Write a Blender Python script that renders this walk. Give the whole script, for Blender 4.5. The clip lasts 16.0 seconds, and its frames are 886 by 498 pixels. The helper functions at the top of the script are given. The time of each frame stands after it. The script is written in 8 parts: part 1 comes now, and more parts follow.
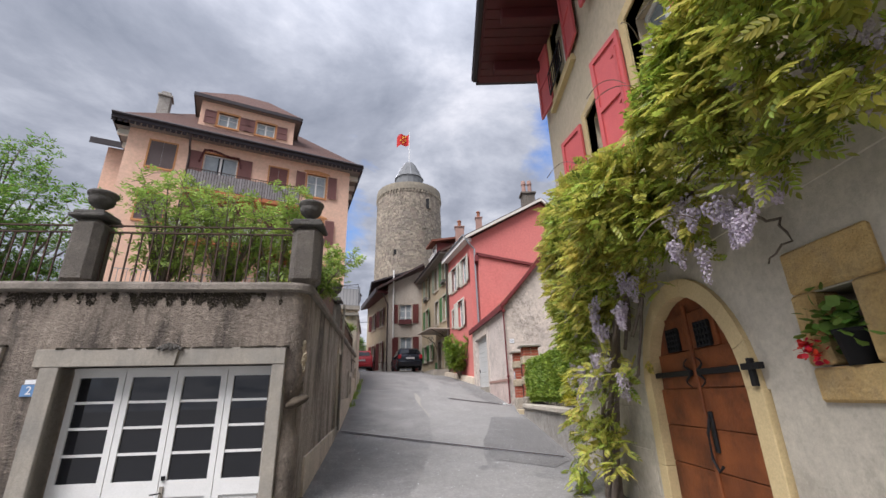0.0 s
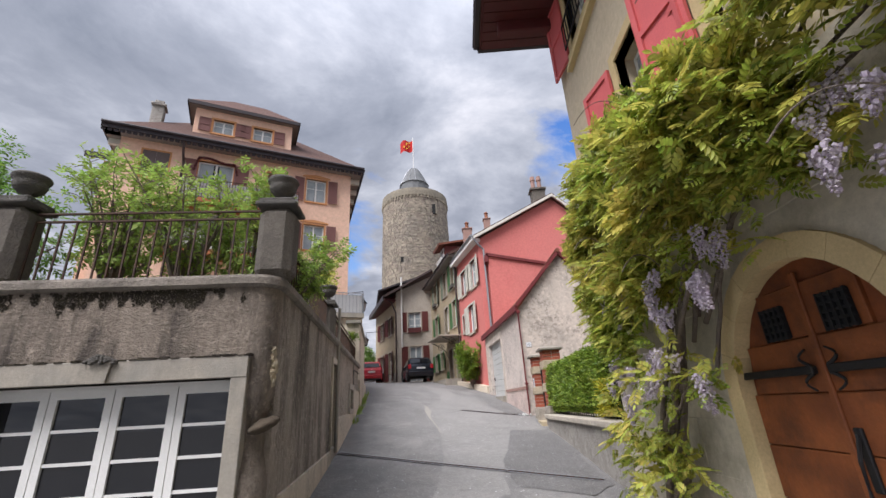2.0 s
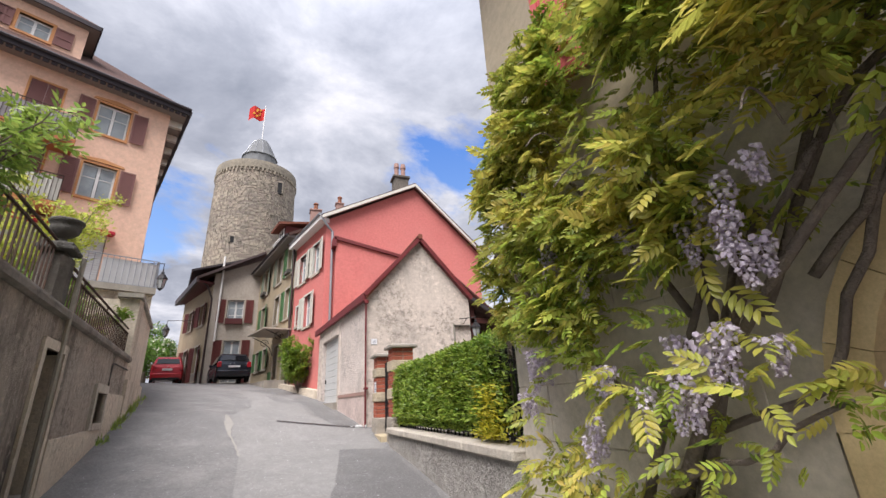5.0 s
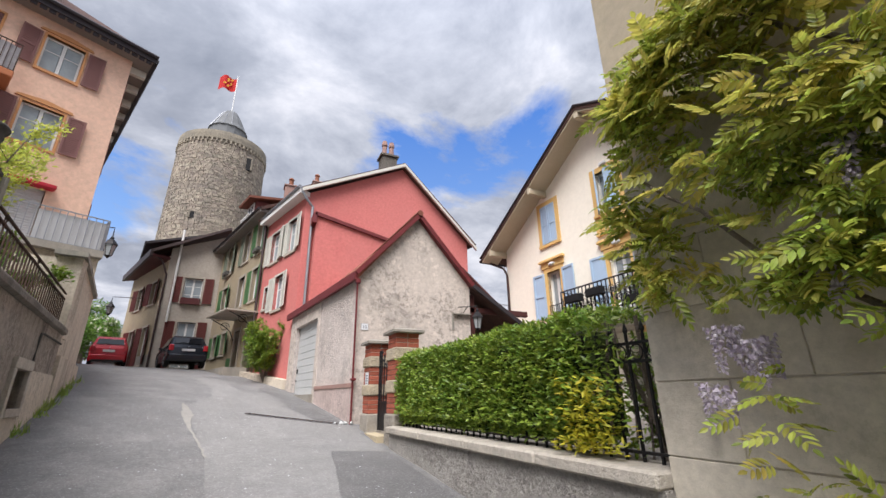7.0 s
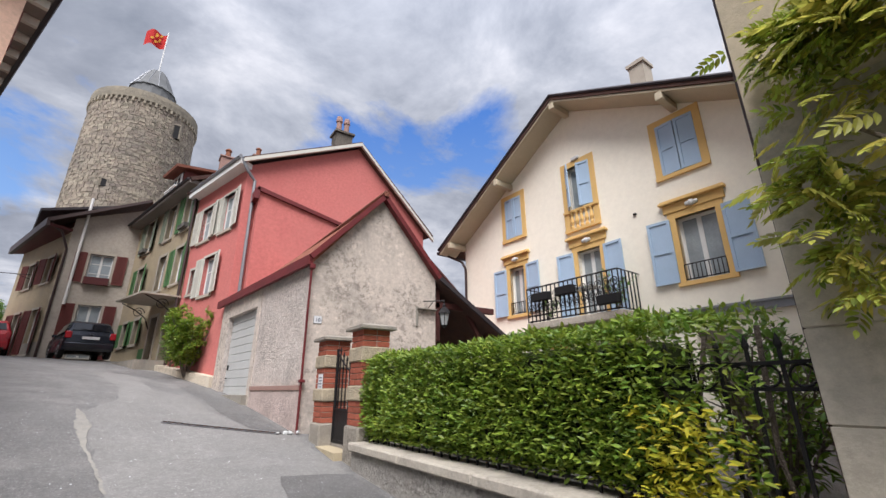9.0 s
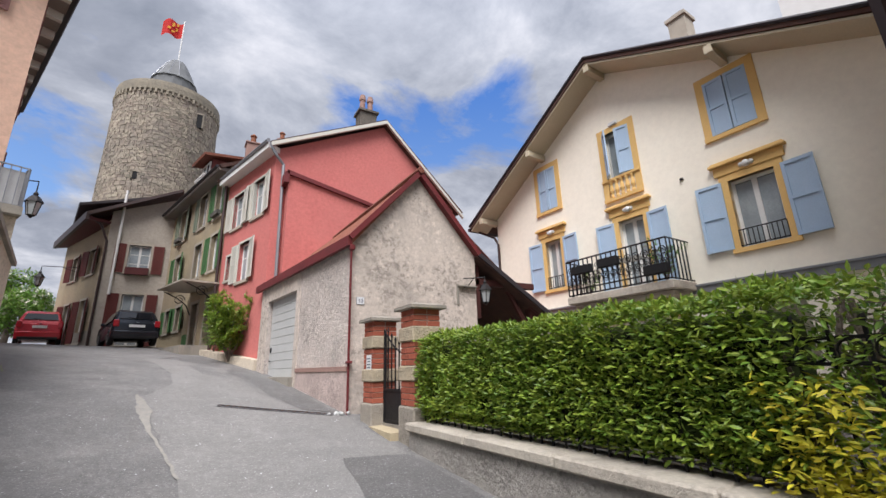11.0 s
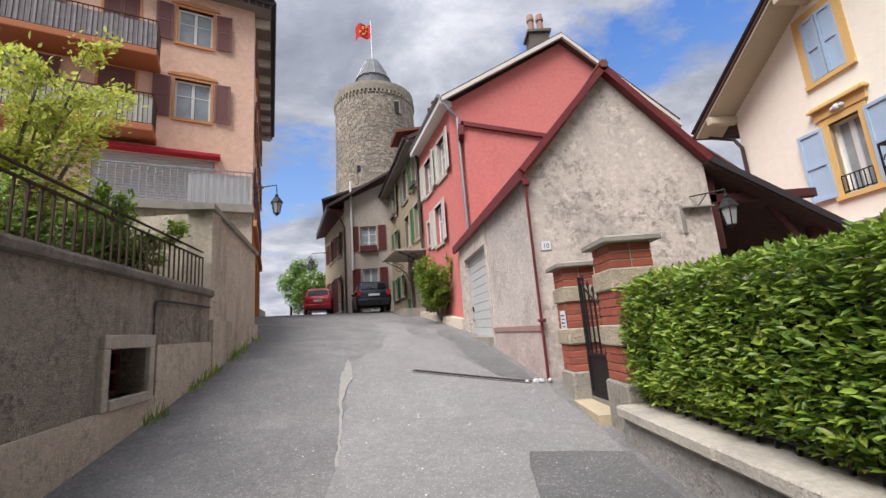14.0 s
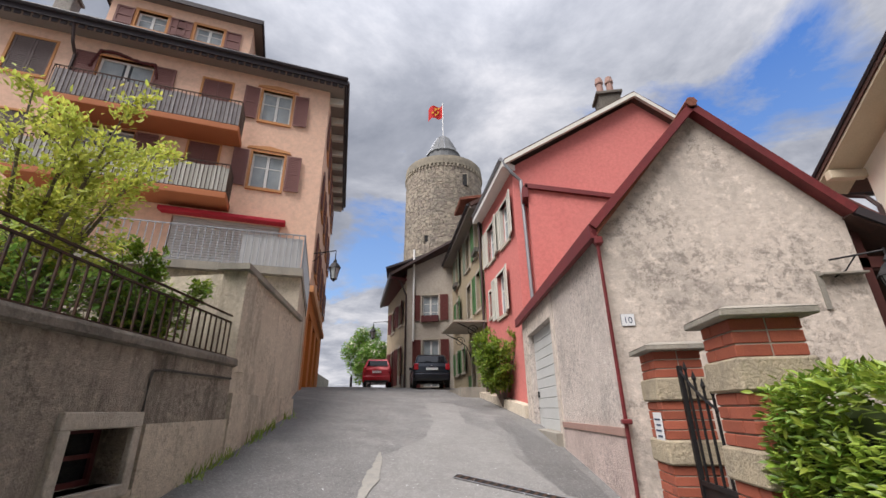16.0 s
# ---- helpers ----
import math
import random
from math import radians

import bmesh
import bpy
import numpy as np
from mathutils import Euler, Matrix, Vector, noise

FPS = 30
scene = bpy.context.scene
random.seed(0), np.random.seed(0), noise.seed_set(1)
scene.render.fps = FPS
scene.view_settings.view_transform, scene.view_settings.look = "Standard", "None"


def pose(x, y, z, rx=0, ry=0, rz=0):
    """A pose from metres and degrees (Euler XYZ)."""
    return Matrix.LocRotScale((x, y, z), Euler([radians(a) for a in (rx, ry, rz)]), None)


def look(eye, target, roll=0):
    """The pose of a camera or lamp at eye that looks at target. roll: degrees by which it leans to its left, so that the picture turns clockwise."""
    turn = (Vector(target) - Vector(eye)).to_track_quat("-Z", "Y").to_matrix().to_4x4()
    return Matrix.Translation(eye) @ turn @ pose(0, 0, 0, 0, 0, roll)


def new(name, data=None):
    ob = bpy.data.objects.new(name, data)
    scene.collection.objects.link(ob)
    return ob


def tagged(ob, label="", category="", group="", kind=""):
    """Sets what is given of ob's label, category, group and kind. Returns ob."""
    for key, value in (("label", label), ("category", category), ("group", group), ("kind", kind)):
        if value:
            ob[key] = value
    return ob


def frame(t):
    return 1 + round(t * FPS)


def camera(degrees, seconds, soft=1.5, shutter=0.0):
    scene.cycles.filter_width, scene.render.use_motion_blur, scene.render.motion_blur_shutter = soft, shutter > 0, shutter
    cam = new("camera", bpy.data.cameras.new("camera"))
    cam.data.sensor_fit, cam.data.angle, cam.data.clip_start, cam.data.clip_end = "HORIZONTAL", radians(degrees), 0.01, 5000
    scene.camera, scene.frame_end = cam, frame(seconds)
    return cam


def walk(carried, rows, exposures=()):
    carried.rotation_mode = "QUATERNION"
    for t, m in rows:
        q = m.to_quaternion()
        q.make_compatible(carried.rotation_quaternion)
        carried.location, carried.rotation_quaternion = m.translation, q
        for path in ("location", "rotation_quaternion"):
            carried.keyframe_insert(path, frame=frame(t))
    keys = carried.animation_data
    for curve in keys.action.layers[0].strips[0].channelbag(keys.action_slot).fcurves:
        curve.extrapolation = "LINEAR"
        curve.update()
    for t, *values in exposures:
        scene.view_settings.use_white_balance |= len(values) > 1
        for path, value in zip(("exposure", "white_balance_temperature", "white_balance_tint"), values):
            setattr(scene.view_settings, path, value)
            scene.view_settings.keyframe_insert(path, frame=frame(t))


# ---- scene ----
cam = camera(93.1, 16.0)
PATH = [
    (0, (0.048, -0.093, 1.604), (0.034, 1.794, 2.267), -1.4),
    (0.5, (0.048, 0.059, 1.589), (0.052, 1.953, 2.23), -2.2),
    (1, (0.09, 0.384, 1.592), (0.087, 2.278, 2.235), -2.6),
    (1.5, (0.128, 0.645, 1.611), (0.097, 2.531, 2.274), -3.0),
    (2, (0.094, 1.021, 1.654), (0.04, 2.892, 2.358), -3.2),
    (2.5, (0.199, 1.389, 1.672), (0.142, 3.251, 2.4), -2.3),
    (3, (0.302, 1.754, 1.709), (0.313, 3.608, 2.459), -2.4),
    (3.5, (0.291, 2.144, 1.71), (0.469, 3.99, 2.46), -1.9),
    (4, (0.29, 2.494, 1.763), (0.674, 4.314, 2.5), -1.8),
    (4.5, (0.294, 2.879, 1.774), (0.85, 4.662, 2.488), -2.6),
    (5, (0.157, 3.22, 1.772), (0.811, 4.983, 2.455), -3.0),
    (7.5, (-0.251, 5.03, 1.789), (0.654, 6.685, 2.454), 0.6),
    (8, (-0.241, 5.327, 1.866), (0.775, 6.916, 2.532), 1.1),
    (10.5, (-0.509, 6.251, 2.03), (0.54, 7.85, 2.615), -1.2),
    (11, (-0.512, 6.241, 2.031), (0.479, 7.892, 2.57), -1.7),
    (11.5, (-0.43, 6.267, 2.017), (0.469, 7.99, 2.491), -2.5),
    (12, (-0.281, 6.391, 1.975), (0.483, 8.195, 2.378), -3.3),
    (12.5, (-0.129, 6.6, 2.023), (0.466, 8.478, 2.368), -4.0),
    (13, (0.091, 6.829, 2.023), (0.504, 8.759, 2.343), -4.5),
    (13.5, (0.309, 7.116, 2.099), (0.535, 9.075, 2.429), -4.6),
    (14, (0.392, 7.471, 2.128), (0.445, 9.435, 2.502), -4.3),
    (14.5, (0.482, 7.747, 2.162), (0.401, 9.695, 2.611), -3.4),
    (15, (0.61, 8.044, 2.215), (0.438, 9.961, 2.758), -2.4),
    (15.5, (0.623, 8.283, 2.226), (0.395, 10.165, 2.863), -1.4),
    (16, (0.628, 8.465, 2.287), (0.375, 10.316, 3.001), -0.7),
]
walk(cam, [(t, look(eye, target, roll)) for t, eye, target, roll in PATH], [(0, 0.78, 6280, 15), (3.0, 0.84, 6280, 15), (4.6, 1.0, 6450, 16), (7.5, 0.86, 6300, 14), (10.5, 0.71, 6300, 14), (14.5, 0.80, 6400, 14), (16, 0.73, 6550, 14)])

# ---- sky, sun, exposure ----
SUN_DIR = Vector((-0.36, -0.44, 0.82)).normalized()
world = bpy.data.worlds.new("sky")
scene.world = world
world.use_nodes = True
wn, wl = world.node_tree.nodes, world.node_tree.links
wn.clear()


def wmath(op, a, b=None, c=None):
    n = wn.new("ShaderNodeMath")
    n.operation = op
    for i, v in enumerate((a, b, c)):
        if v is None:
            continue
        if isinstance(v, (int, float)):
            n.inputs[i].default_value = v
        else:
            wl.new(v, n.inputs[i])
    return n.outputs[0]


sky = wn.new("ShaderNodeTexSky")
sky.sky_type, sky.sun_disc = "NISHITA", False
sky.sun_elevation = math.asin(SUN_DIR.z)
sky.sun_rotation = math.atan2(SUN_DIR.x, SUN_DIR.y)
tc = wn.new("ShaderNodeTexCoord")
sep = wn.new("ShaderNodeSeparateXYZ")
wl.new(tc.outputs["Generated"], sep.inputs[0])
up = wmath("MAXIMUM", wmath("ADD", sep.outputs[2], 0.16), 0.05)
comb = wn.new("ShaderNodeCombineXYZ")
wl.new(wmath("DIVIDE", sep.outputs[0], up), comb.inputs[0])
wl.new(wmath("DIVIDE", sep.outputs[1], up), comb.inputs[1])


def wnoise(scale, detail, rough, offset, distort=0.0):
    mp = wn.new("ShaderNodeMapping")
    mp.inputs["Location"].default_value = offset
    wl.new(comb.outputs[0], mp.inputs[0])
    n = wn.new("ShaderNodeTexNoise")
    n.inputs["Scale"].default_value, n.inputs["Detail"].default_value = scale, detail
    n.inputs["Roughness"].default_value, n.inputs["Distortion"].default_value = rough, distort
    wl.new(mp.outputs[0], n.inputs[0])
    return n.outputs[0]


def wramp(value, stops):
    r = wn.new("ShaderNodeValToRGB")
    els = r.color_ramp.elements
    while len(els) < len(stops):
        els.new(0.5)
    for e, (p, c) in zip(els, stops):
        e.position, e.color = p, (*c, 1)
    wl.new(value, r.inputs[0])
    return r.outputs[0]


# clouds: broken grey and white cover with blue gaps towards the north-east
big = wnoise(1.5, 10, 0.60, (5.3, 1.9, 0.0), 0.35)
body = wnoise(2.0, 10, 0.62, (7.3, 2.2, 1.0), 0.25)
gap = 0.0
for way, tight, amount_ in (((0.35, 0.76, 0.55), 90.0, 0.115), ((0.54, 0.68, 0.50), 70.0, 0.115), ((0.62, 0.58, 0.50), 60.0, 0.05), ((-0.30, 0.89, 0.34), 170.0, 0.17), ((0.21, 0.83, 0.52), 160.0, 0.10)):
    dotn = wn.new("ShaderNodeVectorMath")
    dotn.operation = "DOT_PRODUCT"
    dotn.inputs[1].default_value = Vector(way).normalized()
    wl.new(tc.outputs["Generated"], dotn.inputs[0])
    gap = wmath("ADD", gap, wmath("MULTIPLY", wmath("POWER", wmath("MAXIMUM", dotn.outputs["Value"], 0.0), tight), amount_))
cover = wramp(wmath("SUBTRACT", wmath("ADD", big, 0.06), gap), [(0.345, (0, 0, 0)), (0.46, (1, 1, 1))])
shade = wramp(wmath("ADD", wmath("ADD", body, wmath("MULTIPLY", sep.outputs[0], 0.07)), wmath("MULTIPLY", wmath("MAXIMUM", wmath("SUBTRACT", 0.42, sep.outputs[2]), 0.0), 0.34)), [(0.30, (0.215, 0.24, 0.285)), (0.45, (0.30, 0.325, 0.372)), (0.56, (0.415, 0.44, 0.485)), (0.72, (0.64, 0.65, 0.675))])
blue = wn.new("ShaderNodeMix")
blue.data_type = "RGBA"
bl_up = wramp(sep.outputs[2], [(0.0, (0.60, 0.74, 0.92)), (0.22, (0.28, 0.48, 0.82)), (0.6, (0.06, 0.19, 0.56))])
skyscaled = wn.new("ShaderNodeVectorMath")
skyscaled.operation = "SCALE"
skyscaled.inputs["Scale"].default_value = 0.1
wl.new(sky.outputs[0], skyscaled.inputs[0])
blue.inputs[0].default_value = 0.75
wl.new(skyscaled.outputs[0], blue.inputs[6])
wl.new(bl_up, blue.inputs[7])
mixc = wn.new("ShaderNodeMix")
mixc.data_type = "RGBA"
wl.new(cover, mixc.inputs[0])
wl.new(blue.outputs[2], mixc.inputs[6])
wl.new(shade, mixc.inputs[7])
bg = wn.new("ShaderNodeBackground")
bg.inputs[1].default_value = 0.74
zen = wmath("ADD", 1.0, wmath("MULTIPLY", wmath("POWER", wmath("MAXIMUM", sep.outputs[2], 0.0), 6.0), 2.4))
lift = wn.new("ShaderNodeVectorMath")
lift.operation = "SCALE"
wl.new(mixc.outputs[2], lift.inputs[0])
wl.new(zen, lift.inputs["Scale"])
wl.new(lift.outputs[0], bg.inputs[0])
wout = wn.new("ShaderNodeOutputWorld")
wl.new(bg.outputs[0], wout.inputs[0])

sun = new("sun", bpy.data.lights.new("sun", "SUN"))
sun.data.energy, sun.data.angle, sun.data.color = 3.6, radians(40), (1.0, 0.97, 0.93)
sun.matrix_world = look(SUN_DIR * 60, (0, 0, 0))

# ---- materials ----


def material(name, base, rough=0.85, metal=0.0, second=None, scale=4.0, amount=0.5, bump=0.0, bump_scale=60.0, stain=None, stain_scale=1.2, stain_amount=0.5, island=0.0, spec=0.3, streak=False, translucent=0.0, speckle=0.0, grit=0.0, grit_scale=30.0, edge=(0.47, 0.68)):
    """A surface: base colour mixed with a second tone by fine and coarse noise, stains of their own shape, and relief."""
    m = bpy.data.materials.new(name)
    m.use_nodes = True
    n, l = m.node_tree.nodes, m.node_tree.links
    p = n["Principled BSDF"]
    p.inputs["Roughness"].default_value, p.inputs["Metallic"].default_value = rough, metal
    p.inputs["Specular IOR Level"].default_value = spec
    t = n.new("ShaderNodeTexCoord")

    def noise_at(s, detail=6, rough_=0.6, stretch=None):
        x = n.new("ShaderNodeTexNoise")
        x.inputs["Scale"].default_value, x.inputs["Detail"].default_value, x.inputs["Roughness"].default_value = s, detail, rough_
        if stretch:
            mp = n.new("ShaderNodeMapping")
            mp.inputs["Scale"].default_value = stretch
            l.new(t.outputs["Object"], mp.inputs[0])
            l.new(mp.outputs[0], x.inputs[0])
        else:
            l.new(t.outputs["Object"], x.inputs[0])
        return x.outputs[0]

    def ramp(v, a, b, top=1.0):
        r = n.new("ShaderNodeMapRange")
        r.inputs[1].default_value, r.inputs[2].default_value, r.inputs[4].default_value = a, b, top
        l.new(v, r.inputs[0])
        return r.outputs[0]

    def mix(f, a, b):
        x = n.new("ShaderNodeMix")
        x.data_type = "RGBA"
        for s, v in ((x.inputs[0], f), (x.inputs[6], a), (x.inputs[7], b)):
            if hasattr(v, "links"):
                l.new(v, s)
            else:
                s.default_value = v if isinstance(v, float) else (*v, 1)
        return x.outputs[2]

    col = mix(ramp(noise_at(scale), 0.35, 0.65, amount), base, second or tuple(c * 0.8 for c in base))
    col = mix(ramp(noise_at(scale * 14, 4, 0.7), 0.36, 0.66, amount * 0.6), col, tuple(c * 0.62 for c in base))
    if stain:
        s = noise_at(stain_scale, 11, 0.72, (1, 1, 0.22) if streak else None)
        col = mix(ramp(s, edge[0], edge[1], stain_amount), col, stain)
    if grit:
        where = ramp(noise_at(stain_scale * 0.9, 5, 0.6), 0.42, 0.60, grit)
        pit = n.new("ShaderNodeMath")
        pit.operation = "MULTIPLY"
        l.new(where, pit.inputs[0])
        l.new(ramp(noise_at(grit_scale, 8, 0.8), 0.49, 0.59, 1.0), pit.inputs[1])
        col = mix(pit.outputs[0], col, tuple(c * 0.36 for c in base))
        col = mix(ramp(noise_at(grit_scale * 0.83, 6, 0.7), 0.55, 0.66, grit * 0.5), col, tuple(min(0.9, c * 1.35) for c in base))
    if speckle:
        sp = n.new("ShaderNodeTexVoronoi")
        sp.inputs["Scale"].default_value = 95.0
        l.new(t.outputs["Object"], sp.inputs[0])
        sep = n.new("ShaderNodeSeparateColor")
        l.new(sp.outputs["Color"], sep.inputs[0])
        col = mix(ramp(sep.outputs[0], 0.86, 0.97, speckle), col, tuple(min(1.0, c * 2.2) for c in base))
        col = mix(ramp(sep.outputs[1], 0.80, 0.95, speckle), col, tuple(c * 0.45 for c in base))
    if island:
        g = n.new("ShaderNodeNewGeometry")
        o = n.new("ShaderNodeObjectInfo")
        add = n.new("ShaderNodeMath")
        add.operation = "ADD"
        l.new(g.outputs["Random Per Island"], add.inputs[0])
        l.new(o.outputs["Random"], add.inputs[1])
        fr = n.new("ShaderNodeMath")
        fr.operation = "FRACT"
        l.new(add.outputs[0], fr.inputs[0])
        hv = n.new("ShaderNodeHueSaturation")
        l.new(ramp(fr.outputs[0], 0, 1, 1.0), hv.inputs["Value"])
        hv.inputs["Fac"].default_value = 1
        val = n.new("ShaderNodeMapRange")
        val.inputs[3].default_value, val.inputs[4].default_value = 1 - island, 1 + island
        l.new(fr.outputs[0], val.inputs[0])
        l.new(val.outputs[0], hv.inputs["Value"])
        hu = n.new("ShaderNodeMapRange")
        hu.inputs[3].default_value, hu.inputs[4].default_value = 0.5 - island * 0.07, 0.5 + island * 0.05
        l.new(g.outputs["Random Per Island"], hu.inputs[0])
        l.new(hu.outputs[0], hv.inputs["Hue"])
        l.new(col, hv.inputs["Color"])
        col = hv.outputs[0]
    l.new(col, p.inputs["Base Color"])
    if bump:
        b = n.new("ShaderNodeBump")
        b.inputs["Strength"].default_value, b.inputs["Distance"].default_value = min(1.0, bump), 0.03 * max(0.4, bump)
        l.new(noise_at(bump_scale, 5, 0.7), b.inputs["Height"])
        l.new(b.outputs[0], p.inputs["Normal"])
    if translucent:
        tr = n.new("ShaderNodeBsdfTranslucent")
        l.new(col, tr.inputs[0])
        ms = n.new("ShaderNodeMixShader")
        ms.inputs[0].default_value = translucent
        l.new(p.outputs[0], ms.inputs[1])
        l.new(tr.outputs[0], ms.inputs[2])
        l.new(ms.outputs[0], n["Material Output"].inputs[0])
    return m


def glass_material(name, tint=(0.02, 0.025, 0.03), rough=0.05):
    m = bpy.data.materials.new(name)
    m.use_nodes = True
    p = m.node_tree.nodes["Principled BSDF"]
    p.inputs["Base Color"].default_value = (*tint, 1)
    p.inputs["Roughness"].default_value = rough
    p.inputs["Specular IOR Level"].default_value = 0.6
    return m


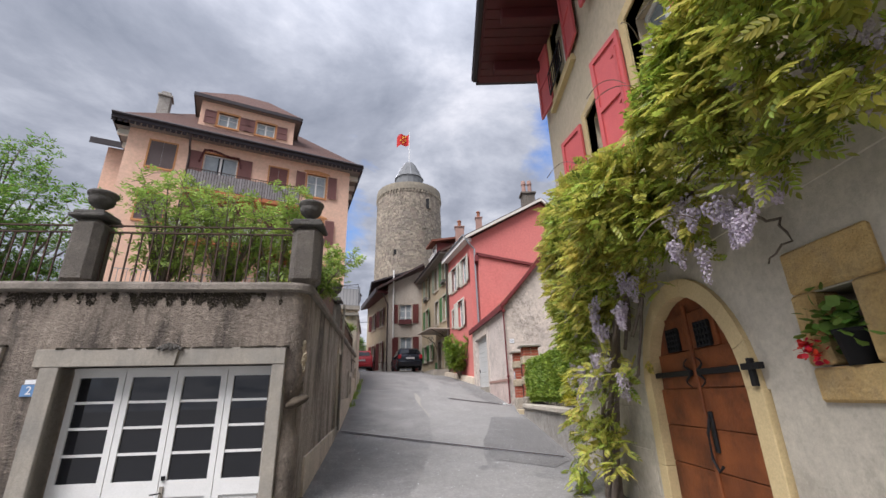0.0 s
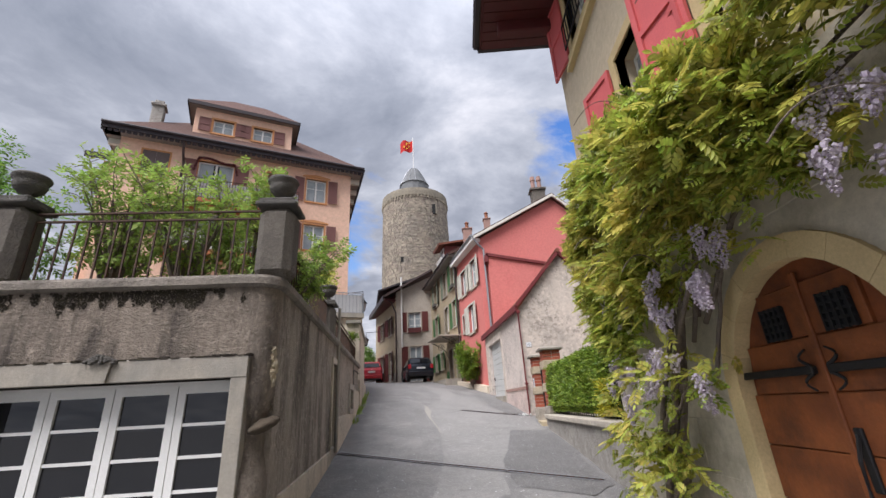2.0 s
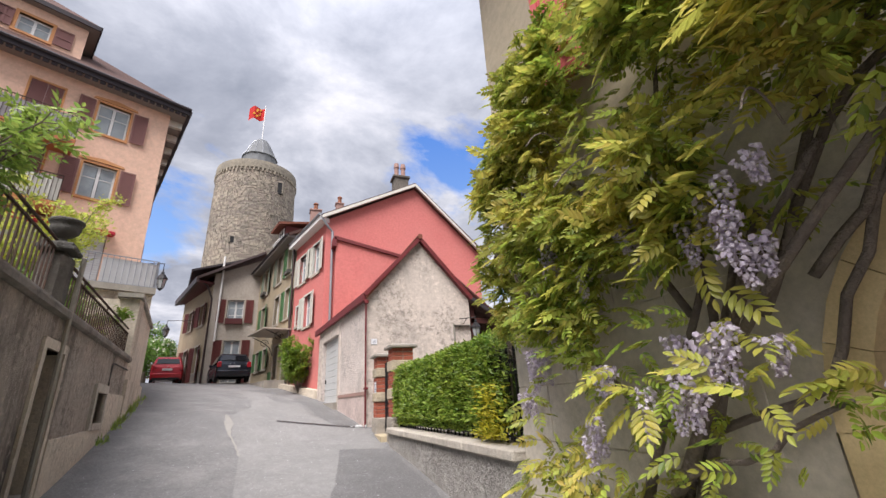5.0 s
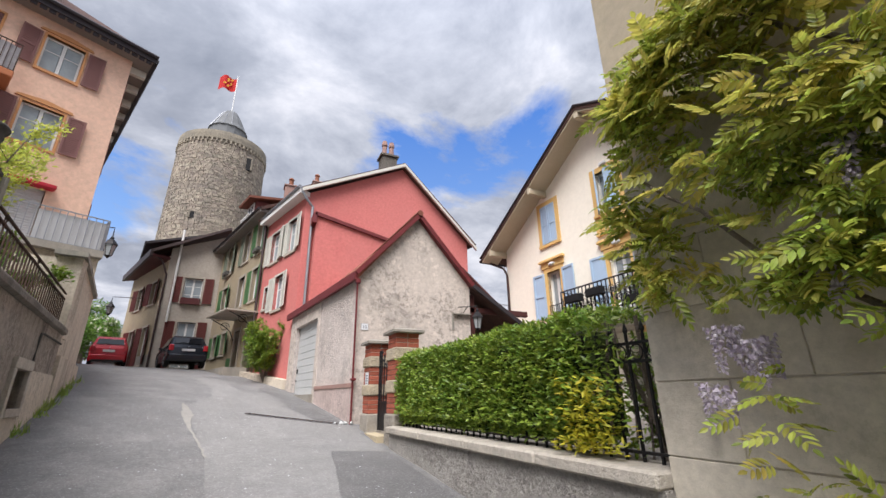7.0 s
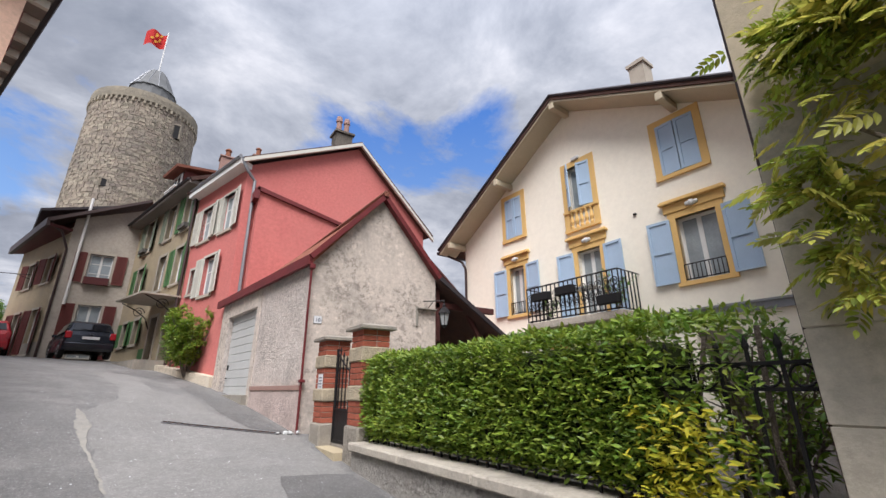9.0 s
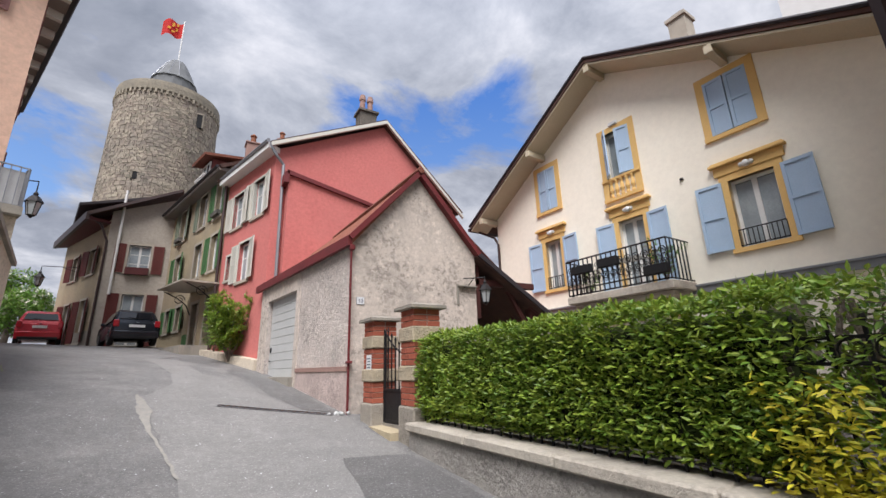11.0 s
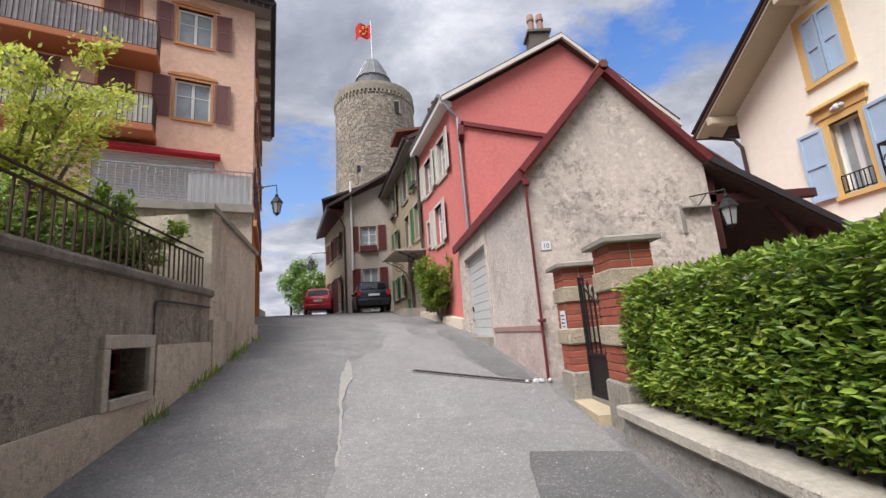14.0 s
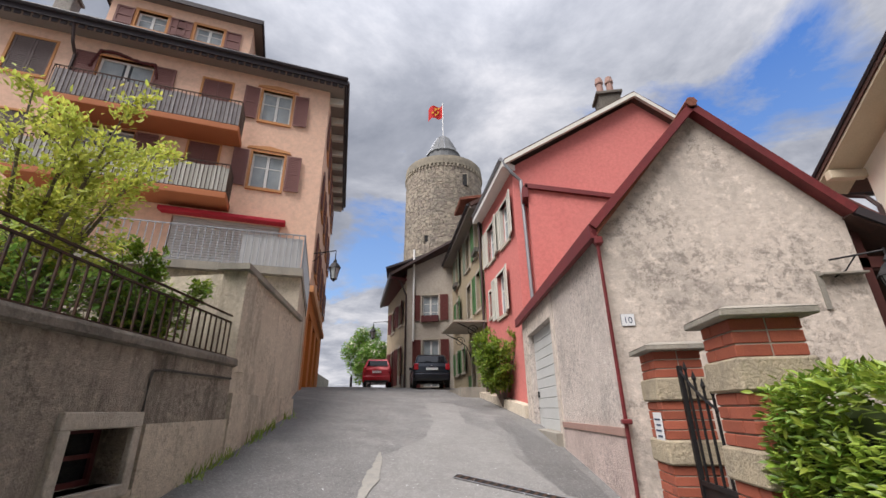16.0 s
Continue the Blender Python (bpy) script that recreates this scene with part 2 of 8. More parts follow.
M = {
    "asphalt": material("asphalt", (0.215, 0.21, 0.204), 0.93, second=(0.165, 0.162, 0.158), scale=1.0, amount=0.9, bump=0.8, bump_scale=75, stain=(0.29, 0.28, 0.265), stain_scale=1.6, stain_amount=0.6, speckle=0.4, grit=0.3, grit_scale=22),
    "asphalt_dark": material("asphalt_dark", (0.215, 0.21, 0.205), 0.9, second=(0.165, 0.162, 0.158), scale=2.0, amount=0.8, bump=1.0, bump_scale=80, speckle=0.5, grit=0.35, grit_scale=26),
    "asphalt_pale": material("asphalt_pale", (0.245, 0.238, 0.228), 0.93, second=(0.205, 0.2, 0.19), scale=0.8, amount=0.9, bump=0.5, bump_scale=110, stain=(0.175, 0.17, 0.165), stain_scale=1.3, stain_amount=0.8, speckle=0.3, grit=0.3, grit_scale=30),
    "line": material("worn_line", (0.32, 0.30, 0.265), 0.9, second=(0.24, 0.235, 0.22), scale=9, amount=1.0, grit=0.4, grit_scale=30),
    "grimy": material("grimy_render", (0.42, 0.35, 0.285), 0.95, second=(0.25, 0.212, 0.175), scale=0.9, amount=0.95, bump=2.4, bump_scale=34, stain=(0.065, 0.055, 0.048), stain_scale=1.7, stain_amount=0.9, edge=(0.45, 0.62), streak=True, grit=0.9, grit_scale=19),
    "grimy_pale": material("pale_render", (0.66, 0.58, 0.465), 0.95, second=(0.53, 0.465, 0.37), scale=1.6, amount=0.9, bump=0.8, bump_scale=35, stain=(0.13, 0.115, 0.095), stain_scale=1.5, stain_amount=0.6, edge=(0.50, 0.66), streak=True, grit=0.6, grit_scale=12),
    # grimy render with a lighter base: brightness for the east-facing side put into colour
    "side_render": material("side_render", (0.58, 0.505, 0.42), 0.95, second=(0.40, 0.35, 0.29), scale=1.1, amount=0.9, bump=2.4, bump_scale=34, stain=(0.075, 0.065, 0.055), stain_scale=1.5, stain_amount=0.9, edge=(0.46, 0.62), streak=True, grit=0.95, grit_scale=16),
    "concrete": material("concrete", (0.36, 0.325, 0.27), 0.92, second=(0.25, 0.24, 0.215), scale=3, amount=0.8, bump=0.5, bump_scale=70, stain=(0.13, 0.125, 0.115), stain_scale=2.2, stain_amount=0.55, streak=True),
    "coping": material("coping_stone", (0.16, 0.15, 0.135), 0.95, second=(0.09, 0.086, 0.08), scale=5, amount=0.9, bump=1.2, bump_scale=60),
    "terrace_coping": material("terrace_coping_stone", (0.34, 0.30, 0.255), 0.95, second=(0.20, 0.178, 0.152), scale=3, amount=0.9, bump=1.2, bump_scale=50, stain=(0.08, 0.07, 0.06), stain_scale=2.2, stain_amount=0.7, grit=0.5, grit_scale=24),
    "post_render": material("dark_roughcast", (0.20, 0.178, 0.152), 0.95, second=(0.13, 0.117, 0.1), scale=4, amount=0.9, bump=1.6, bump_scale=45, grit=0.6, grit_scale=28),
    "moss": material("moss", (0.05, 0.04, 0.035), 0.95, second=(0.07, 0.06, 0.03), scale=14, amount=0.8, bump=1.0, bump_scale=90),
    "white_paint": material("white_paint", (0.76, 0.76, 0.74), 0.5, second=(0.66, 0.66, 0.63), scale=6, amount=0.5, bump=0.1, bump_scale=30),
    "glass": glass_material("window_glass"),
    "glass_dark": glass_material("dark_glass", (0.012, 0.013, 0.016), 0.03),
    # net curtain with the sky's reflection on the glass mixed into its colour
    "curtain": material("curtain", (0.36, 0.405, 0.42), 0.25, second=(0.24, 0.28, 0.30), scale=3, amount=0.9, spec=0.6),
    "cream": material("cream_render", (0.57, 0.485, 0.35), 0.93, second=(0.51, 0.43, 0.305), scale=0.9, amount=0.8, bump=0.4, bump_scale=70, stain=(0.42, 0.36, 0.275), stain_scale=1.0, stain_amount=0.6, grit=0.12, grit_scale=10),
    "ashlar": material("pale_ashlar", (0.60, 0.545, 0.445), 0.93, second=(0.52, 0.47, 0.385), scale=1.3, amount=0.9, bump=0.35, bump_scale=60, stain=(0.31, 0.275, 0.22), stain_scale=1.2, stain_amount=0.65, island=0.05, grit=0.25, grit_scale=12),
    "yellow_stone": material("yellow_stone", (0.66, 0.47, 0.21), 0.9, second=(0.52, 0.33, 0.12), scale=5, amount=0.9, bump=0.9, bump_scale=40, stain=(0.28, 0.22, 0.14), stain_scale=3, stain_amount=0.6, island=0.08, grit=0.3, grit_scale=20),
    "pale_stone": material("pale_stone", (0.66, 0.52, 0.28), 0.9, second=(0.56, 0.43, 0.23), scale=4, amount=0.8, bump=0.4, bump_scale=50, island=0.08),
    "oak": material("brown_wood", (0.27, 0.085, 0.026), 0.6, second=(0.11, 0.034, 0.013), scale=3, amount=0.9, bump=0.4, bump_scale=40, island=0.16, stain=(0.055, 0.02, 0.01), stain_scale=4.0, stain_amount=0.7),
    "iron": material("black_iron", (0.018, 0.018, 0.02), 0.55, 0.4, second=(0.035, 0.03, 0.028), scale=12, bump=0.3, bump_scale=50),
    "rust_iron": material("rusty_iron", (0.05, 0.036, 0.03), 0.75, 0.3, second=(0.10, 0.05, 0.03), scale=9, amount=0.8, bump=0.3, bump_scale=60),
    "pink_shutter": material("pink_paint", (0.62, 0.13, 0.13), 0.6, second=(0.54, 0.11, 0.115), scale=5, amount=0.6, bump=0.15, bump_scale=30),
    "maroon": material("maroon_paint", (0.10, 0.022, 0.022), 0.6, second=(0.075, 0.02, 0.02), scale=4, amount=0.7, bump=0.2, bump_scale=30),
    "red_flash": material("red_sheet_metal", (0.165, 0.028, 0.03), 0.5, second=(0.11, 0.024, 0.026), scale=3, amount=0.7, grit=0.3, grit_scale=6),
    "rose": material("rose_render", (0.58, 0.185, 0.165), 0.9, second=(0.53, 0.16, 0.145), scale=0.8, amount=0.8, bump=0.35, bump_scale=60, stain=(0.52, 0.19, 0.17), stain_scale=0.5, stain_amount=0.5),
    "roughcast": material("roughcast", (0.74, 0.65, 0.59), 0.95, second=(0.62, 0.55, 0.5), scale=1.1, amount=0.9, bump=2.0, bump_scale=26, stain=(0.27, 0.25, 0.23), stain_scale=0.9, stain_amount=0.5, edge=(0.52, 0.64), grit=0.8, grit_scale=18),
    "gable_render": material("weathered_render", (0.63, 0.55, 0.48), 0.95, second=(0.51, 0.45, 0.39), scale=1.0, amount=0.9, bump=0.7, bump_scale=13, stain=(0.24, 0.22, 0.20), stain_scale=0.75, stain_amount=0.6, edge=(0.54, 0.68), grit=0.85, grit_scale=9),
    "pink_base": material("pinkish_roughcast", (0.70, 0.57, 0.52), 0.95, second=(0.5, 0.4, 0.36), scale=2, amount=0.9, bump=2.4, bump_scale=20, grit=0.55, grit_scale=12),
    "plinth_red": material("reddish_band", (0.34, 0.215, 0.18), 0.9, bump=0.6, bump_scale=40),
    "garage_door": material("pale_grey_metal", (0.50, 0.51, 0.50), 0.55, second=(0.43, 0.44, 0.43), scale=2, amount=0.5),
    "beige": material("beige_render", (0.43, 0.355, 0.235), 0.93, second=(0.37, 0.31, 0.215), scale=0.8, amount=0.8, bump=0.4, bump_scale=50, stain=(0.30, 0.26, 0.2), stain_scale=0.8, stain_amount=0.5),
    "grey_render": material("grey_render", (0.46, 0.41, 0.35), 0.93, second=(0.39, 0.355, 0.305), scale=0.7, amount=0.8, bump=0.4, bump_scale=50, stain=(0.26, 0.235, 0.2), stain_scale=0.7, stain_amount=0.6),
    "stone_trim": material("stone_trim", (0.46, 0.41, 0.34), 0.9, second=(0.37, 0.33, 0.27), scale=4, amount=0.8, bump=0.3, bump_scale=50),
    "green_shutter": material("green_paint", (0.085, 0.20, 0.075), 0.6, second=(0.07, 0.17, 0.07), scale=5, amount=0.6),
    "green_grey": material("grey_green_paint", (0.24, 0.28, 0.21), 0.6, second=(0.2, 0.24, 0.18), scale=5, amount=0.6),
    "white_shutter": material("off_white_paint", (0.60, 0.585, 0.52), 0.6, second=(0.53, 0.52, 0.46), scale=5, amount=0.6),
    "dark_red_shutter": material("dark_red_paint", (0.14, 0.035, 0.03), 0.65, second=(0.11, 0.03, 0.026), scale=5, amount=0.6),
    "plum_shutter": material("plum_brown_paint", (0.205, 0.095, 0.085), 0.65, second=(0.18, 0.085, 0.078), scale=5, amount=0.6),
    "grey_shutter": material("slate_paint", (0.16, 0.125, 0.12), 0.65, second=(0.14, 0.11, 0.105), scale=5, amount=0.6),
    "blue_shutter": material("pale_blue_paint", (0.42, 0.55, 0.70), 0.6, second=(0.37, 0.50, 0.65), scale=4, amount=0.6),
    "orange": material("apricot_render", (0.79, 0.53, 0.395), 0.93, second=(0.75, 0.49, 0.36), scale=0.5, amount=0.8, bump=0.3, bump_scale=50, stain=(0.72, 0.45, 0.32), stain_scale=0.4, stain_amount=0.5),
    "orange_trim": material("ochre_trim", (0.58, 0.28, 0.12), 0.85, second=(0.53, 0.25, 0.105), scale=4, amount=0.6),
    "orange_base": material("deep_orange_render", (0.56, 0.19, 0.045), 0.9, scale=1.0, bump=0.3),
    "yellow_wall": material("pale_cream_render", (0.91, 0.86, 0.735), 0.93, second=(0.88, 0.82, 0.68), scale=0.5, amount=0.25, bump=0.12, bump_scale=50, stain=(0.84, 0.785, 0.66), stain_scale=0.5, stain_amount=0.1),
    "yellow_trim": material("yellow_trim", (0.76, 0.50, 0.19), 0.8, second=(0.70, 0.45, 0.165), scale=4, amount=0.6, bump=0.15, bump_scale=30),
    "eave_paint": material("cream_eave_paint", (0.56, 0.49, 0.36), 0.75, second=(0.50, 0.43, 0.31), scale=3, amount=0.6),
    "tile_roof": material("brown_roof_tiles", (0.105, 0.055, 0.042), 0.9, second=(0.07, 0.045, 0.038), scale=6, amount=0.8, bump=1.0, bump_scale=16, island=0.15),
    "tile_red": material("red_roof_tiles", (0.26, 0.10, 0.06), 0.9, second=(0.19, 0.08, 0.055), scale=6, amount=0.8, bump=1.0, bump_scale=16, island=0.15),
    "fascia": material("dark_fascia", (0.035, 0.03, 0.035), 0.6, second=(0.05, 0.04, 0.04), scale=4),
    "soffit": material("grey_soffit", (0.24, 0.21, 0.19), 0.8, second=(0.2, 0.18, 0.165), scale=3),
    "zinc": material("zinc", (0.30, 0.31, 0.33), 0.5, 0.5, second=(0.24, 0.25, 0.27), scale=3),
    "dark_pipe": material("dark_pipe", (0.06, 0.04, 0.038), 0.5, 0.2),
    "brick": material("red_brick", (0.36, 0.105, 0.06), 0.9, second=(0.29, 0.085, 0.055), scale=9, amount=0.8, bump=0.5, bump_scale=60, island=0.16),
    "mortar": material("mortar", (0.42, 0.37, 0.31), 0.95, second=(0.33, 0.29, 0.25), scale=9, bump=0.5, bump_scale=80),
    "block": material("sandstone_block", (0.62, 0.52, 0.365), 0.93, second=(0.48, 0.41, 0.30), scale=4, amount=0.9, bump=1.2, bump_scale=34, stain=(0.2, 0.18, 0.15), stain_scale=3, stain_amount=0.6, island=0.08, grit=0.4, grit_scale=26),
    "wall_cap": material("wall_cap", (0.54, 0.49, 0.41), 0.93, second=(0.45, 0.4, 0.34), scale=2, amount=0.8, bump=0.8, bump_scale=40, stain=(0.24, 0.22, 0.19), stain_scale=2.0, stain_amount=0.6, grit=0.35, grit_scale=20),
    "rubble": material("roughcast_grey", (0.50, 0.47, 0.425), 0.95, second=(0.36, 0.335, 0.30), scale=2, amount=0.9, bump=2.4, bump_scale=20, stain=(0.2, 0.185, 0.165), stain_scale=1.5, stain_amount=0.5, grit=0.8, grit_scale=13),
    "pillar_foot": material("grey_granular_stone", (0.47, 0.42, 0.35), 0.95, second=(0.33, 0.30, 0.255), scale=6, amount=0.9, bump=1.5, bump_scale=40, grit=0.6, grit_scale=22),
    "earth": material("earth", (0.09, 0.07, 0.05), 0.95, second=(0.06, 0.05, 0.035), scale=3, bump=1.0, bump_scale=30),
    "gravel": material("gravel", (0.34, 0.31, 0.27), 0.95, second=(0.25, 0.23, 0.2), scale=8, bump=1.2, bump_scale=60),
    "bark": material("bark", (0.25, 0.205, 0.165), 0.95, second=(0.15, 0.12, 0.1), scale=7, amount=0.9, bump=1.2, bump_scale=30, grit=0.5, grit_scale=24),
    "wisteria_leaf": material("wisteria_leaf", (0.26, 0.36, 0.05), 0.45, second=(0.43, 0.43, 0.085), scale=1.6, amount=0.9, island=0.5, spec=0.4, translucent=0.5),
    "wisteria_young": material("wisteria_young_leaf", (0.50, 0.54, 0.10), 0.45, second=(0.57, 0.47, 0.11), scale=1.6, amount=0.8, island=0.35, spec=0.4, translucent=0.5),
    "hedge_leaf": material("laurel_leaf", (0.18, 0.29, 0.04), 0.4, second=(0.29, 0.40, 0.055), scale=1.2, amount=0.8, island=0.45, spec=0.45, translucent=0.34),
    "yellow_leaf": material("yellow_green_leaf", (0.53, 0.57, 0.12), 0.5, second=(0.43, 0.50, 0.09), scale=2, amount=0.8, island=0.3, translucent=0.45),
    "golden_leaf": material("golden_leaf", (0.56, 0.50, 0.04), 0.5, second=(0.44, 0.45, 0.05), scale=3, amount=0.8, island=0.3, translucent=0.35),
    "shrub_leaf": material("shrub_leaf", (0.25, 0.38, 0.08), 0.5, second=(0.38, 0.48, 0.11), scale=1.4, amount=0.8, island=0.35, translucent=0.4),
    "tree_leaf": material("tree_leaf", (0.14, 0.27, 0.05), 0.55, second=(0.21, 0.36, 0.07), scale=0.6, amount=0.8, island=0.35, translucent=0.35),
    "blossom": material("lilac_blossom", (0.54, 0.45, 0.58), 0.6, second=(0.80, 0.75, 0.76), scale=26, amount=0.95, island=0.12, translucent=0.3),
    "white_blossom": material("white_blossom", (0.72, 0.70, 0.58), 0.7, island=0.15, translucent=0.2),
    "red_flower": material("red_petals", (0.60, 0.02, 0.02), 0.6, island=0.25, translucent=0.2),
    "red_car": material("red_car_paint", (0.36, 0.010, 0.018), 0.22, 0.2, spec=0.6),
    "blue_car": material("dark_blue_car_paint", (0.022, 0.026, 0.036), 0.22, 0.4, spec=0.6),
    "rubber": material("rubber", (0.02, 0.02, 0.02), 0.85),
    "alloy": material("alloy", (0.42, 0.42, 0.44), 0.4, 0.8),
    "tail_light": material("red_lamp_glass", (0.42, 0.02, 0.03), 0.2, spec=0.6),
    "plate": material("white_plate", (0.7, 0.7, 0.7), 0.5),
    "black": material("matt_black", (0.012, 0.012, 0.013), 0.8),
    "flag_red": material("red_cloth", (0.55, 0.035, 0.03), 0.85, second=(0.48, 0.03, 0.03), scale=3, translucent=0.25),
    "flag_yellow": material("yellow_cloth", (0.70, 0.36, 0.05), 0.85, translucent=0.25),
    "slate": material("grey_slate", (0.17, 0.178, 0.182), 0.7, second=(0.12, 0.127, 0.13), scale=2, amount=0.8, bump=0.4, bump_scale=12, island=0.12),
    "tower_stone": material("tower_stone", (0.37, 0.315, 0.245), 0.95, second=(0.25, 0.222, 0.18), scale=0.9, amount=0.9, bump=1.5, bump_scale=7, stain=(0.17, 0.155, 0.135), stain_scale=0.35, stain_amount=0.65, island=0.26, grit=0.5, grit_scale=3.0),
    "tower_core": material("tower_mortar", (0.33, 0.285, 0.225), 0.95, second=(0.24, 0.215, 0.175), scale=1, amount=0.9, bump=1.5, bump_scale=9),
    "timber": material("maroon_timber", (0.085, 0.028, 0.024), 0.7, second=(0.06, 0.022, 0.02), scale=4, bump=0.3),
    "awning": material("red_awning", (0.42, 0.02, 0.035), 0.7),
    "roller": material("grey_roller_shutter", (0.52, 0.52, 0.52), 0.6, second=(0.46, 0.46, 0.46), scale=3),
    "screen": material("striped_privacy_mat", (0.42, 0.40, 0.40), 0.9, second=(0.30, 0.28, 0.29), scale=5, amount=0.9),
    "balcony_soffit": material("terracotta_paint", (0.42, 0.15, 0.065), 0.8, second=(0.37, 0.135, 0.06), scale=2),
    "lamp_glass": glass_material("lamp_glass", (0.32, 0.34, 0.34), 0.15),
    "plaque": material("white_enamel", (0.72, 0.73, 0.74), 0.4),
    "plaque_blue": material("blue_enamel", (0.14, 0.26, 0.45), 0.4),
    "ink": material("dark_ink", (0.05, 0.07, 0.12), 0.6),
    "sand_step": material("yellow_stone_step", (0.50, 0.42, 0.28), 0.92, second=(0.40, 0.33, 0.22), scale=4, amount=0.8, bump=0.5),
}

# ---- building helpers ----


def thing(name, base, label, category="", group="", kind=""):
    e = new(name)
    e.location = base
    return tagged(e, label, category, group, kind)


def part(name, bm, mat, parent, label="", smooth=False, kind=""):
    """Links a bmesh, given in world coordinates, as one mesh object under a thing or a part."""
    me = bpy.data.meshes.new(name)
    bmesh.ops.recalc_face_normals(bm, faces=bm.faces)
    bm.to_mesh(me)
    bm.free()
    for mt in mat if isinstance(mat, (list, tuple)) else (mat,):
        me.materials.append(M[mt] if isinstance(mt, str) else mt)
    if smooth:
        me.polygons.foreach_set("use_smooth", [True] * len(me.polygons))
    ob = new(name, me)
    if parent is not None:
        ob.parent = parent
        if parent.type == "EMPTY":
            ob.matrix_parent_inverse = Matrix.Translation(-Vector(parent.location))
    return tagged(ob, label, kind=kind)


def solid(name, bm, mat, label, category="", kind="", smooth=False):
    return tagged(part(name, bm, mat, None, smooth=smooth), label, category, "", kind)


def box(bm, x0, y0, z0, x1, y1, z1, F=None, bevel=0.0):
    vs = [bm.verts.new((x, y, z)) for x in (x0, x1) for y in (y0, y1) for z in (z0, z1)]
    fs = [bm.faces.new([vs[i] for i in q]) for q in ((0, 1, 3, 2), (4, 6, 7, 5), (0, 4, 5, 1), (2, 3, 7, 6), (0, 2, 6, 4), (1, 5, 7, 3))]
    if bevel:
        r = bmesh.ops.bevel(bm, geom=list({e for f in fs for e in f.edges}), offset=bevel, segments=1, affect="EDGES", profile=0.5)
        vs = list({v for f in r["faces"] for v in f.verts} | {v for v in vs if v.is_valid})
    if F is not None:
        bmesh.ops.transform(bm, matrix=F, verts=vs)
    return vs


def boxes(*list_, F=None, bevel=0.0):
    bm = bmesh.new()
    for b in list_:
        box(bm, *b, F=F, bevel=bevel)
    return bm


def prism(points, y0, y1, F=None):
    """A polygon in the (x, z) plane, drawn out from y0 to y1."""
    bm = bmesh.new()
    a = [bm.verts.new((x, y0, z)) for x, z in points]
    b = [bm.verts.new((x, y1, z)) for x, z in points]
    bm.faces.new(a)
    bm.faces.new(b[::-1])
    for i in range(len(a)):
        j = (i + 1) % len(a)
        bm.faces.new((a[i], a[j], b[j], b[i]))
    if F is not None:
        bmesh.ops.transform(bm, matrix=F, verts=bm.verts)
    return bm


def plan_prism(points, z0, z1):
    """A polygon in plan, drawn up from z0 to z1 (numbers or a function of x, y)."""
    f0 = z0 if callable(z0) else lambda x, y: z0
    f1 = z1 if callable(z1) else lambda x, y: z1
    bm = bmesh.new()
    a = [bm.verts.new((x, y, f0(x, y))) for x, y in points]
    b = [bm.verts.new((x, y, f1(x, y))) for x, y in points]
    bm.faces.new(a[::-1])
    bm.faces.new(b)
    for i in range(len(a)):
        j = (i + 1) % len(a)
        bm.faces.new((a[i], a[j], b[j], b[i]))
    return bm


def front(a, b):
    """The frame of a facade whose foot runs from a to b, left to right as seen from outside: x along, y inwards, z up."""
    d = (Vector(b) - Vector(a)).normalized()
    m = Matrix.Identity(4)
    m[0][0], m[1][0] = d.x, d.y
    m[0][1], m[1][1] = -d.y, d.x
    m[0][3], m[1][3] = a[0], a[1]
    return m


def wall_mesh(F, u0, u1, z0, z1, thick, holes=(), cuts=()):
    """A wall with openings (u0, z0, u1, z1) through it; cuts: lines (u, z, nu, nz) past which it is cut away."""
    us = sorted({u0, u1, *[min(max(h[i], u0), u1) for h in holes for i in (0, 2)]})
    zs = sorted({z0, z1, *[min(max(h[i], z0), z1) for h in holes for i in (1, 3)]})

    def full(i, j):
        if not (0 <= i < len(us) - 1 and 0 <= j < len(zs) - 1):
            return False
        u, z = (us[i] + us[i + 1]) / 2, (zs[j] + zs[j + 1]) / 2
        return not any(h[0] < u < h[2] and h[1] < z < h[3] for h in holes)

    bm = bmesh.new()
    for i in range(len(us) - 1):
        for j in range(len(zs) - 1):
            if not full(i, j):
                continue
            a, b, c, d = us[i], us[i + 1], zs[j], zs[j + 1]
            for y in (0, thick):
                bm.faces.new([bm.verts.new(p) for p in ((a, y, c), (b, y, c), (b, y, d), (a, y, d))])
            for di, dj, p, q in ((-1, 0, (a, c), (a, d)), (1, 0, (b, c), (b, d)), (0, -1, (a, c), (b, c)), (0, 1, (a, d), (b, d))):
                if not full(i + di, j + dj):
                    bm.faces.new([bm.verts.new(v) for v in ((p[0], 0, p[1]), (q[0], 0, q[1]), (q[0], thick, q[1]), (p[0], thick, p[1]))])
    bmesh.ops.remove_doubles(bm, verts=bm.verts, dist=1e-4)
    for u, z, nu, nz in cuts:
        r = bmesh.ops.bisect_plane(bm, geom=bm.verts[:] + bm.edges[:] + bm.faces[:], plane_co=(u, 0, z), plane_no=(nu, 0, nz), clear_outer=True)
        bmesh.ops.holes_fill(bm, edges=[e for e in r["geom_cut"] if isinstance(e, bmesh.types.BMEdge)], sides=0)
    bmesh.ops.transform(bm, matrix=F, verts=bm.verts)
    return bm


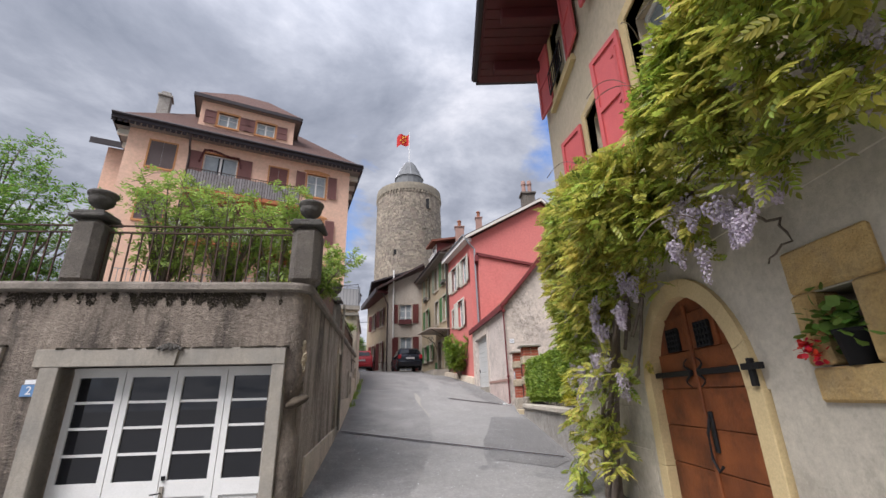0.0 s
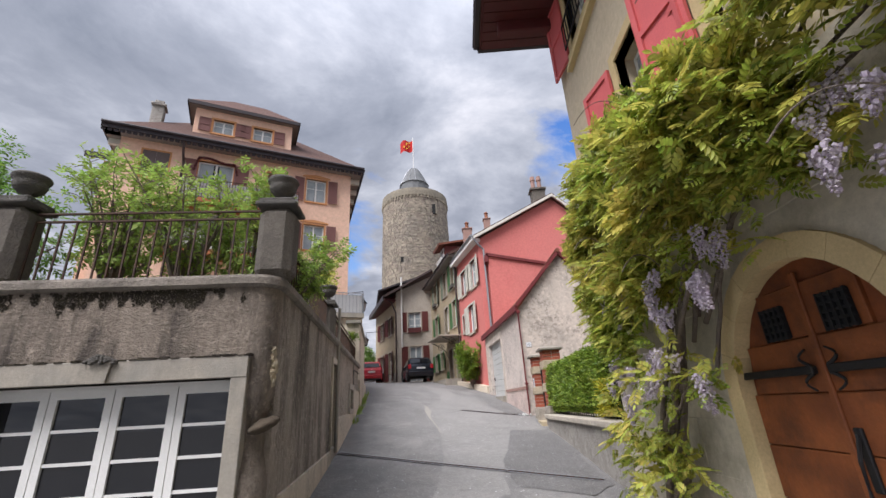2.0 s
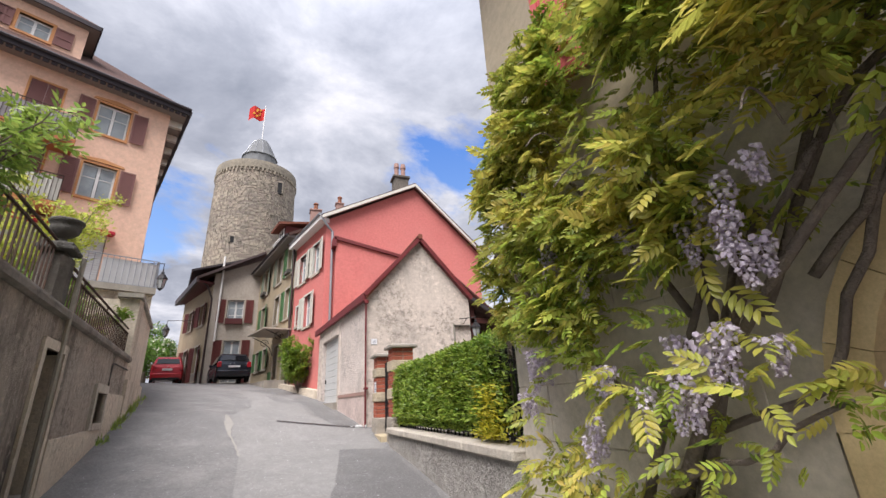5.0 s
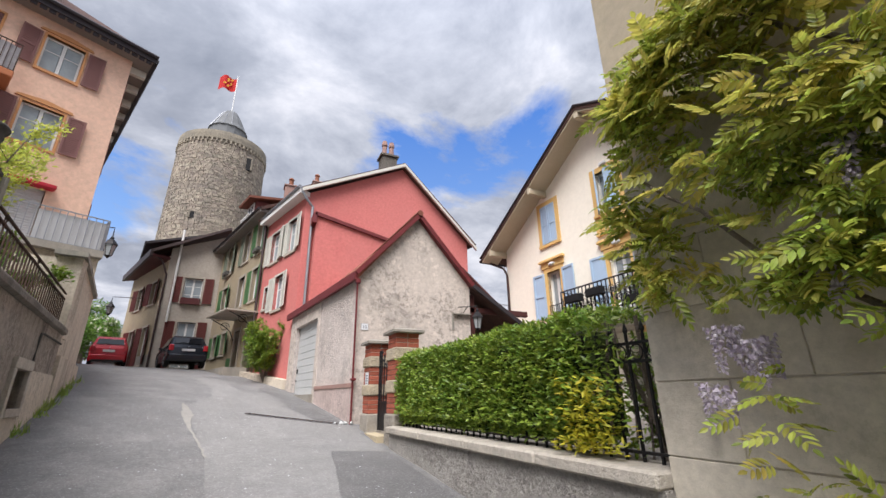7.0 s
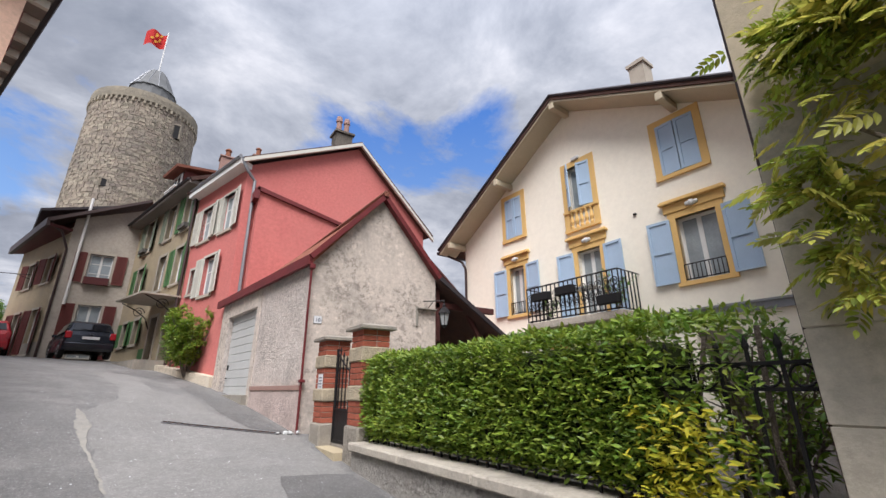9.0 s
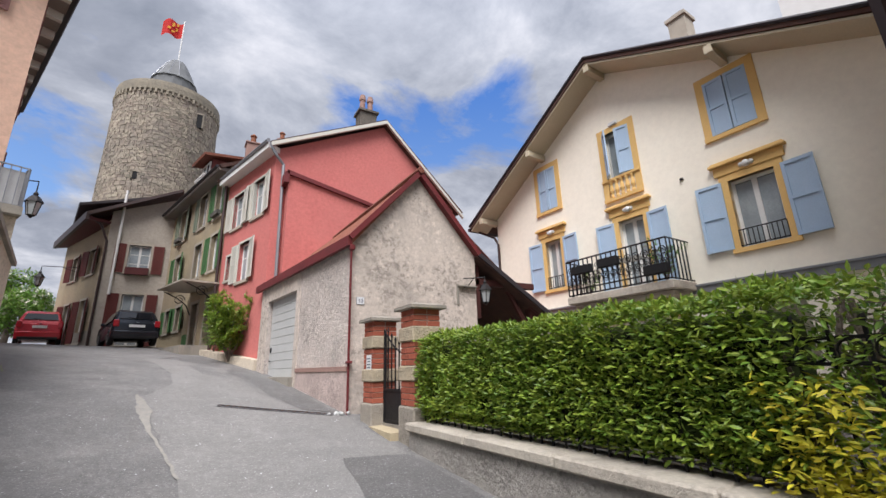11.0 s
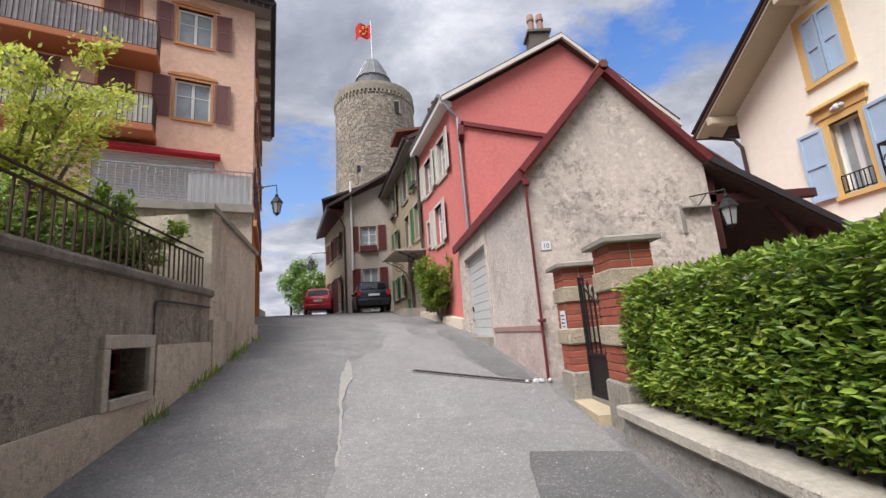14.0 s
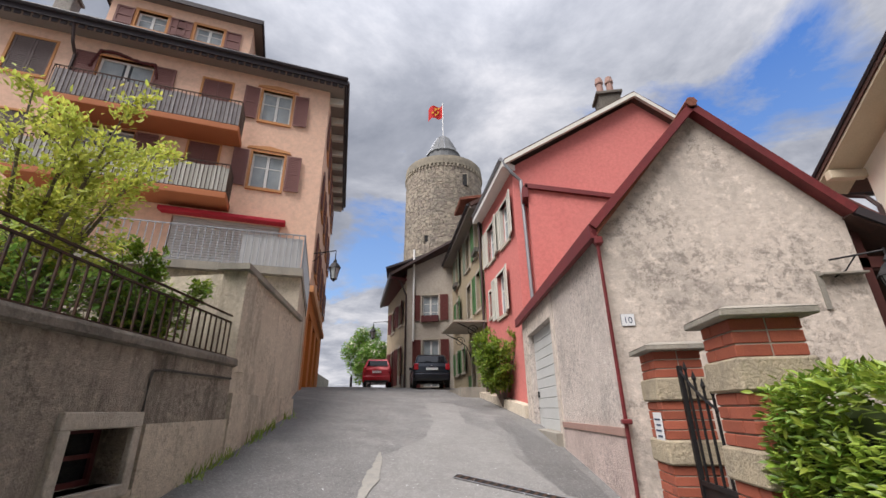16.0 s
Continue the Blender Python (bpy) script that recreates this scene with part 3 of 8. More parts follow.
def tube(bm, pts, r, sides=8, taper=1.0):
    """A round bar along points."""
    pts = [Vector(p) for p in pts]
    rings = []
    for i, p in enumerate(pts):
        d = (pts[min(i + 1, len(pts) - 1)] - pts[max(i - 1, 0)]).normalized()
        q = d.to_track_quat("Z", "Y")
        rr = (r if not isinstance(r, (list, tuple)) else r[i]) * (1 + (taper - 1) * i / max(1, len(pts) - 1))
        rings.append([bm.verts.new(p + q @ Vector((rr * math.cos(2 * math.pi * k / sides), rr * math.sin(2 * math.pi * k / sides), 0))) for k in range(sides)])
    for a, b in zip(rings, rings[1:]):
        for k in range(sides):
            bm.faces.new((a[k], a[(k + 1) % sides], b[(k + 1) % sides], b[k]))
    bm.faces.new(rings[0][::-1])
    bm.faces.new(rings[-1])


def tubes(*runs, r=0.01, sides=6):
    bm = bmesh.new()
    for pts in runs:
        tube(bm, pts, r, sides)
    return bm


def lathe(profile, centre=(0, 0, 0), sides=24):
    bm = bmesh.new()
    rings = [[bm.verts.new((centre[0] + r * math.cos(2 * math.pi * k / sides), centre[1] + r * math.sin(2 * math.pi * k / sides), centre[2] + z)) for k in range(sides)] for r, z in profile]
    for a, b in zip(rings, rings[1:]):
        for k in range(sides):
            bm.faces.new((a[k], a[(k + 1) % sides], b[(k + 1) % sides], b[k]))
    bm.faces.new(rings[0][::-1])
    bm.faces.new(rings[-1])
    return bm


def interp(x, xs, ys):
    return float(np.interp(x, xs, ys))


# height of the road
ROAD_Y = (-400, -60, -15, -2, 0, 3, 6.3, 8.5, 10.6, 13.3, 16, 18.4, 24, 28, 32, 37, 46, 60, 110, 200)
ROAD_Z = (-8, -2.0, -0.35, 0.05, 0.15, 0.33, 0.58, 0.84, 1.06, 1.41, 1.86, 2.12, 2.76, 3.1, 3.33, 3.5, 3.6, 3.3, -14, -24)
LAT_Y = (-100, 8, 10, 11, 13.4, 18, 24, 30, 40)
LAT_K = (0, 0, -0.01, -0.03, -0.07, -0.12, -0.06, -0.02, 0)


def ground_z(x, y):
    s = [interp(y + d, ROAD_Y, ROAD_Z) for d in (-1.2, -0.6, 0, 0.6, 1.2)]
    return sum(s) / 5 + interp(y, LAT_Y, LAT_K) * max(-6.0, min(6.0, x))


def plate(points, mat, name, label, lift=0.004, cells=0.4, category="road"):
    """A thin patch that follows the road, over a polygon in plan."""
    bm = bmesh.new()
    ragged = []
    for (x0, y0), (x1, y1) in zip(points, points[1:] + points[:1]):
        n = max(1, int(math.hypot(x1 - x0, y1 - y0) / 0.14))
        for i in range(n):
            x, y = x0 + (x1 - x0) * i / n, y0 + (y1 - y0) * i / n
            ragged.append((x + 0.045 * noise.noise(Vector((x * 3, y * 3, 1))) + 0.02 * noise.noise(Vector((x * 11, y * 11, 2))), y + 0.045 * noise.noise(Vector((x * 3, y * 3, 5)))))
    f = bm.faces.new([bm.verts.new((x, y, 0)) for x, y in ragged])
    xs, ys = [p[0] for p in points], [p[1] for p in points]
    for axis, lo, hi in ((0, min(xs), max(xs)), (1, min(ys), max(ys))):
        v = lo + cells
        while v < hi:
            co, no = ((v, 0, 0), (1, 0, 0)) if axis == 0 else ((0, v, 0), (0, 1, 0))
            bmesh.ops.bisect_plane(bm, geom=bm.verts[:] + bm.edges[:] + bm.faces[:], plane_co=co, plane_no=no)
            v += cells
    for v in bm.verts:
        v.co.z = ground_z(v.co.x, v.co.y) + lift
    return solid(name, bm, mat, label, category, "structure")

# ---- ground and road ----


def build_ground():
    xs = [-700, -300, -120, -60, -30, -18, -12, -9] + [-7 + 0.5 * i for i in range(33)] + [11, 14, 18, 30, 60, 120, 300, 700]
    ys = [-700, -300, -120, -60, -30, -15] + [-10 + 0.5 * i for i in range(113)] + [50, 55, 62, 72, 85, 110, 150, 220, 400, 800]
    bm = bmesh.new()
    grid = [[bm.verts.new((x, y, ground_z(x, y) + (0.008 * noise.noise(Vector((x * 0.8, y * 0.8, 0))) if abs(x) < 9 and abs(y) < 45 else 0))) for x in xs] for y in ys]
    for r0, r1 in zip(grid, grid[1:]):
        for i in range(len(xs) - 1):
            bm.faces.new((r0[i], r0[i + 1], r1[i + 1], r1[i]))
    solid("road", bm, "asphalt", "worn grey asphalt lane climbing between houses", "road", "structure", smooth=True)


build_ground()

# ---- windows, shutters, rails ----


def add_window(F, parent, u0, u1, z0, z1, frame_mat="white_paint", depth=0.12, bars=1, sill="stone_trim", trim=None, trim_w=0.10, mullion=True, curtain=True, rows=0, label=""):
    """A casement in an opening: frame with mullion and glazing bars, one pane a leaf, curtain sheets before the panes
    tinted like reflected sky, sill and surround.
    """
    w = 0.055
    fr = [(u0, depth, z0, u0 + w, depth + 0.06, z1), (u1 - w, depth, z0, u1, depth + 0.06, z1), (u0 + w, depth, z0, u1 - w, depth + 0.06, z0 + w), (u0 + w, depth, z1 - w, u1 - w, depth + 0.06, z1)]
    um = (u0 + u1) / 2
    if mullion:
        fr.append((um - 0.045, depth - 0.008, z0 + w, um + 0.045, depth + 0.055, z1 - w))
    for i in range(bars):
        z = z0 + (z1 - z0) * (i + 1) / (bars + 1) if bars > 1 else z0 + (z1 - z0) * 0.62
        fr.append((u0 + w, depth + 0.01, z - 0.014, u1 - w, depth + 0.05, z + 0.014))
    win = part("window", boxes(*fr, F=F), frame_mat, parent, label or "white-framed casement window")
    edges = ((u0 + w, um - 0.045), (um + 0.045, u1 - w)) if mullion else ((u0 + w, u1 - w),)
    for a, b in edges:
        part("pane", boxes((a, depth + 0.03, z0 + w, b, depth + 0.036, z1 - w), F=F), "glass", win)
    # sheets just outside the glass, coloured as curtain plus reflected sky
    if curtain:
        bm = bmesh.new()
        for a, b in ((u0 + w, u0 + w + (u1 - u0) * 0.38), (u1 - w - (u1 - u0) * 0.38, u1 - w)):
            box(bm, a, depth + 0.022, z0 + w + 0.01, b, depth + 0.028, z1 - w - 0.01, F=F)
        part("curtain", bm, "curtain", win)
    if sill:
        e = trim_w if trim else 0.05
        part("sill", boxes((u0 - e, -0.06, z0 - 0.09, u1 + e, 0.1, z0), F=F), sill, win)
    if trim:
        part("surround", boxes((u0 - trim_w, -0.025, z0, u0, 0.1, z1 + trim_w), (u1, -0.025, z0, u1 + trim_w, 0.1, z1 + trim_w), (u0, -0.025, z1, u1, 0.1, z1 + trim_w), F=F), trim, win)
    return win


def add_shutter(F, parent, u0, u1, z0, z1, mat, out=0.03, swing=0.0, hinge="l", slats=True, label=""):
    """A wooden shutter leaf flat on the wall, or swung out about its hinge by some degrees."""
    t, w = 0.035, 0.06
    bm = boxes((u0, -out - t, z0, u0 + w, -out, z1), (u1 - w, -out - t, z0, u1, -out, z1), (u0 + w, -out - t, z0, u1 - w, -out, z0 + w), (u0 + w, -out - t, z1 - w, u1 - w, -out, z1), (u0 + w, -out - t, (z0 + z1) / 2 - w / 2, u1 - w, -out, (z0 + z1) / 2 + w / 2))
    if slats:
        n = max(6, int((z1 - z0) / 0.075))
        for i in range(n):
            z = z0 + w + (z1 - z0 - 2 * w) * (i + 0.5) / n
            box(bm, u0 + w, -out - t * 0.7, z - 0.022, u1 - w, -out - t * 0.25, z + 0.026)
    box(bm, u0 + w, -out - t * 0.35, z0 + w, u1 - w, -out - t * 0.15, z1 - w)
    if swing:
        h = u0 if hinge == "l" else u1
        bmesh.ops.rotate(bm, verts=bm.verts, cent=(h, -out, 0), matrix=Matrix.Rotation(radians(-swing), 3, "Z"))
    bmesh.ops.transform(bm, matrix=F, verts=bm.verts)
    return part("shutter", bm, mat, parent, label)


def add_rail(F, parent, u0, u1, z0, z1, y=0.0, step=0.12, mat="iron", r=0.008, name="railing", second=None, depth_ends=(), rings=False):
    """An iron railing: rails and upright bars."""
    def bar(nm, *b):
        return part(nm, boxes(b, F=F), mat, parent)

    for z in (z0 + 0.02, z1) + ((second,) if second else ()):
        bar("rail", u0, y - r * 1.6, z - r * 1.4, u1, y + r * 1.6, z + r * 1.4)
    n = max(2, int((u1 - u0) / step))
    for i in range(n + 1):
        u = u0 + (u1 - u0) * i / n
        bar("bar", u - r, y - r, z0, u + r, y + r, z1)
        if rings and i < n:
            h = (u1 - u0) / n / 2
            for zc in (z0 + 0.3, z0 + 0.3 + 2.6 * h):
                part("scroll", tubes([loc(F, u + h + h * 0.85 * (1 - 0.3 * t) * math.cos(7.5 * t), y, zc + 1.25 * h * (1 - 0.3 * t) * math.sin(7.5 * t)) for t in [q / 11 for q in range(12)]], r=r * 0.7, sides=4), mat, parent)
    for u in depth_ends:
        d = abs(y)
        for z in (z0 + 0.02, z1):
            bar("rail", u - r, min(y, 0), z - r, u + r, max(y, 0), z + r)
        k = max(2, int(d / step))
        for i in range(1, k):
            bar("bar", u - r, y * i / k - r, z0, u + r, y * i / k + r, z1)


def slab(pts, thick, mat, name, parent, label=""):
    """A flat plate through coplanar points, thickened downwards along its normal."""
    bm = bmesh.new()
    a = [bm.verts.new(p) for p in pts]
    f = bm.faces.new(a)
    f.normal_update()
    n = f.normal if f.normal.z > 0 else -f.normal
    b = [bm.verts.new(Vector(p) - n * thick) for p in pts]
    bm.faces.new(b[::-1])
    for i in range(len(a)):
        j = (i + 1) % len(a)
        bm.faces.new((a[i], a[j], b[j], b[i]))
    return part(name, bm, mat, parent, label)


def loc(F, u, y, z):
    return F @ Vector((u, y, z))


# ---- terrace wall with garages ----
FRONT_A, FRONT_B = (-10.0, 3.92), (-1.90, 4.886)
FF = front(FRONT_A, FRONT_B)
FL = (Vector(FRONT_B) - Vector(FRONT_A)).length


def fu(x):
    return (x - FRONT_A[0]) / 0.9930


SIDE_A, SIDE_B = (-1.698, 5.15), (-3.0, 13.88)
SF = front(SIDE_A, SIDE_B)
SLEN = (Vector(SIDE_B) - Vector(SIDE_A)).length


def su(y):
    return (y - SIDE_A[1]) / (SIDE_B[1] - SIDE_A[1]) * SLEN


def build_terrace():
    gx0, gx1 = fu(-4.2), fu(-1.98) if fu(-1.98) < FL else FL - 0.02
    lx0, lx1 = fu(-8.0), fu(-4.95)
    tw = thing("terrace_wall", (-2.0, 4.9, 0.4), "grimy grey rendered terrace wall with garages below", "wall", kind="structure")
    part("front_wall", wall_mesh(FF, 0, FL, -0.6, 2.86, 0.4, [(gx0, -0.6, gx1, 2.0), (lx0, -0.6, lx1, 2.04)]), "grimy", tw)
    # rounded corner
    a, c, b = Vector((*FRONT_B, 0)), Vector((-1.66, 4.915, 0)), Vector((*SIDE_A, 0))
    arc = [(1 - t) ** 2 * a + 2 * t * (1 - t) * c + t * t * b for t in [i / 10 for i in range(11)]]
    bm = bmesh.new()
    inner = Vector((-2.6, 5.7, 0))
    zs = [-0.6 + 3.46 * i / 14 for i in range(15)]
    rows = []
    for z in zs:
        row = []
        for p in arc:
            q = p.copy()
            h = math.hypot((p.x + 1.76), (p.y - 4.98))
            if 1.25 < z < 1.72 and h < 0.22:
                q += (inner - p).normalized() * 0.07
            row.append(bm.verts.new((q.x, q.y, z)))
        rows.append(row)
    for r0, r1 in zip(rows, rows[1:]):
        for i in range(10):
            bm.faces.new((r0[i], r0[i + 1], r1[i + 1], r1[i]))
    part("corner", bm, "grimy", tw, smooth=True)
    # hollow with broken hood, scar in the render
    bm = bmesh.new()
    bmesh.ops.create_uvsphere(bm, u_segments=20, v_segments=10, radius=1)
    for v in bm.verts:
        n = 0.1 * noise.noise(v.co * 2.5)
        v.co = Vector((-1.72 + v.co.x * 0.13, 5.03 + v.co.y * (0.17 + n * 0.2), 1.585 + v.co.z * (0.058 + n * 0.2) + v.co.x * 0.035 + v.co.y * 0.03))
    part("hood_stone", bm, "earth", tw, "dark broken hood stone at the corner", smooth=True)
    for k, (dx, dz, s) in enumerate(((0.0, 0.1, 0.05), (0.012, 0.03, 0.06), (-0.008, -0.05, 0.055), (0.008, -0.12, 0.045), (-0.015, 0.16, 0.03), (0.02, -0.02, 0.045))):
        bm = bmesh.new()
        bmesh.ops.create_icosphere(bm, subdivisions=3, radius=1)
        for v in bm.verts:
            n = noise.noise(v.co * 1.8 + Vector((k * 7, 0, 0))) * 0.7
            v.co = Vector((-1.694 + dx * 0.4 + v.co.x * 0.03 * (0.75 + n), 5.06 + dx + v.co.y * s * (0.8 + n), 2.09 + dz + v.co.z * s * (1 + n)))
        part("bare_stone", bm, "block", tw, "bare pale stone where render fell off")
    door_u, door_v = su(8.72), su(9.42)
    wu0, wu1 = su(11.44), su(12.13)
    # lane side takes the lightened copy of the front wall's render
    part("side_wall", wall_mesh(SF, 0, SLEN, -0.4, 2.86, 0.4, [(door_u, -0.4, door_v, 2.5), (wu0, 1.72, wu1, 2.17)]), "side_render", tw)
    # coping
    bm = bmesh.new()
    path = [loc(FF, 0, 0, 0)] + [loc(FF, FL * i / 16, 0, 0) for i in range(1, 16)] + arc + [loc(SF, SLEN * i / 20, 0, 0) for i in range(1, 21)]
    ring = []
    for i, p in enumerate(path):
        d = (path[min(i + 1, len(path) - 1)] - path[max(0, i - 1)]).normalized()
        n = Vector((d.y, -d.x, 0))
        j = 0.006 * noise.noise(p * 3)
        ring.append([bm.verts.new(Vector((p.x, p.y, 0)) + n * o + Vector((0, 0, z + j))) for o, z in ((0.02, 2.85), (0.06, 2.87), (0.06, 2.93), (0.045, 2.962), (-0.42, 2.962), (-0.42, 2.85))])
    for r0, r1 in zip(ring, ring[1:]):
        for k in range(6):
            bm.faces.new((r0[k], r0[(k + 1) % 6], r1[(k + 1) % 6], r1[k]))
    part("coping", bm, "terrace_coping", tw, "grey weathered stone coping")
    # stone surround of the garage door, with keystone and moss
    for u0, u1, zt in ((gx0, gx1, 2.0), (lx0, lx1, 2.04)):
        w, e = 0.19, min(0.14, FL - u1 + 0.1)
        sr = part("garage_surround", boxes((u0 - w - 0.08, -0.045, zt, u1 + e, 0.2, zt + 0.19), (u0 - w, -0.04, -0.5, u0, 0.2, zt), (u1, -0.04, -0.5, u1 + e, 0.2, zt), F=FF, bevel=0.006), "concrete", tw, "pale weathered stone surround")
        um = (u0 + u1) / 2
        part("keystone", prism([(um - 0.075, zt), (um + 0.075, zt), (um + 0.1, zt + 0.2), (um - 0.1, zt + 0.2)], -0.075, 0.0, FF), "concrete", sr)
        bm = bmesh.new()
        for k in range(9):
            box(bm, um - 0.14 + k * 0.03, -0.12 + 0.03 * abs(k - 4) / 4, zt + 0.17 + 0.015 * math.sin(k * 2.1), um - 0.105 + k * 0.03, 0.0, zt + 0.245 - 0.012 * abs(k - 4), F=FF, bevel=0.008)
        part("carved_scroll", bm, "coping", sr)
        bm = bmesh.new()
        rnd = random.Random(4)
        for k in range(50):
            u = u0 - w + (u1 + e - u0 + w) * rnd.random()
            box(bm, u, -0.05, zt + 0.185, u + 0.02 + 0.06 * rnd.random(), 0.0, zt + 0.195 + 0.014 * rnd.random(), F=FF)
        part("moss", bm, "moss", sr, "dark moss on the lintel")
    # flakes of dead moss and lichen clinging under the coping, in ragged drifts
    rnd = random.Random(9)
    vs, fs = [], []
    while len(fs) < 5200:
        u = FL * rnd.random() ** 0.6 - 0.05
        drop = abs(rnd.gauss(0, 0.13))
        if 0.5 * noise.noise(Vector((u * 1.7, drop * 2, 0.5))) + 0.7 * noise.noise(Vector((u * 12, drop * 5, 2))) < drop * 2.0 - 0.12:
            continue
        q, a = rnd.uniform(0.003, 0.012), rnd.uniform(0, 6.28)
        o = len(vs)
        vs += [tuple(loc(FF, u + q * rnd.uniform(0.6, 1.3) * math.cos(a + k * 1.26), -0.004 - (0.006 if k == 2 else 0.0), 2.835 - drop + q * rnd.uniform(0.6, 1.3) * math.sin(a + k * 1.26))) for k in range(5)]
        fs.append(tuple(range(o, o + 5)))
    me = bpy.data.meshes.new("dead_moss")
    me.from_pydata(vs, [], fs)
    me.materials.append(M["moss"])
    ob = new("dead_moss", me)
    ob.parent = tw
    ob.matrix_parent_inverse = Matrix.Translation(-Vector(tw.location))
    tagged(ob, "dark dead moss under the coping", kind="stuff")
    # lower concrete plinth along the lane, with ledge
    for y0, y1, zt0, zt1, o in ((13.88, 12.3, 2.2, 2.19, 0.035), (12.3, 9.53, 1.65, 1.58, 0.03), (8.62, 5.5, 1.06, 0.95, 0.03)):
        part("plinth", prism([(su(y1), 0.3), (su(y0), 0.3), (su(y0), zt0), (su(y1), zt1)], -o, 0.0, SF), "grimy_pale" if y0 > 7 else "grimy", tw)
    # recessed lane door and its frame
    part("door_frame", boxes((door_v, -0.02, 0.6, door_v + 0.1, 0.15, 2.6), (door_u - 0.1, -0.03, 0.6, door_u, 0.15, 2.6), (door_u, -0.03, 2.5, door_v, 0.15, 2.6), F=SF), "grimy_pale", tw)
    part("door_leaf", boxes((door_u, 0.22, 0.6, door_v, 0.27, 2.5), F=SF), "coping", tw, "dark weathered plank door in deep recess")
    part("door_step", boxes((door_u, -0.02, 0.6, door_v, 0.25, 1.08), F=SF), "concrete", tw)
    # cellar window in a concrete frame
    e = 0.1
    part("cellar_window_frame", boxes((wu0 - e, -0.05, 1.62, wu0, 0.2, 2.17), (wu1, -0.05, 1.62, wu1 + e, 0.2, 2.17), (wu0 - e, -0.05, 2.17, wu1 + e, 0.2, 2.3), (wu0, -0.06, 1.62, wu1, 0.2, 1.72), F=SF, bevel=0.008), "wall_cap", tw, "concrete cellar window frame")
    part("cellar_window", boxes((wu0, 0.24, 1.72, wu0 + 0.045, 0.28, 2.17), (wu1 - 0.045, 0.24, 1.72, wu1, 0.28, 2.17), (wu0, 0.24, 1.72, wu1, 0.28, 1.765), (wu0, 0.24, 1.93, wu1, 0.28, 1.965), (wu0, 0.24, 2.13, wu1, 0.28, 2.17), F=SF), "maroon", tw, "small brown cellar window")
    part("cellar_pane", boxes((wu0, 0.27, 1.72, wu1, 0.274, 2.17), F=SF), "glass_dark", tw)
    # iron conduit
    part("conduit", tubes([loc(SF, SLEN - 0.05, -0.025, 2.70), loc(SF, su(12.4), -0.025, 2.69), loc(SF, su(12.25), -0.025, 2.67), loc(SF, su(12.22), -0.025, 2.60), loc(SF, su(12.22), -0.025, 2.3)], r=0.014), "coping", tw)
    part("rain_pipe", tubes([loc(SF, su(9.15), -0.04, 3.6), loc(SF, su(9.15), -0.04, 1.0)], r=0.028), "concrete", tw)
    # terrace soil
    terr = plan_prism([(-10, 4.3), (-2.3, 5.2), (-2.1, 5.6), (-3.3, 13.8), (-12, 13.8)], 2.0, 2.88)
    solid("terrace_soil", terr, "earth", "dark garden soil on the terrace", "ground", "structure")
    return gx0, gx1


GX0, GX1 = build_terrace()


def build_garage_doors(u0, u1, zt, zb, name):
    g = thing(name, loc(FF, (u0 + u1) / 2, 0.16, zb), "white-painted wooden garage door with four glazed leaves", "garage door")
    part("head", boxes((u0, 0.21, zt - 0.035, u1, 0.29, zt), F=FF), "white_paint", g)
    n, t0 = 4, zt - 0.035
    for i in range(n):
        a, b = u0 + (u1 - u0) * i / n + 0.004, u0 + (u1 - u0) * (i + 1) / n - 0.004
        w, base = 0.068, 0.815
        fr = [(a, 0.22, zb, a + w, 0.27, t0), (b - w, 0.22, zb, b, 0.27, t0), (a + w, 0.22, t0 - 0.07, b - w, 0.27, t0), (a + w, 0.22, base - 0.16, b - w, 0.27, base), (a + w, 0.22, zb, b - w, 0.27, zb + 0.14)]
        zz = [base + (t0 - 0.07 - base) * k / 4 for k in range(5)]
        for z in zz[1:4]:
            fr.append((a + w, 0.228, z - 0.014, b - w, 0.265, z + 0.014))
        leaf = part("door_leaf", boxes(*fr, F=FF), "white_paint", g)
        part("panel", boxes((a + w, 0.242, zb + 0.14, b - w, 0.255, base - 0.16), F=FF), "white_paint", leaf)
        for z0, z1 in zip(zz, zz[1:]):
            part("pane", boxes((a + w, 0.244, z0, b - w, 0.25, z1), F=FF), "glass_dark", leaf)
        if i == 2:
            part("lock", boxes((a + 0.02, 0.2, 0.60, a + 0.055, 0.22, 0.76), F=FF), "concrete", leaf)
            part("handle", tubes([loc(FF, a + 0.037, 0.22, 0.7), loc(FF, a + 0.037, 0.17, 0.7), loc(FF, a - 0.05, 0.17, 0.69)], r=0.008), "iron", leaf)
            part("knob", lathe([(0.02, -0.02), (0.02, 0.02)], loc(FF, a + 0.037, 0.21, 0.84), 10), "iron", leaf)


build_garage_doors(GX0, GX1, 2.0, 0.28, "garage_door")
build_garage_doors(fu(-8.0), fu(-4.95), 2.04, 0.22, "garage_door")


def build_house_number(u, z):
    s = thing("house_number", loc(FF, u, -0.005, z), "blue enamel house number plate under white plate", "sign")
    part("plate", boxes((u, -0.015, z, u + 0.17, -0.002, z + 0.12), F=FF), "plaque_blue", s)
    part("top_plate", boxes((u + 0.02, -0.012, z + 0.125, u + 0.18, -0.002, z + 0.17), F=FF), "plaque", s)
    cu = bpy.data.curves.new("digit", "FONT")
    cu.body, cu.size, cu.extrude = "2", 0.12, 0.002
    ob = new("digit", cu)
    ob.parent = s
    ob.matrix_parent_inverse = Matrix.Translation(-Vector(s.location))
    ob.matrix_basis = FF @ pose(u + 0.05, -0.018, z + 0.02, 90)
    cu.materials.append(M["plaque"])


build_house_number(fu(-4.53), 1.705)


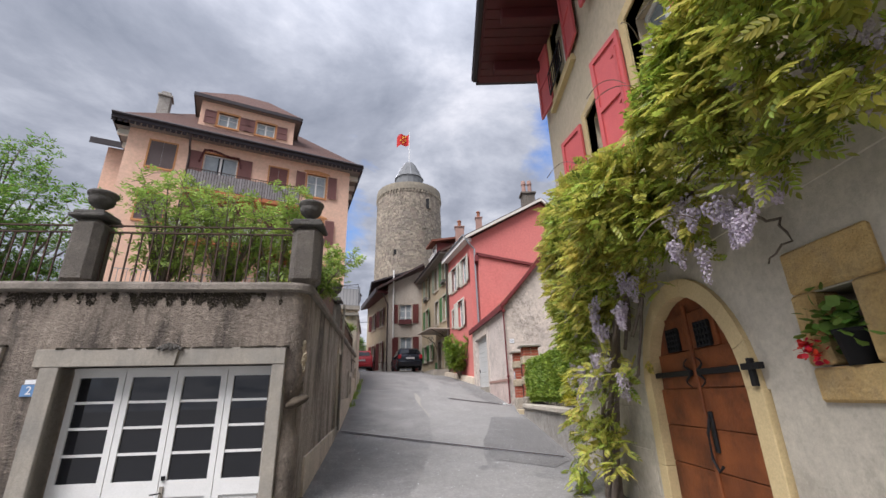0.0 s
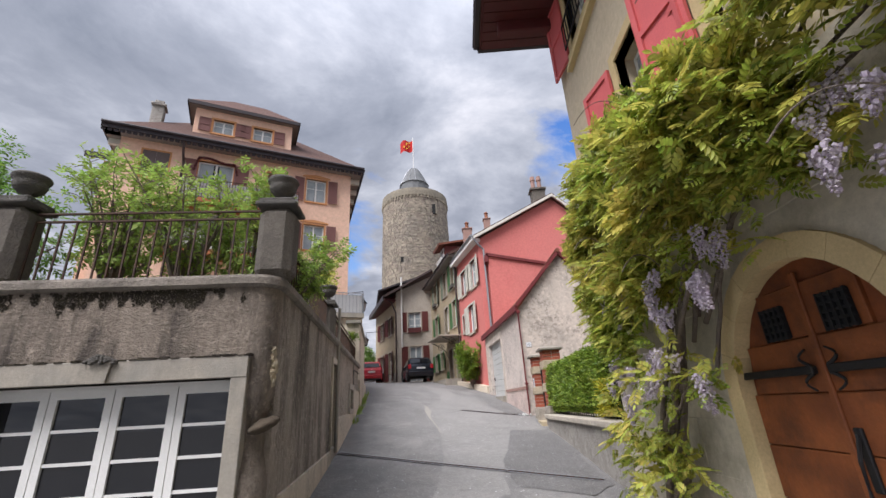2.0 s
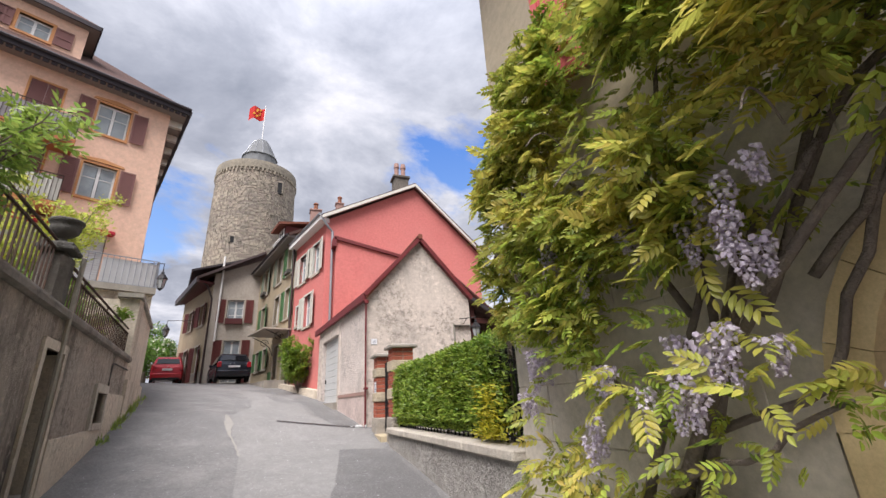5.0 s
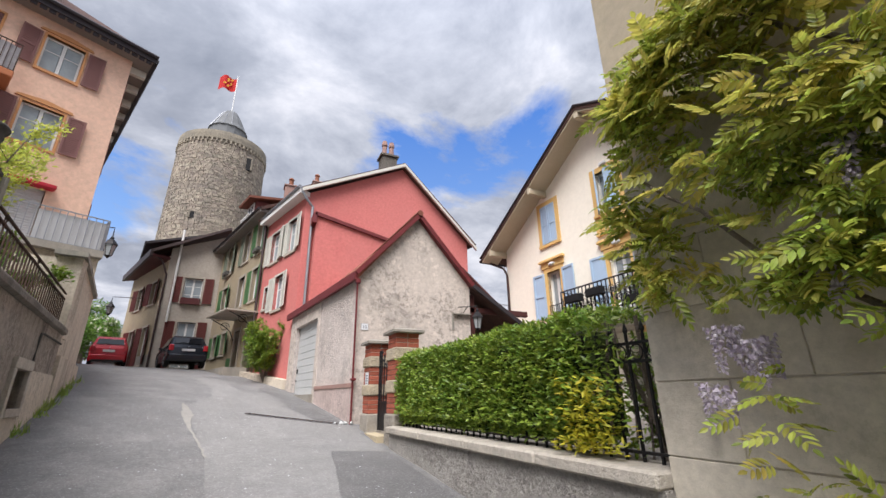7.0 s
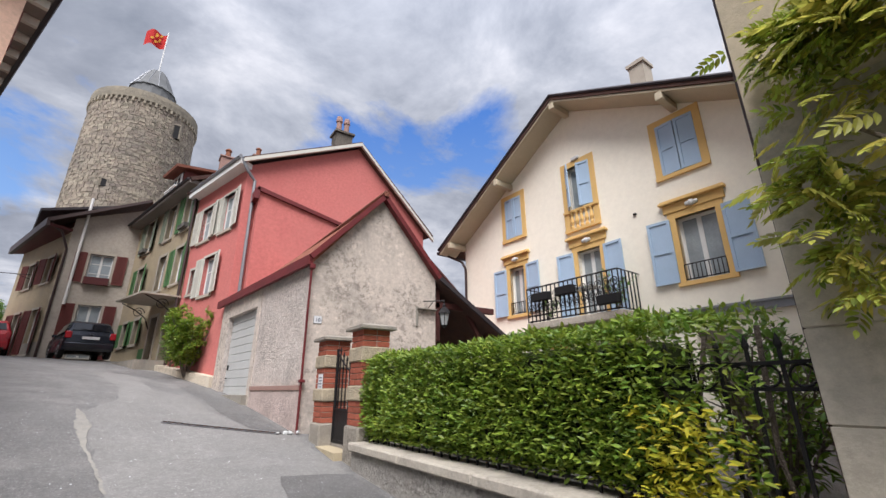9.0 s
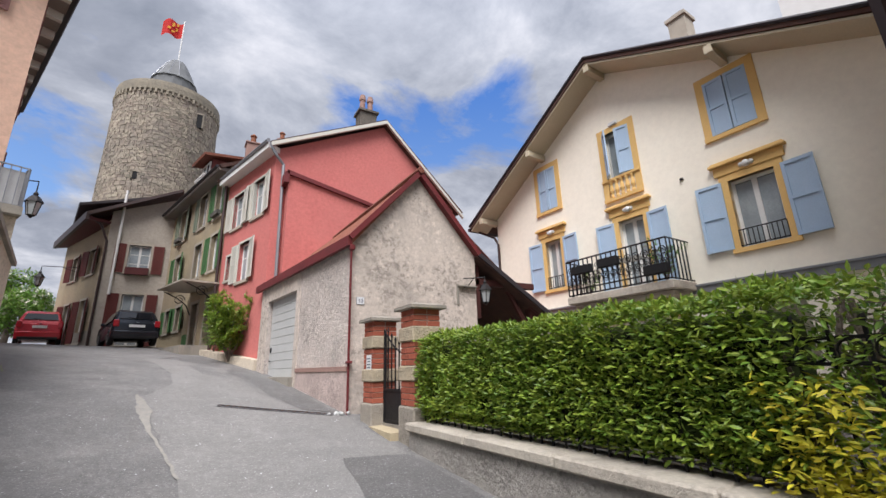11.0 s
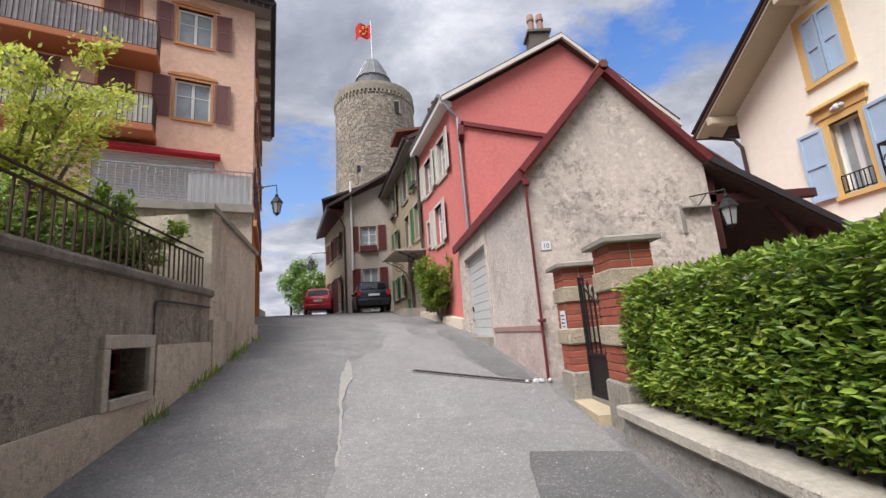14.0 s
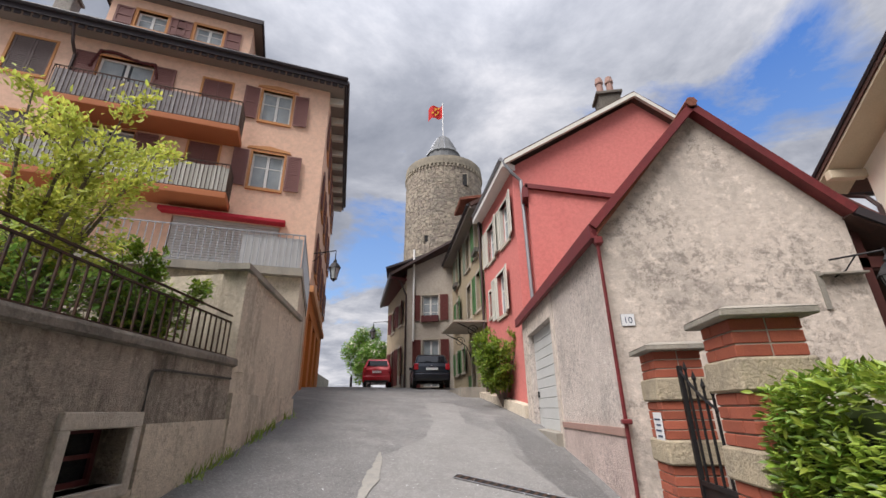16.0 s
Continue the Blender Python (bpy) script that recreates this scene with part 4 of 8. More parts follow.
def build_post(F, u, y, z0, z1, w, urn_z, name="urn_post"):
    """A rendered post with a stepped cap, and the stone urn on it as a thing of its own."""
    p = thing(name, loc(F, u, y, z0), "grey rendered terrace post with stone cap", "post")
    h = w / 2
    part("shaft", boxes((u - h, y - h, z0, u + h, y + h, z1 - 0.1), F=F, bevel=0.075), "post_render", p)
    part("cap", boxes((u - h - 0.03, y - h - 0.03, z1 - 0.1, u + h + 0.03, y + h + 0.03, z1 - 0.05), (u - h - 0.0, y - h - 0.0, z1 - 0.05, u + h + 0.0, y + h + 0.0, z1), F=F, bevel=0.012), "coping", p)
    c = loc(F, u, y, z1)
    vase = thing("stone_urn", c, "weathered grey stone urn on a post", "urn", "urns of the terrace")
    s = (urn_z - z1) / 0.3
    prof = [(0.075, 0), (0.075, 0.03), (0.045, 0.05), (0.04, 0.08), (0.09, 0.105), (0.135, 0.15), (0.15, 0.2), (0.14, 0.235), (0.165, 0.255), (0.175, 0.28), (0.165, 0.3), (0.13, 0.3), (0.11, 0.24), (0.02, 0.2)]
    part("bowl", lathe([(r * s, z * s) for r, z in prof], c), "coping", vase, smooth=True)


build_post(FF, fu(-1.75), 0.20, 2.96, 3.84, 0.36, 4.13)
build_post(FF, fu(-4.40), 0.22, 2.96, 3.92, 0.36, 4.22)
build_post(SF, su(9.05), 0.18, 2.96, 3.72, 0.30, 4.02)


def build_terrace_fence(F, u0, u1, z0, z1, y, name, step=0.125):
    f = thing(name, loc(F, (u0 + u1) / 2, y, z0), "rusty dark iron terrace railing with scrolls", "railing", "terrace railings")
    for z in (z0 + 0.03, z1 - 0.09, z1):
        part("rail", boxes((u0, y - 0.014, z - 0.009, u1, y + 0.014, z + 0.009), F=F), "rust_iron", f)
    n = int((u1 - u0) / step)
    for i in range(n + 1):
        u = u0 + (u1 - u0) * i / n
        part("bar", boxes((u - 0.008, y - 0.008, z0 + 0.03, u + 0.008, y + 0.008, z1 - 0.09), F=F), "rust_iron", f)
    for k in range(1, int((u1 - u0) / 1.6) + 1):
        u = u0 + k * 1.6 - 0.8
        bm = bmesh.new()
        spiral = [loc(F, u + (0.05 - 0.035 * t) * math.cos(9 * t), y, z1 - 0.045 + (0.05 - 0.035 * t) * math.sin(9 * t)) for t in [i / 18 for i in range(19)]]
        tube(bm, spiral, 0.007, 5)
        part("scroll", bm, "rust_iron", f)


build_terrace_fence(FF, fu(-4.2), fu(-1.95), 2.97, 3.76, 0.2, "railing", 0.13)
build_terrace_fence(FF, 0.3, fu(-4.62), 2.97, 3.76, 0.2, "railing", 0.13)
build_terrace_fence(SF, su(5.62), su(8.88), 2.97, 3.72, 0.18, "railing", 0.11)
build_terrace_fence(SF, su(9.22), SLEN - 0.05, 2.97, 3.54, 0.10, "railing", 0.13)


def build_raised_wall():
    """The higher wall beyond the railing, with slanting coping, and the slab of the house terrace."""
    F = front((-3.0, 13.88), (-3.40, 16.4))
    L = math.hypot(0.4, 2.52)
    w = thing("raised_wall", (-3.2, 15, 1.8), "stained pale rendered wall with slanting coping", "wall", kind="structure")
    part("wall", prism([(0, 1.2), (L, 1.2), (L, 3.98), (0, 4.22)], 0.0, 0.35, F), "grimy_pale", w)
    part("plinth", prism([(0, 1.2), (L, 1.2), (L, 2.5), (0, 2.52)], -0.06, 0.0, F), "grimy_pale", w)
    part("coping", prism([(-0.1, 4.22), (L + 0.04, 3.98), (L + 0.04, 4.06), (-0.1, 4.31)], -0.06, 0.4, F), "concrete", w)
    part("end_wall", boxes((-4.6, 13.9, 2.8, -3.0, 14.15, 4.2)), "grimy_pale", w)


build_raised_wall()


# ---- apricot apartment house ----
OA, OB = (-13.9, 15.58), (-5.12, 20.22)
OF = front(OA, OB)
OL = (Vector(OB) - Vector(OA)).length


def build_orange():
    h = thing("apartment_house", (*OB, 2.6), "apricot rendered apartment house with plum shutters and brown tiled roof", "house")
    wins = [(7.73, 8.69, 11.5, 12.75), (7.73, 8.69, 8.95, 10.25), (3.0, 4.45, 10.55, 12.75), (3.0, 4.45, 8.2, 10.2), (5.9, 6.75, 10.6, 12.72), (5.9, 6.75, 8.2, 10.25), (0.86, 1.87, 11.55, 12.85), (0.86, 1.87, 9.0, 10.25), (5.9, 8.85, 5.1, 7.7)]
    part("wall", wall_mesh(OF, 0, OL, 1.6, 13.7, 0.35, [(a, c, b, d) for a, b, c, d in wins]), "orange", h)
    SFm = front(OB, (OB[0] - 0.36 * 10, OB[1] + 0.933 * 10))
    sw = []
    for k in range(4):
        for z in (6.6, 9.0, 11.5):
            sw.append((1.2 + k * 2.3, z, 2.1 + k * 2.3, z + 1.3))
    part("side_wall", wall_mesh(SFm, 0, 9.4, 5.7, 13.7, 0.35, sw), "orange", h)
    part("base", wall_mesh(SFm, 0, 9.4, 1.8, 5.7, 0.35, [(0.7, 1.8, 2.1, 5.2), (3.0, 1.8, 4.4, 5.2), (5.4, 1.8, 6.8, 5.2)]), "orange_base", h, "deep orange ground storey")
    for u in (0.7, 3.0, 5.4):
        part("side_door", boxes((u, 0.2, 2.4, u + 1.4, 0.26, 5.2), F=SFm), "oak", h)
    part("string_course", boxes((0, -0.12, 5.7, 9.4, 0.0, 5.9), F=SFm), "orange_trim", h)
    part("back_wall", plan_prism([(-13.9, 15.62), (-18.6, 24.4), (-8.55, 28.95), (-8.9, 28.4), (-18.1, 24.1), (-13.6, 16.1)], 1.6, 13.7), "orange", h)
    for a, z0, b, z1 in sw:
        wn_ = add_window(SFm, h, a, b, z0, z1, sill="orange_trim", trim="orange_trim", curtain=False)
        add_shutter(SFm, wn_, a - 0.55, a - 0.08, z0, z1, "plum_shutter", slats=False)
        add_shutter(SFm, wn_, b + 0.08, b + 0.55, z0, z1, "plum_shutter", slats=False)
    for i, (a, b, c, d) in enumerate(wins[:8]):
        shutters = i in (0, 1, 2, 3)
        wn_ = add_window(OF, h, a, b, c, d, sill="orange_trim", trim="orange_trim", trim_w=0.065, bars=1 if i < 2 else 0)
        if i < 2:
            add_shutter(OF, wn_, a - 0.56, a - 0.11, c, d, "plum_shutter", swing=-6, hinge="r", label="open plum-brown shutter")
            add_shutter(OF, wn_, b + 0.11, b + 0.56, c, d, "plum_shutter", swing=6, hinge="l", label="open plum-brown shutter")
            part("hood", prism([(a - 0.2, d + 0.1), (b + 0.2, d + 0.1), (b + 0.16, d + 0.17), ((a + b) / 2, d + 0.26), (a - 0.16, d + 0.17)], -0.05, 0.0, OF), "orange_trim", wn_)
        elif i < 4:
            add_shutter(OF, wn_, a - 0.62, a - 0.02, c, d, "plum_shutter")
            add_shutter(OF, wn_, b + 0.04, b + 0.64, c, d, "plum_shutter")
        else:
            m = (a + b) / 2
            mt = "plum_shutter" if i < 6 else "grey_shutter"
            add_shutter(OF, wn_, a + 0.01, m - 0.005, c, d, mt, out=-0.04, label="closed wooden shutter")
            add_shutter(OF, wn_, m + 0.005, b - 0.01, c, d, mt, out=-0.04, label="closed wooden shutter")
    # garland over the upper balcony door
    rnd = random.Random(2)
    bm = bmesh.new()
    for k in range(90):
        t = k / 89
        u = 2.85 + 1.75 * t
        z = 12.84 + 0.08 * math.sin(t * math.pi * 2) + (-(abs(t - 0.5) - 0.42) * 7 if abs(t - 0.5) > 0.42 else 0)
        bmesh.ops.create_icosphere(bm, subdivisions=1, radius=0.04 + 0.03 * rnd.random(), matrix=OF @ Matrix.Translation((u, -0.06, z - 0.02 * rnd.random())))
    part("garland", bm, "maroon", h, "dark dried garland round the balcony door")
    # balconies
    for z, u0, u1, mat in ((10.28, 2.5, 7.35, 1), (7.98, 2.2, 7.35, 0)):
        b = part("balcony", boxes((u0, -0.95, z, u1, 0, z + 0.2), F=OF, bevel=0.02), "balcony_soffit", h, "projecting balcony with iron railing")
        add_rail(OF, b, u0 + 0.03, u1 - 0.03, z + 0.2, z + 1.12, -0.91, 0.11, "rust_iron", 0.009, depth_ends=(u0 + 0.03, u1 - 0.03))
        bm = bmesh.new()
        n = 60
        vs = [[bm.verts.new(loc(OF, u0 + 0.05 + (u1 - u0 - 0.1) * i / n, -0.885 + 0.012 * math.sin(i * 1.3), z + zz + 0.02 * math.sin(i * 0.7))) for zz in (0.24, 0.5, 0.75, 1.03)] for i in range(n + 1)]
        for r0, r1 in zip(vs, vs[1:]):
            for k in range(3):
                bm.faces.new((r0[k], r1[k], r1[k + 1], r0[k + 1]))
        part("privacy_screen", bm, "screen" if mat else "white_shutter", b, "pale cloth privacy screen on the railing")
    # awning, roller shutter, terrace
    part("awning", boxes((5.6, -0.42, 7.66, 9.0, -0.2, 7.78), (5.6, -0.2, 7.70, 9.0, 0, 7.86), F=OF, bevel=0.02), "awning", h, "rolled-up red awning")
    rs = part("roller_shutter", boxes((5.92, 0.08, 5.1, 8.83, 0.09, 7.7), F=OF), "roller", h, "closed grey roller shutter")
    for k in range(32):
        part("slat", boxes((5.93, 0.05, 5.12 + k * 0.08, 8.82, 0.08, 5.19 + k * 0.08), F=OF, bevel=0.01), "roller", rs)
    # roof with deep eaves and scalloped fascia, ridge parallel to the front
    o, ez, rz, dp = 0.6, 13.5, 18.1, 4.6
    q_ = 0.55
    pts = lambda u, y, z: loc(OF, u, y, z)
    W = OL
    roof = slab([pts(-o, -o, ez), pts(W + q_, -o, ez), pts(W - 3.2, dp, rz), pts(3.2, dp, rz)], 0.16, "tile_roof", "roof", h, "brown tiled hipped roof")
    slab([pts(W + q_, -o, ez), pts(W + q_ + 0.7, 10, ez), pts(W - 3.2, dp, rz)], 0.16, "tile_roof", "roof_hip", h)
    slab([pts(-o, -o, ez), pts(-o, 10 + o, ez), pts(3.2, dp, rz)], 0.16, "tile_roof", "roof_hip", h)
    slab([pts(-o, 10 + o, ez), pts(W + q_ + 0.7, 10, ez), pts(W - 3.2, dp, rz), pts(3.2, dp, rz)], 0.16, "tile_roof", "roof_back", h)
    bm = boxes((-o, -o, ez - 0.22, W + q_, -o + 0.05, ez + 0.02), (-o, -o, ez - 0.22, -o + 0.05, 10 + o, ez + 0.02), F=OF)
    for k in range(int((W + o + q_) / 0.22)):
        box(bm, -o + 0.22 * k, -o + 0.06, ez - 0.34, -o + 0.22 * k + 0.17, -o + 0.09, ez - 0.2, F=OF, bevel=0.02)
    part("fascia", bm, "fascia", h, "dark scalloped fascia board")
    bm = boxes((-o + 0.05, -o + 0.05, ez - 0.2, W + q_ - 0.05, 0.02, ez - 0.17), F=OF)
    part("soffit", bm, "soffit", h, "boarded soffit with brackets")
    ds = part("side_eave", boxes((-0.42, -0.52, ez - 0.19, 9.9, 0.0, ez - 0.15), F=SFm), "soffit", h, "grey boarded side eave with brackets")
    for k in range(9):
        part("bracket", boxes((0.3 + 1.15 * k, -0.49, ez - 0.46, 0.46 + 1.15 * k, 0.0, ez - 0.19), F=SFm), "white_shutter", ds, "pale painted eave bracket")
    part("side_fascia", boxes((-0.42, -0.58, ez - 0.24, 9.9, -0.52, ez + 0.04), F=SFm), "fascia", ds)
    part("gutter", tubes([pts(-o, -o - 0.05, ez), pts(W + q_, -o - 0.05, ez)], [loc(SFm, -0.42, -0.62, ez), loc(SFm, 9.9, -0.62, ez)], r=0.07), "fascia", h)
    part("downpipe", tubes([pts(2.35, -o, ez), pts(2.4, -0.35, ez - 0.75), pts(2.42, -0.08, ez - 1.0), pts(2.42, -0.08, 4)], r=0.05), "dark_pipe", h)
    # dormer storey
    d0, d1, dy = 2.4, 6.9, 0.75
    dw = [(3.23, 4.13, 14.85, 15.62), (5.04, 5.94, 14.85, 15.62)]
    DF = OF @ Matrix.Translation((0, dy, 0))
    dm = part("dormer", wall_mesh(DF, d0, d1, 13.6, 16.12, 0.2, [(a, c, b, d) for a, b, c, d in dw]), "orange", h, "wide dormer storey in the roof")
    part("dormer_cheek", boxes((d0, 0.2, 13.6, d0 + 0.2, 4, 16.12), (d1 - 0.2, 0.2, 13.6, d1, 4, 16.12), F=DF), "orange", h)
    for a, b, c, d in dw:
        wn_ = add_window(DF, h, a, b, c, d, trim="orange_trim", sill="orange_trim", curtain=True)
        add_shutter(DF, wn_, a - 0.62, a - 0.1, c, d, "plum_shutter", slats=False)
        add_shutter(DF, wn_, b + 0.1, b + 0.62, c, d, "plum_shutter", slats=False)
    q = 0.36
    slab([loc(DF, d0 - q, -q, 16.25), loc(DF, d1 + q, -q, 16.25), loc(DF, d1 - 1.4, 2.4, 18.75), loc(DF, d0 + 1.4, 2.4, 18.75)], 0.12, "tile_roof", "dormer_roof", h)
    slab([loc(DF, d1 + q, -q, 16.25), loc(DF, d1 + q, 5, 16.25), loc(DF, d1 - 1.4, 2.4, 18.75)], 0.12, "tile_roof", "dormer_hip", h)
    slab([loc(DF, d0 - q, -q, 16.25), loc(DF, d0 - q, 5, 16.25), loc(DF, d0 + 1.4, 2.4, 18.75)], 0.12, "tile_roof", "dormer_hip", h)
    part("dormer_soffit", boxes((d0 - q + 0.05, -q + 0.05, 16.12, d1 + q - 0.05, 3.0, 16.2), F=DF), "soffit", h, "grey boarded dormer soffit")
    part("dormer_fascia", boxes((d0 - q, -q, 16.08, d1 + q, -q + 0.05, 16.27), (d1 + q - 0.05, -q, 16.08, d1 + q, 3, 16.27), (d0 - q, -q, 16.08, d0 - q + 0.05, 3, 16.27), F=DF), "fascia", h)
    part("chimney", boxes((0.45, 1.5, 14.0, 0.95, 2.0, 16.3), (0.38, 1.42, 16.3, 1.02, 2.08, 16.42), (0.5, 1.55, 16.42, 0.9, 1.95, 16.65), F=OF, bevel=0.02), "rubble", h)
    # lower wing behind
    part("wing", boxes((-2.2, 6.0, 1.6, 0, 10, 15.2), F=OF), "orange", h)
    slab([pts(-2.9, 5.4, 15.3), pts(1.5, 5.4, 15.3), pts(1.5, 8.5, 16.6), pts(-1.2, 8.5, 16.6)], 0.15, "tile_roof", "wing_roof", h)
    part("wing_fascia", boxes((-2.9, 5.38, 14.98, 0.2, 5.44, 15.32), F=OF), "fascia", h)
    part("left_soffit", boxes((-0.55, -0.5, ez - 0.2, 0.0, 9.6, ez - 0.16), F=OF), "soffit", h, "pale boarded eave with brackets")
    for k in range(8):
        part("bracket", boxes((-0.5, 0.3 + 1.2 * k, ez - 0.46, 0.0, 0.46 + 1.2 * k, ez - 0.2), F=OF), "white_shutter", h, "pale painted eave bracket")
    # house terrace over the lane
    bmT = plan_prism([(-3.42, 16.35), (-5.1, 20.15), (-12.4, 16.4), (-10.9, 12.9)], 4.92, 5.08)
    tr = part("terrace_slab", bmT, "concrete", h, "grey concrete terrace slab")
    part("terrace_wall", plan_prism([(-3.52, 16.5), (-5.1, 20.1), (-12.3, 16.3), (-10.9, 13.0)], 1.8, 4.92), "grimy_pale", h)
    for a, b in (((-10.9, 12.95), (-3.46, 16.4)), ((-3.46, 16.4), (-5.05, 20.1))):
        R = front(a, b)
        add_rail(R, tr, 0, (Vector(b) - Vector(a)).length, 5.08, 5.85, 0.02, 0.13, "zinc", 0.008, "terrace_railing")
    R = front((-10.9, 12.95), (-3.46, 16.4))
    part("grey_screen", boxes((6.95, 0.06, 5.1, 8.15, 0.075, 5.78), F=R), "roller", tr, "grey canvas screen behind the railing")


build_orange()

# ---- wisteria house ----
# seen from the lane its wall runs from the north corner (y 6.5) to the south
WF = front((2.0, 6.5), (2.0, -9.0))


def wu(y):
    return 6.5 - y


def build_wisteria_house():
    h = thing("cream_house", (2.2, 3, 0.2), "cream rendered house with ashlar base and pink shutters", "house")
    holes = [(wu(4.29), -0.4, wu(2.63), 2.5), (wu(2.16), 1.70, wu(1.88), 2.08), (wu(4.72), 3.9, wu(4.02), 5.12), (wu(3.3), 3.9, wu(2.55), 5.3), (wu(5.75), 6.35, wu(5.0), 7.6), (wu(3.4), 6.35, wu(2.65), 7.6)]
    part("upper_wall", wall_mesh(WF, 0, 15.5, 3.3, 8.2, 0.4, [q for q in holes if q[1] > 3]), "cream", h)
    part("lower_wall", wall_mesh(WF, 0, 15.5, -0.6, 3.3, 0.4, [q for q in holes if q[1] < 3]), "ashlar", h)
    NF = front((9.0, 6.5), (2.4, 6.5))
    part("north_wall", wall_mesh(NF, 0, 6.6, -0.6, 8.2, 0.4), "cream", h)
    part("back_walls", boxes((8.6, -9, -0.6, 9.0, 6.1, 8.2), (2.4, -9, -0.6, 8.6, -8.6, 8.2)), "cream", h)
    # incised ashlar joints: blocks proud of the wall
    zs = [0.3, 0.68, 1.07, 1.46, 1.85, 2.24, 2.63, 3.02]
    rnd = random.Random(7)
    for j, (z0, z1) in enumerate(zip(zs, zs[1:])):
        u = -0.012
        first = True
        while u < 8.3:
            ln = 0.78 + 0.1 * rnd.random() - (0.35 if first and j % 2 else 0)
            first = False
            a, b = u, u + ln
            u = b
            y1, y0 = 6.5 - a, 6.5 - b
            if (y0 < 4.27 and y1 > 2.65 and z0 < 2.55) or (y0 < 2.4 and y1 > 1.6 and z1 > 1.4 and z0 < 2.3):
                continue
            part("ashlar_block", boxes((a + 0.004, -0.009, z0 + 0.004, b - 0.004, 0.05, z1 - 0.004), F=WF, bevel=0.003), "ashlar", h)
    # arched stone door surround: voussoirs and jambs
    cy, hw, zs_, zt = 3.46, 0.66, 1.60, 2.35
    n = 9
    inner = lambda t: (wu(cy) - hw * math.cos(t), zs_ + (zt - zs_) * math.sin(t))
    outer = lambda t: (wu(cy) - (hw + 0.145) * math.cos(t), zs_ + (zt - zs_ + 0.145) * math.sin(t))
    for k in range(n):
        t0, t1 = math.pi * k / n + 0.002, math.pi * (k + 1) / n - 0.002
        tm = (t0 + t1) / 2
        part("voussoir", prism([inner(t0), inner(tm), inner(t1), outer(t1), outer(tm), outer(t0)], -0.035, 0.3, WF), "pale_stone", h)
    for s in (-1, 1):
        z = -0.2
        for dz in (0.62, 0.55, 0.64):
            a, b = (wu(cy) - hw - 0.145, wu(cy) - hw) if s < 0 else (wu(cy) + hw, wu(cy) + hw + 0.145)
            part("jamb_stone", boxes((a, -0.035, z + 0.003, b, 0.3, z + dz), F=WF, bevel=0.005), "pale_stone", h)
            z += dz
    arcs = [outer(math.pi * k / 16) for k in range(17)]
    a, b = wu(4.29), wu(2.63)
    part("spandrel", prism([(a, 1.6)] + [(max(p[0], a + 0.001), p[1]) for p in arcs] + [(b, 1.6), (b, 2.5), (a, 2.5)], 0.0, 0.3, WF), "ashlar", h)
    # plank door with iron straps, grilles, latch
    d = part("door", prism([(wu(cy) - hw, -0.2)] + [inner(math.pi * k / 16) for k in range(17)] + [(wu(cy) + hw, -0.2)], 0.07, 0.11, WF), "oak", h, "arched brown plank door with black iron straps")
    for s in (-1, 1):
        z = 0.12
        k = 0
        while z < 2.2:
            z1 = z + 0.30
            top = min(hw, hw * math.sqrt(max(0.02, 1 - (max(0, z1 - zs_) / (zt - zs_)) ** 2)))
            u0, u1 = (wu(cy) - top + 0.01, wu(cy) - 0.012) if s < 0 else (wu(cy) + 0.012, wu(cy) + top - 0.01)
            part("plank", boxes((u0, 0.045, z + 0.003, u1, 0.08, z1 - 0.003), F=WF, bevel=0.005), "oak", d)
            z = z1
            k += 1
    part("cover_strip", boxes((wu(cy) - 0.02, 0.028, 0.1, wu(cy) + 0.02, 0.05, 2.28), F=WF, bevel=0.006), "oak", d)
    for u in (wu(3.79), wu(3.33)):
        g = part("grille", boxes((u, 0.032, 1.93, u + 0.18, 0.046, 2.11), F=WF), "black", d, "small black door grille")
        for k in range(5):
            part("grille_bar", boxes((u - 0.008, 0.02, 1.925 + 0.044 * k, u + 0.188, 0.034, 1.94 + 0.044 * k), F=WF), "black", g)
            part("grille_bar", boxes((u + 0.044 * k - 0.006, 0.016, 1.92, u + 0.044 * k + 0.006, 0.032, 2.12), F=WF), "black", g)
    for z in (1.74, 0.42):
        st = part("strap", boxes((wu(cy) - hw, 0.01, z - 0.023, wu(cy) - 0.05, 0.045, z + 0.023), (wu(cy) + 0.05, 0.01, z - 0.023, wu(cy) + hw + 0.0, 0.045, z + 0.023), F=WF, bevel=0.006), "iron", d, "black wrought iron strap hinge")
        for s in (-1, 1):
            for w_ in (-1, 1):
                bm = bmesh.new()
                tube(bm, [loc(WF, wu(cy) + s * (0.06 + 0.07 * math.sin(t * 3.0)), 0.02, z + w_ * (0.02 + 0.09 * t)) for t in [i / 8 for i in range(9)]], 0.011, 6, 0.5)
                part("curl", bm, "iron", st)
        part("pintle", boxes((wu(cy) + hw + 0.1, -0.06, z - 0.12, wu(cy) + hw + 0.14, -0.035, z + 0.05), (wu(cy) + hw + 0.05, -0.07, z - 0.02, wu(cy) + hw + 0.22, -0.035, z + 0.02), F=WF), "iron", st)
    part("latch", tubes([loc(WF, wu(cy) + 0.07, 0.03, 1.42), loc(WF, wu(cy) + 0.09, -0.02, 1.3), loc(WF, wu(cy) + 0.08, -0.02, 1.12), loc(WF, wu(cy) + 0.12, -0.01, 1.04), loc(WF, wu(cy) + 0.16, 0.0, 1.08)], r=0.011), "iron", d)
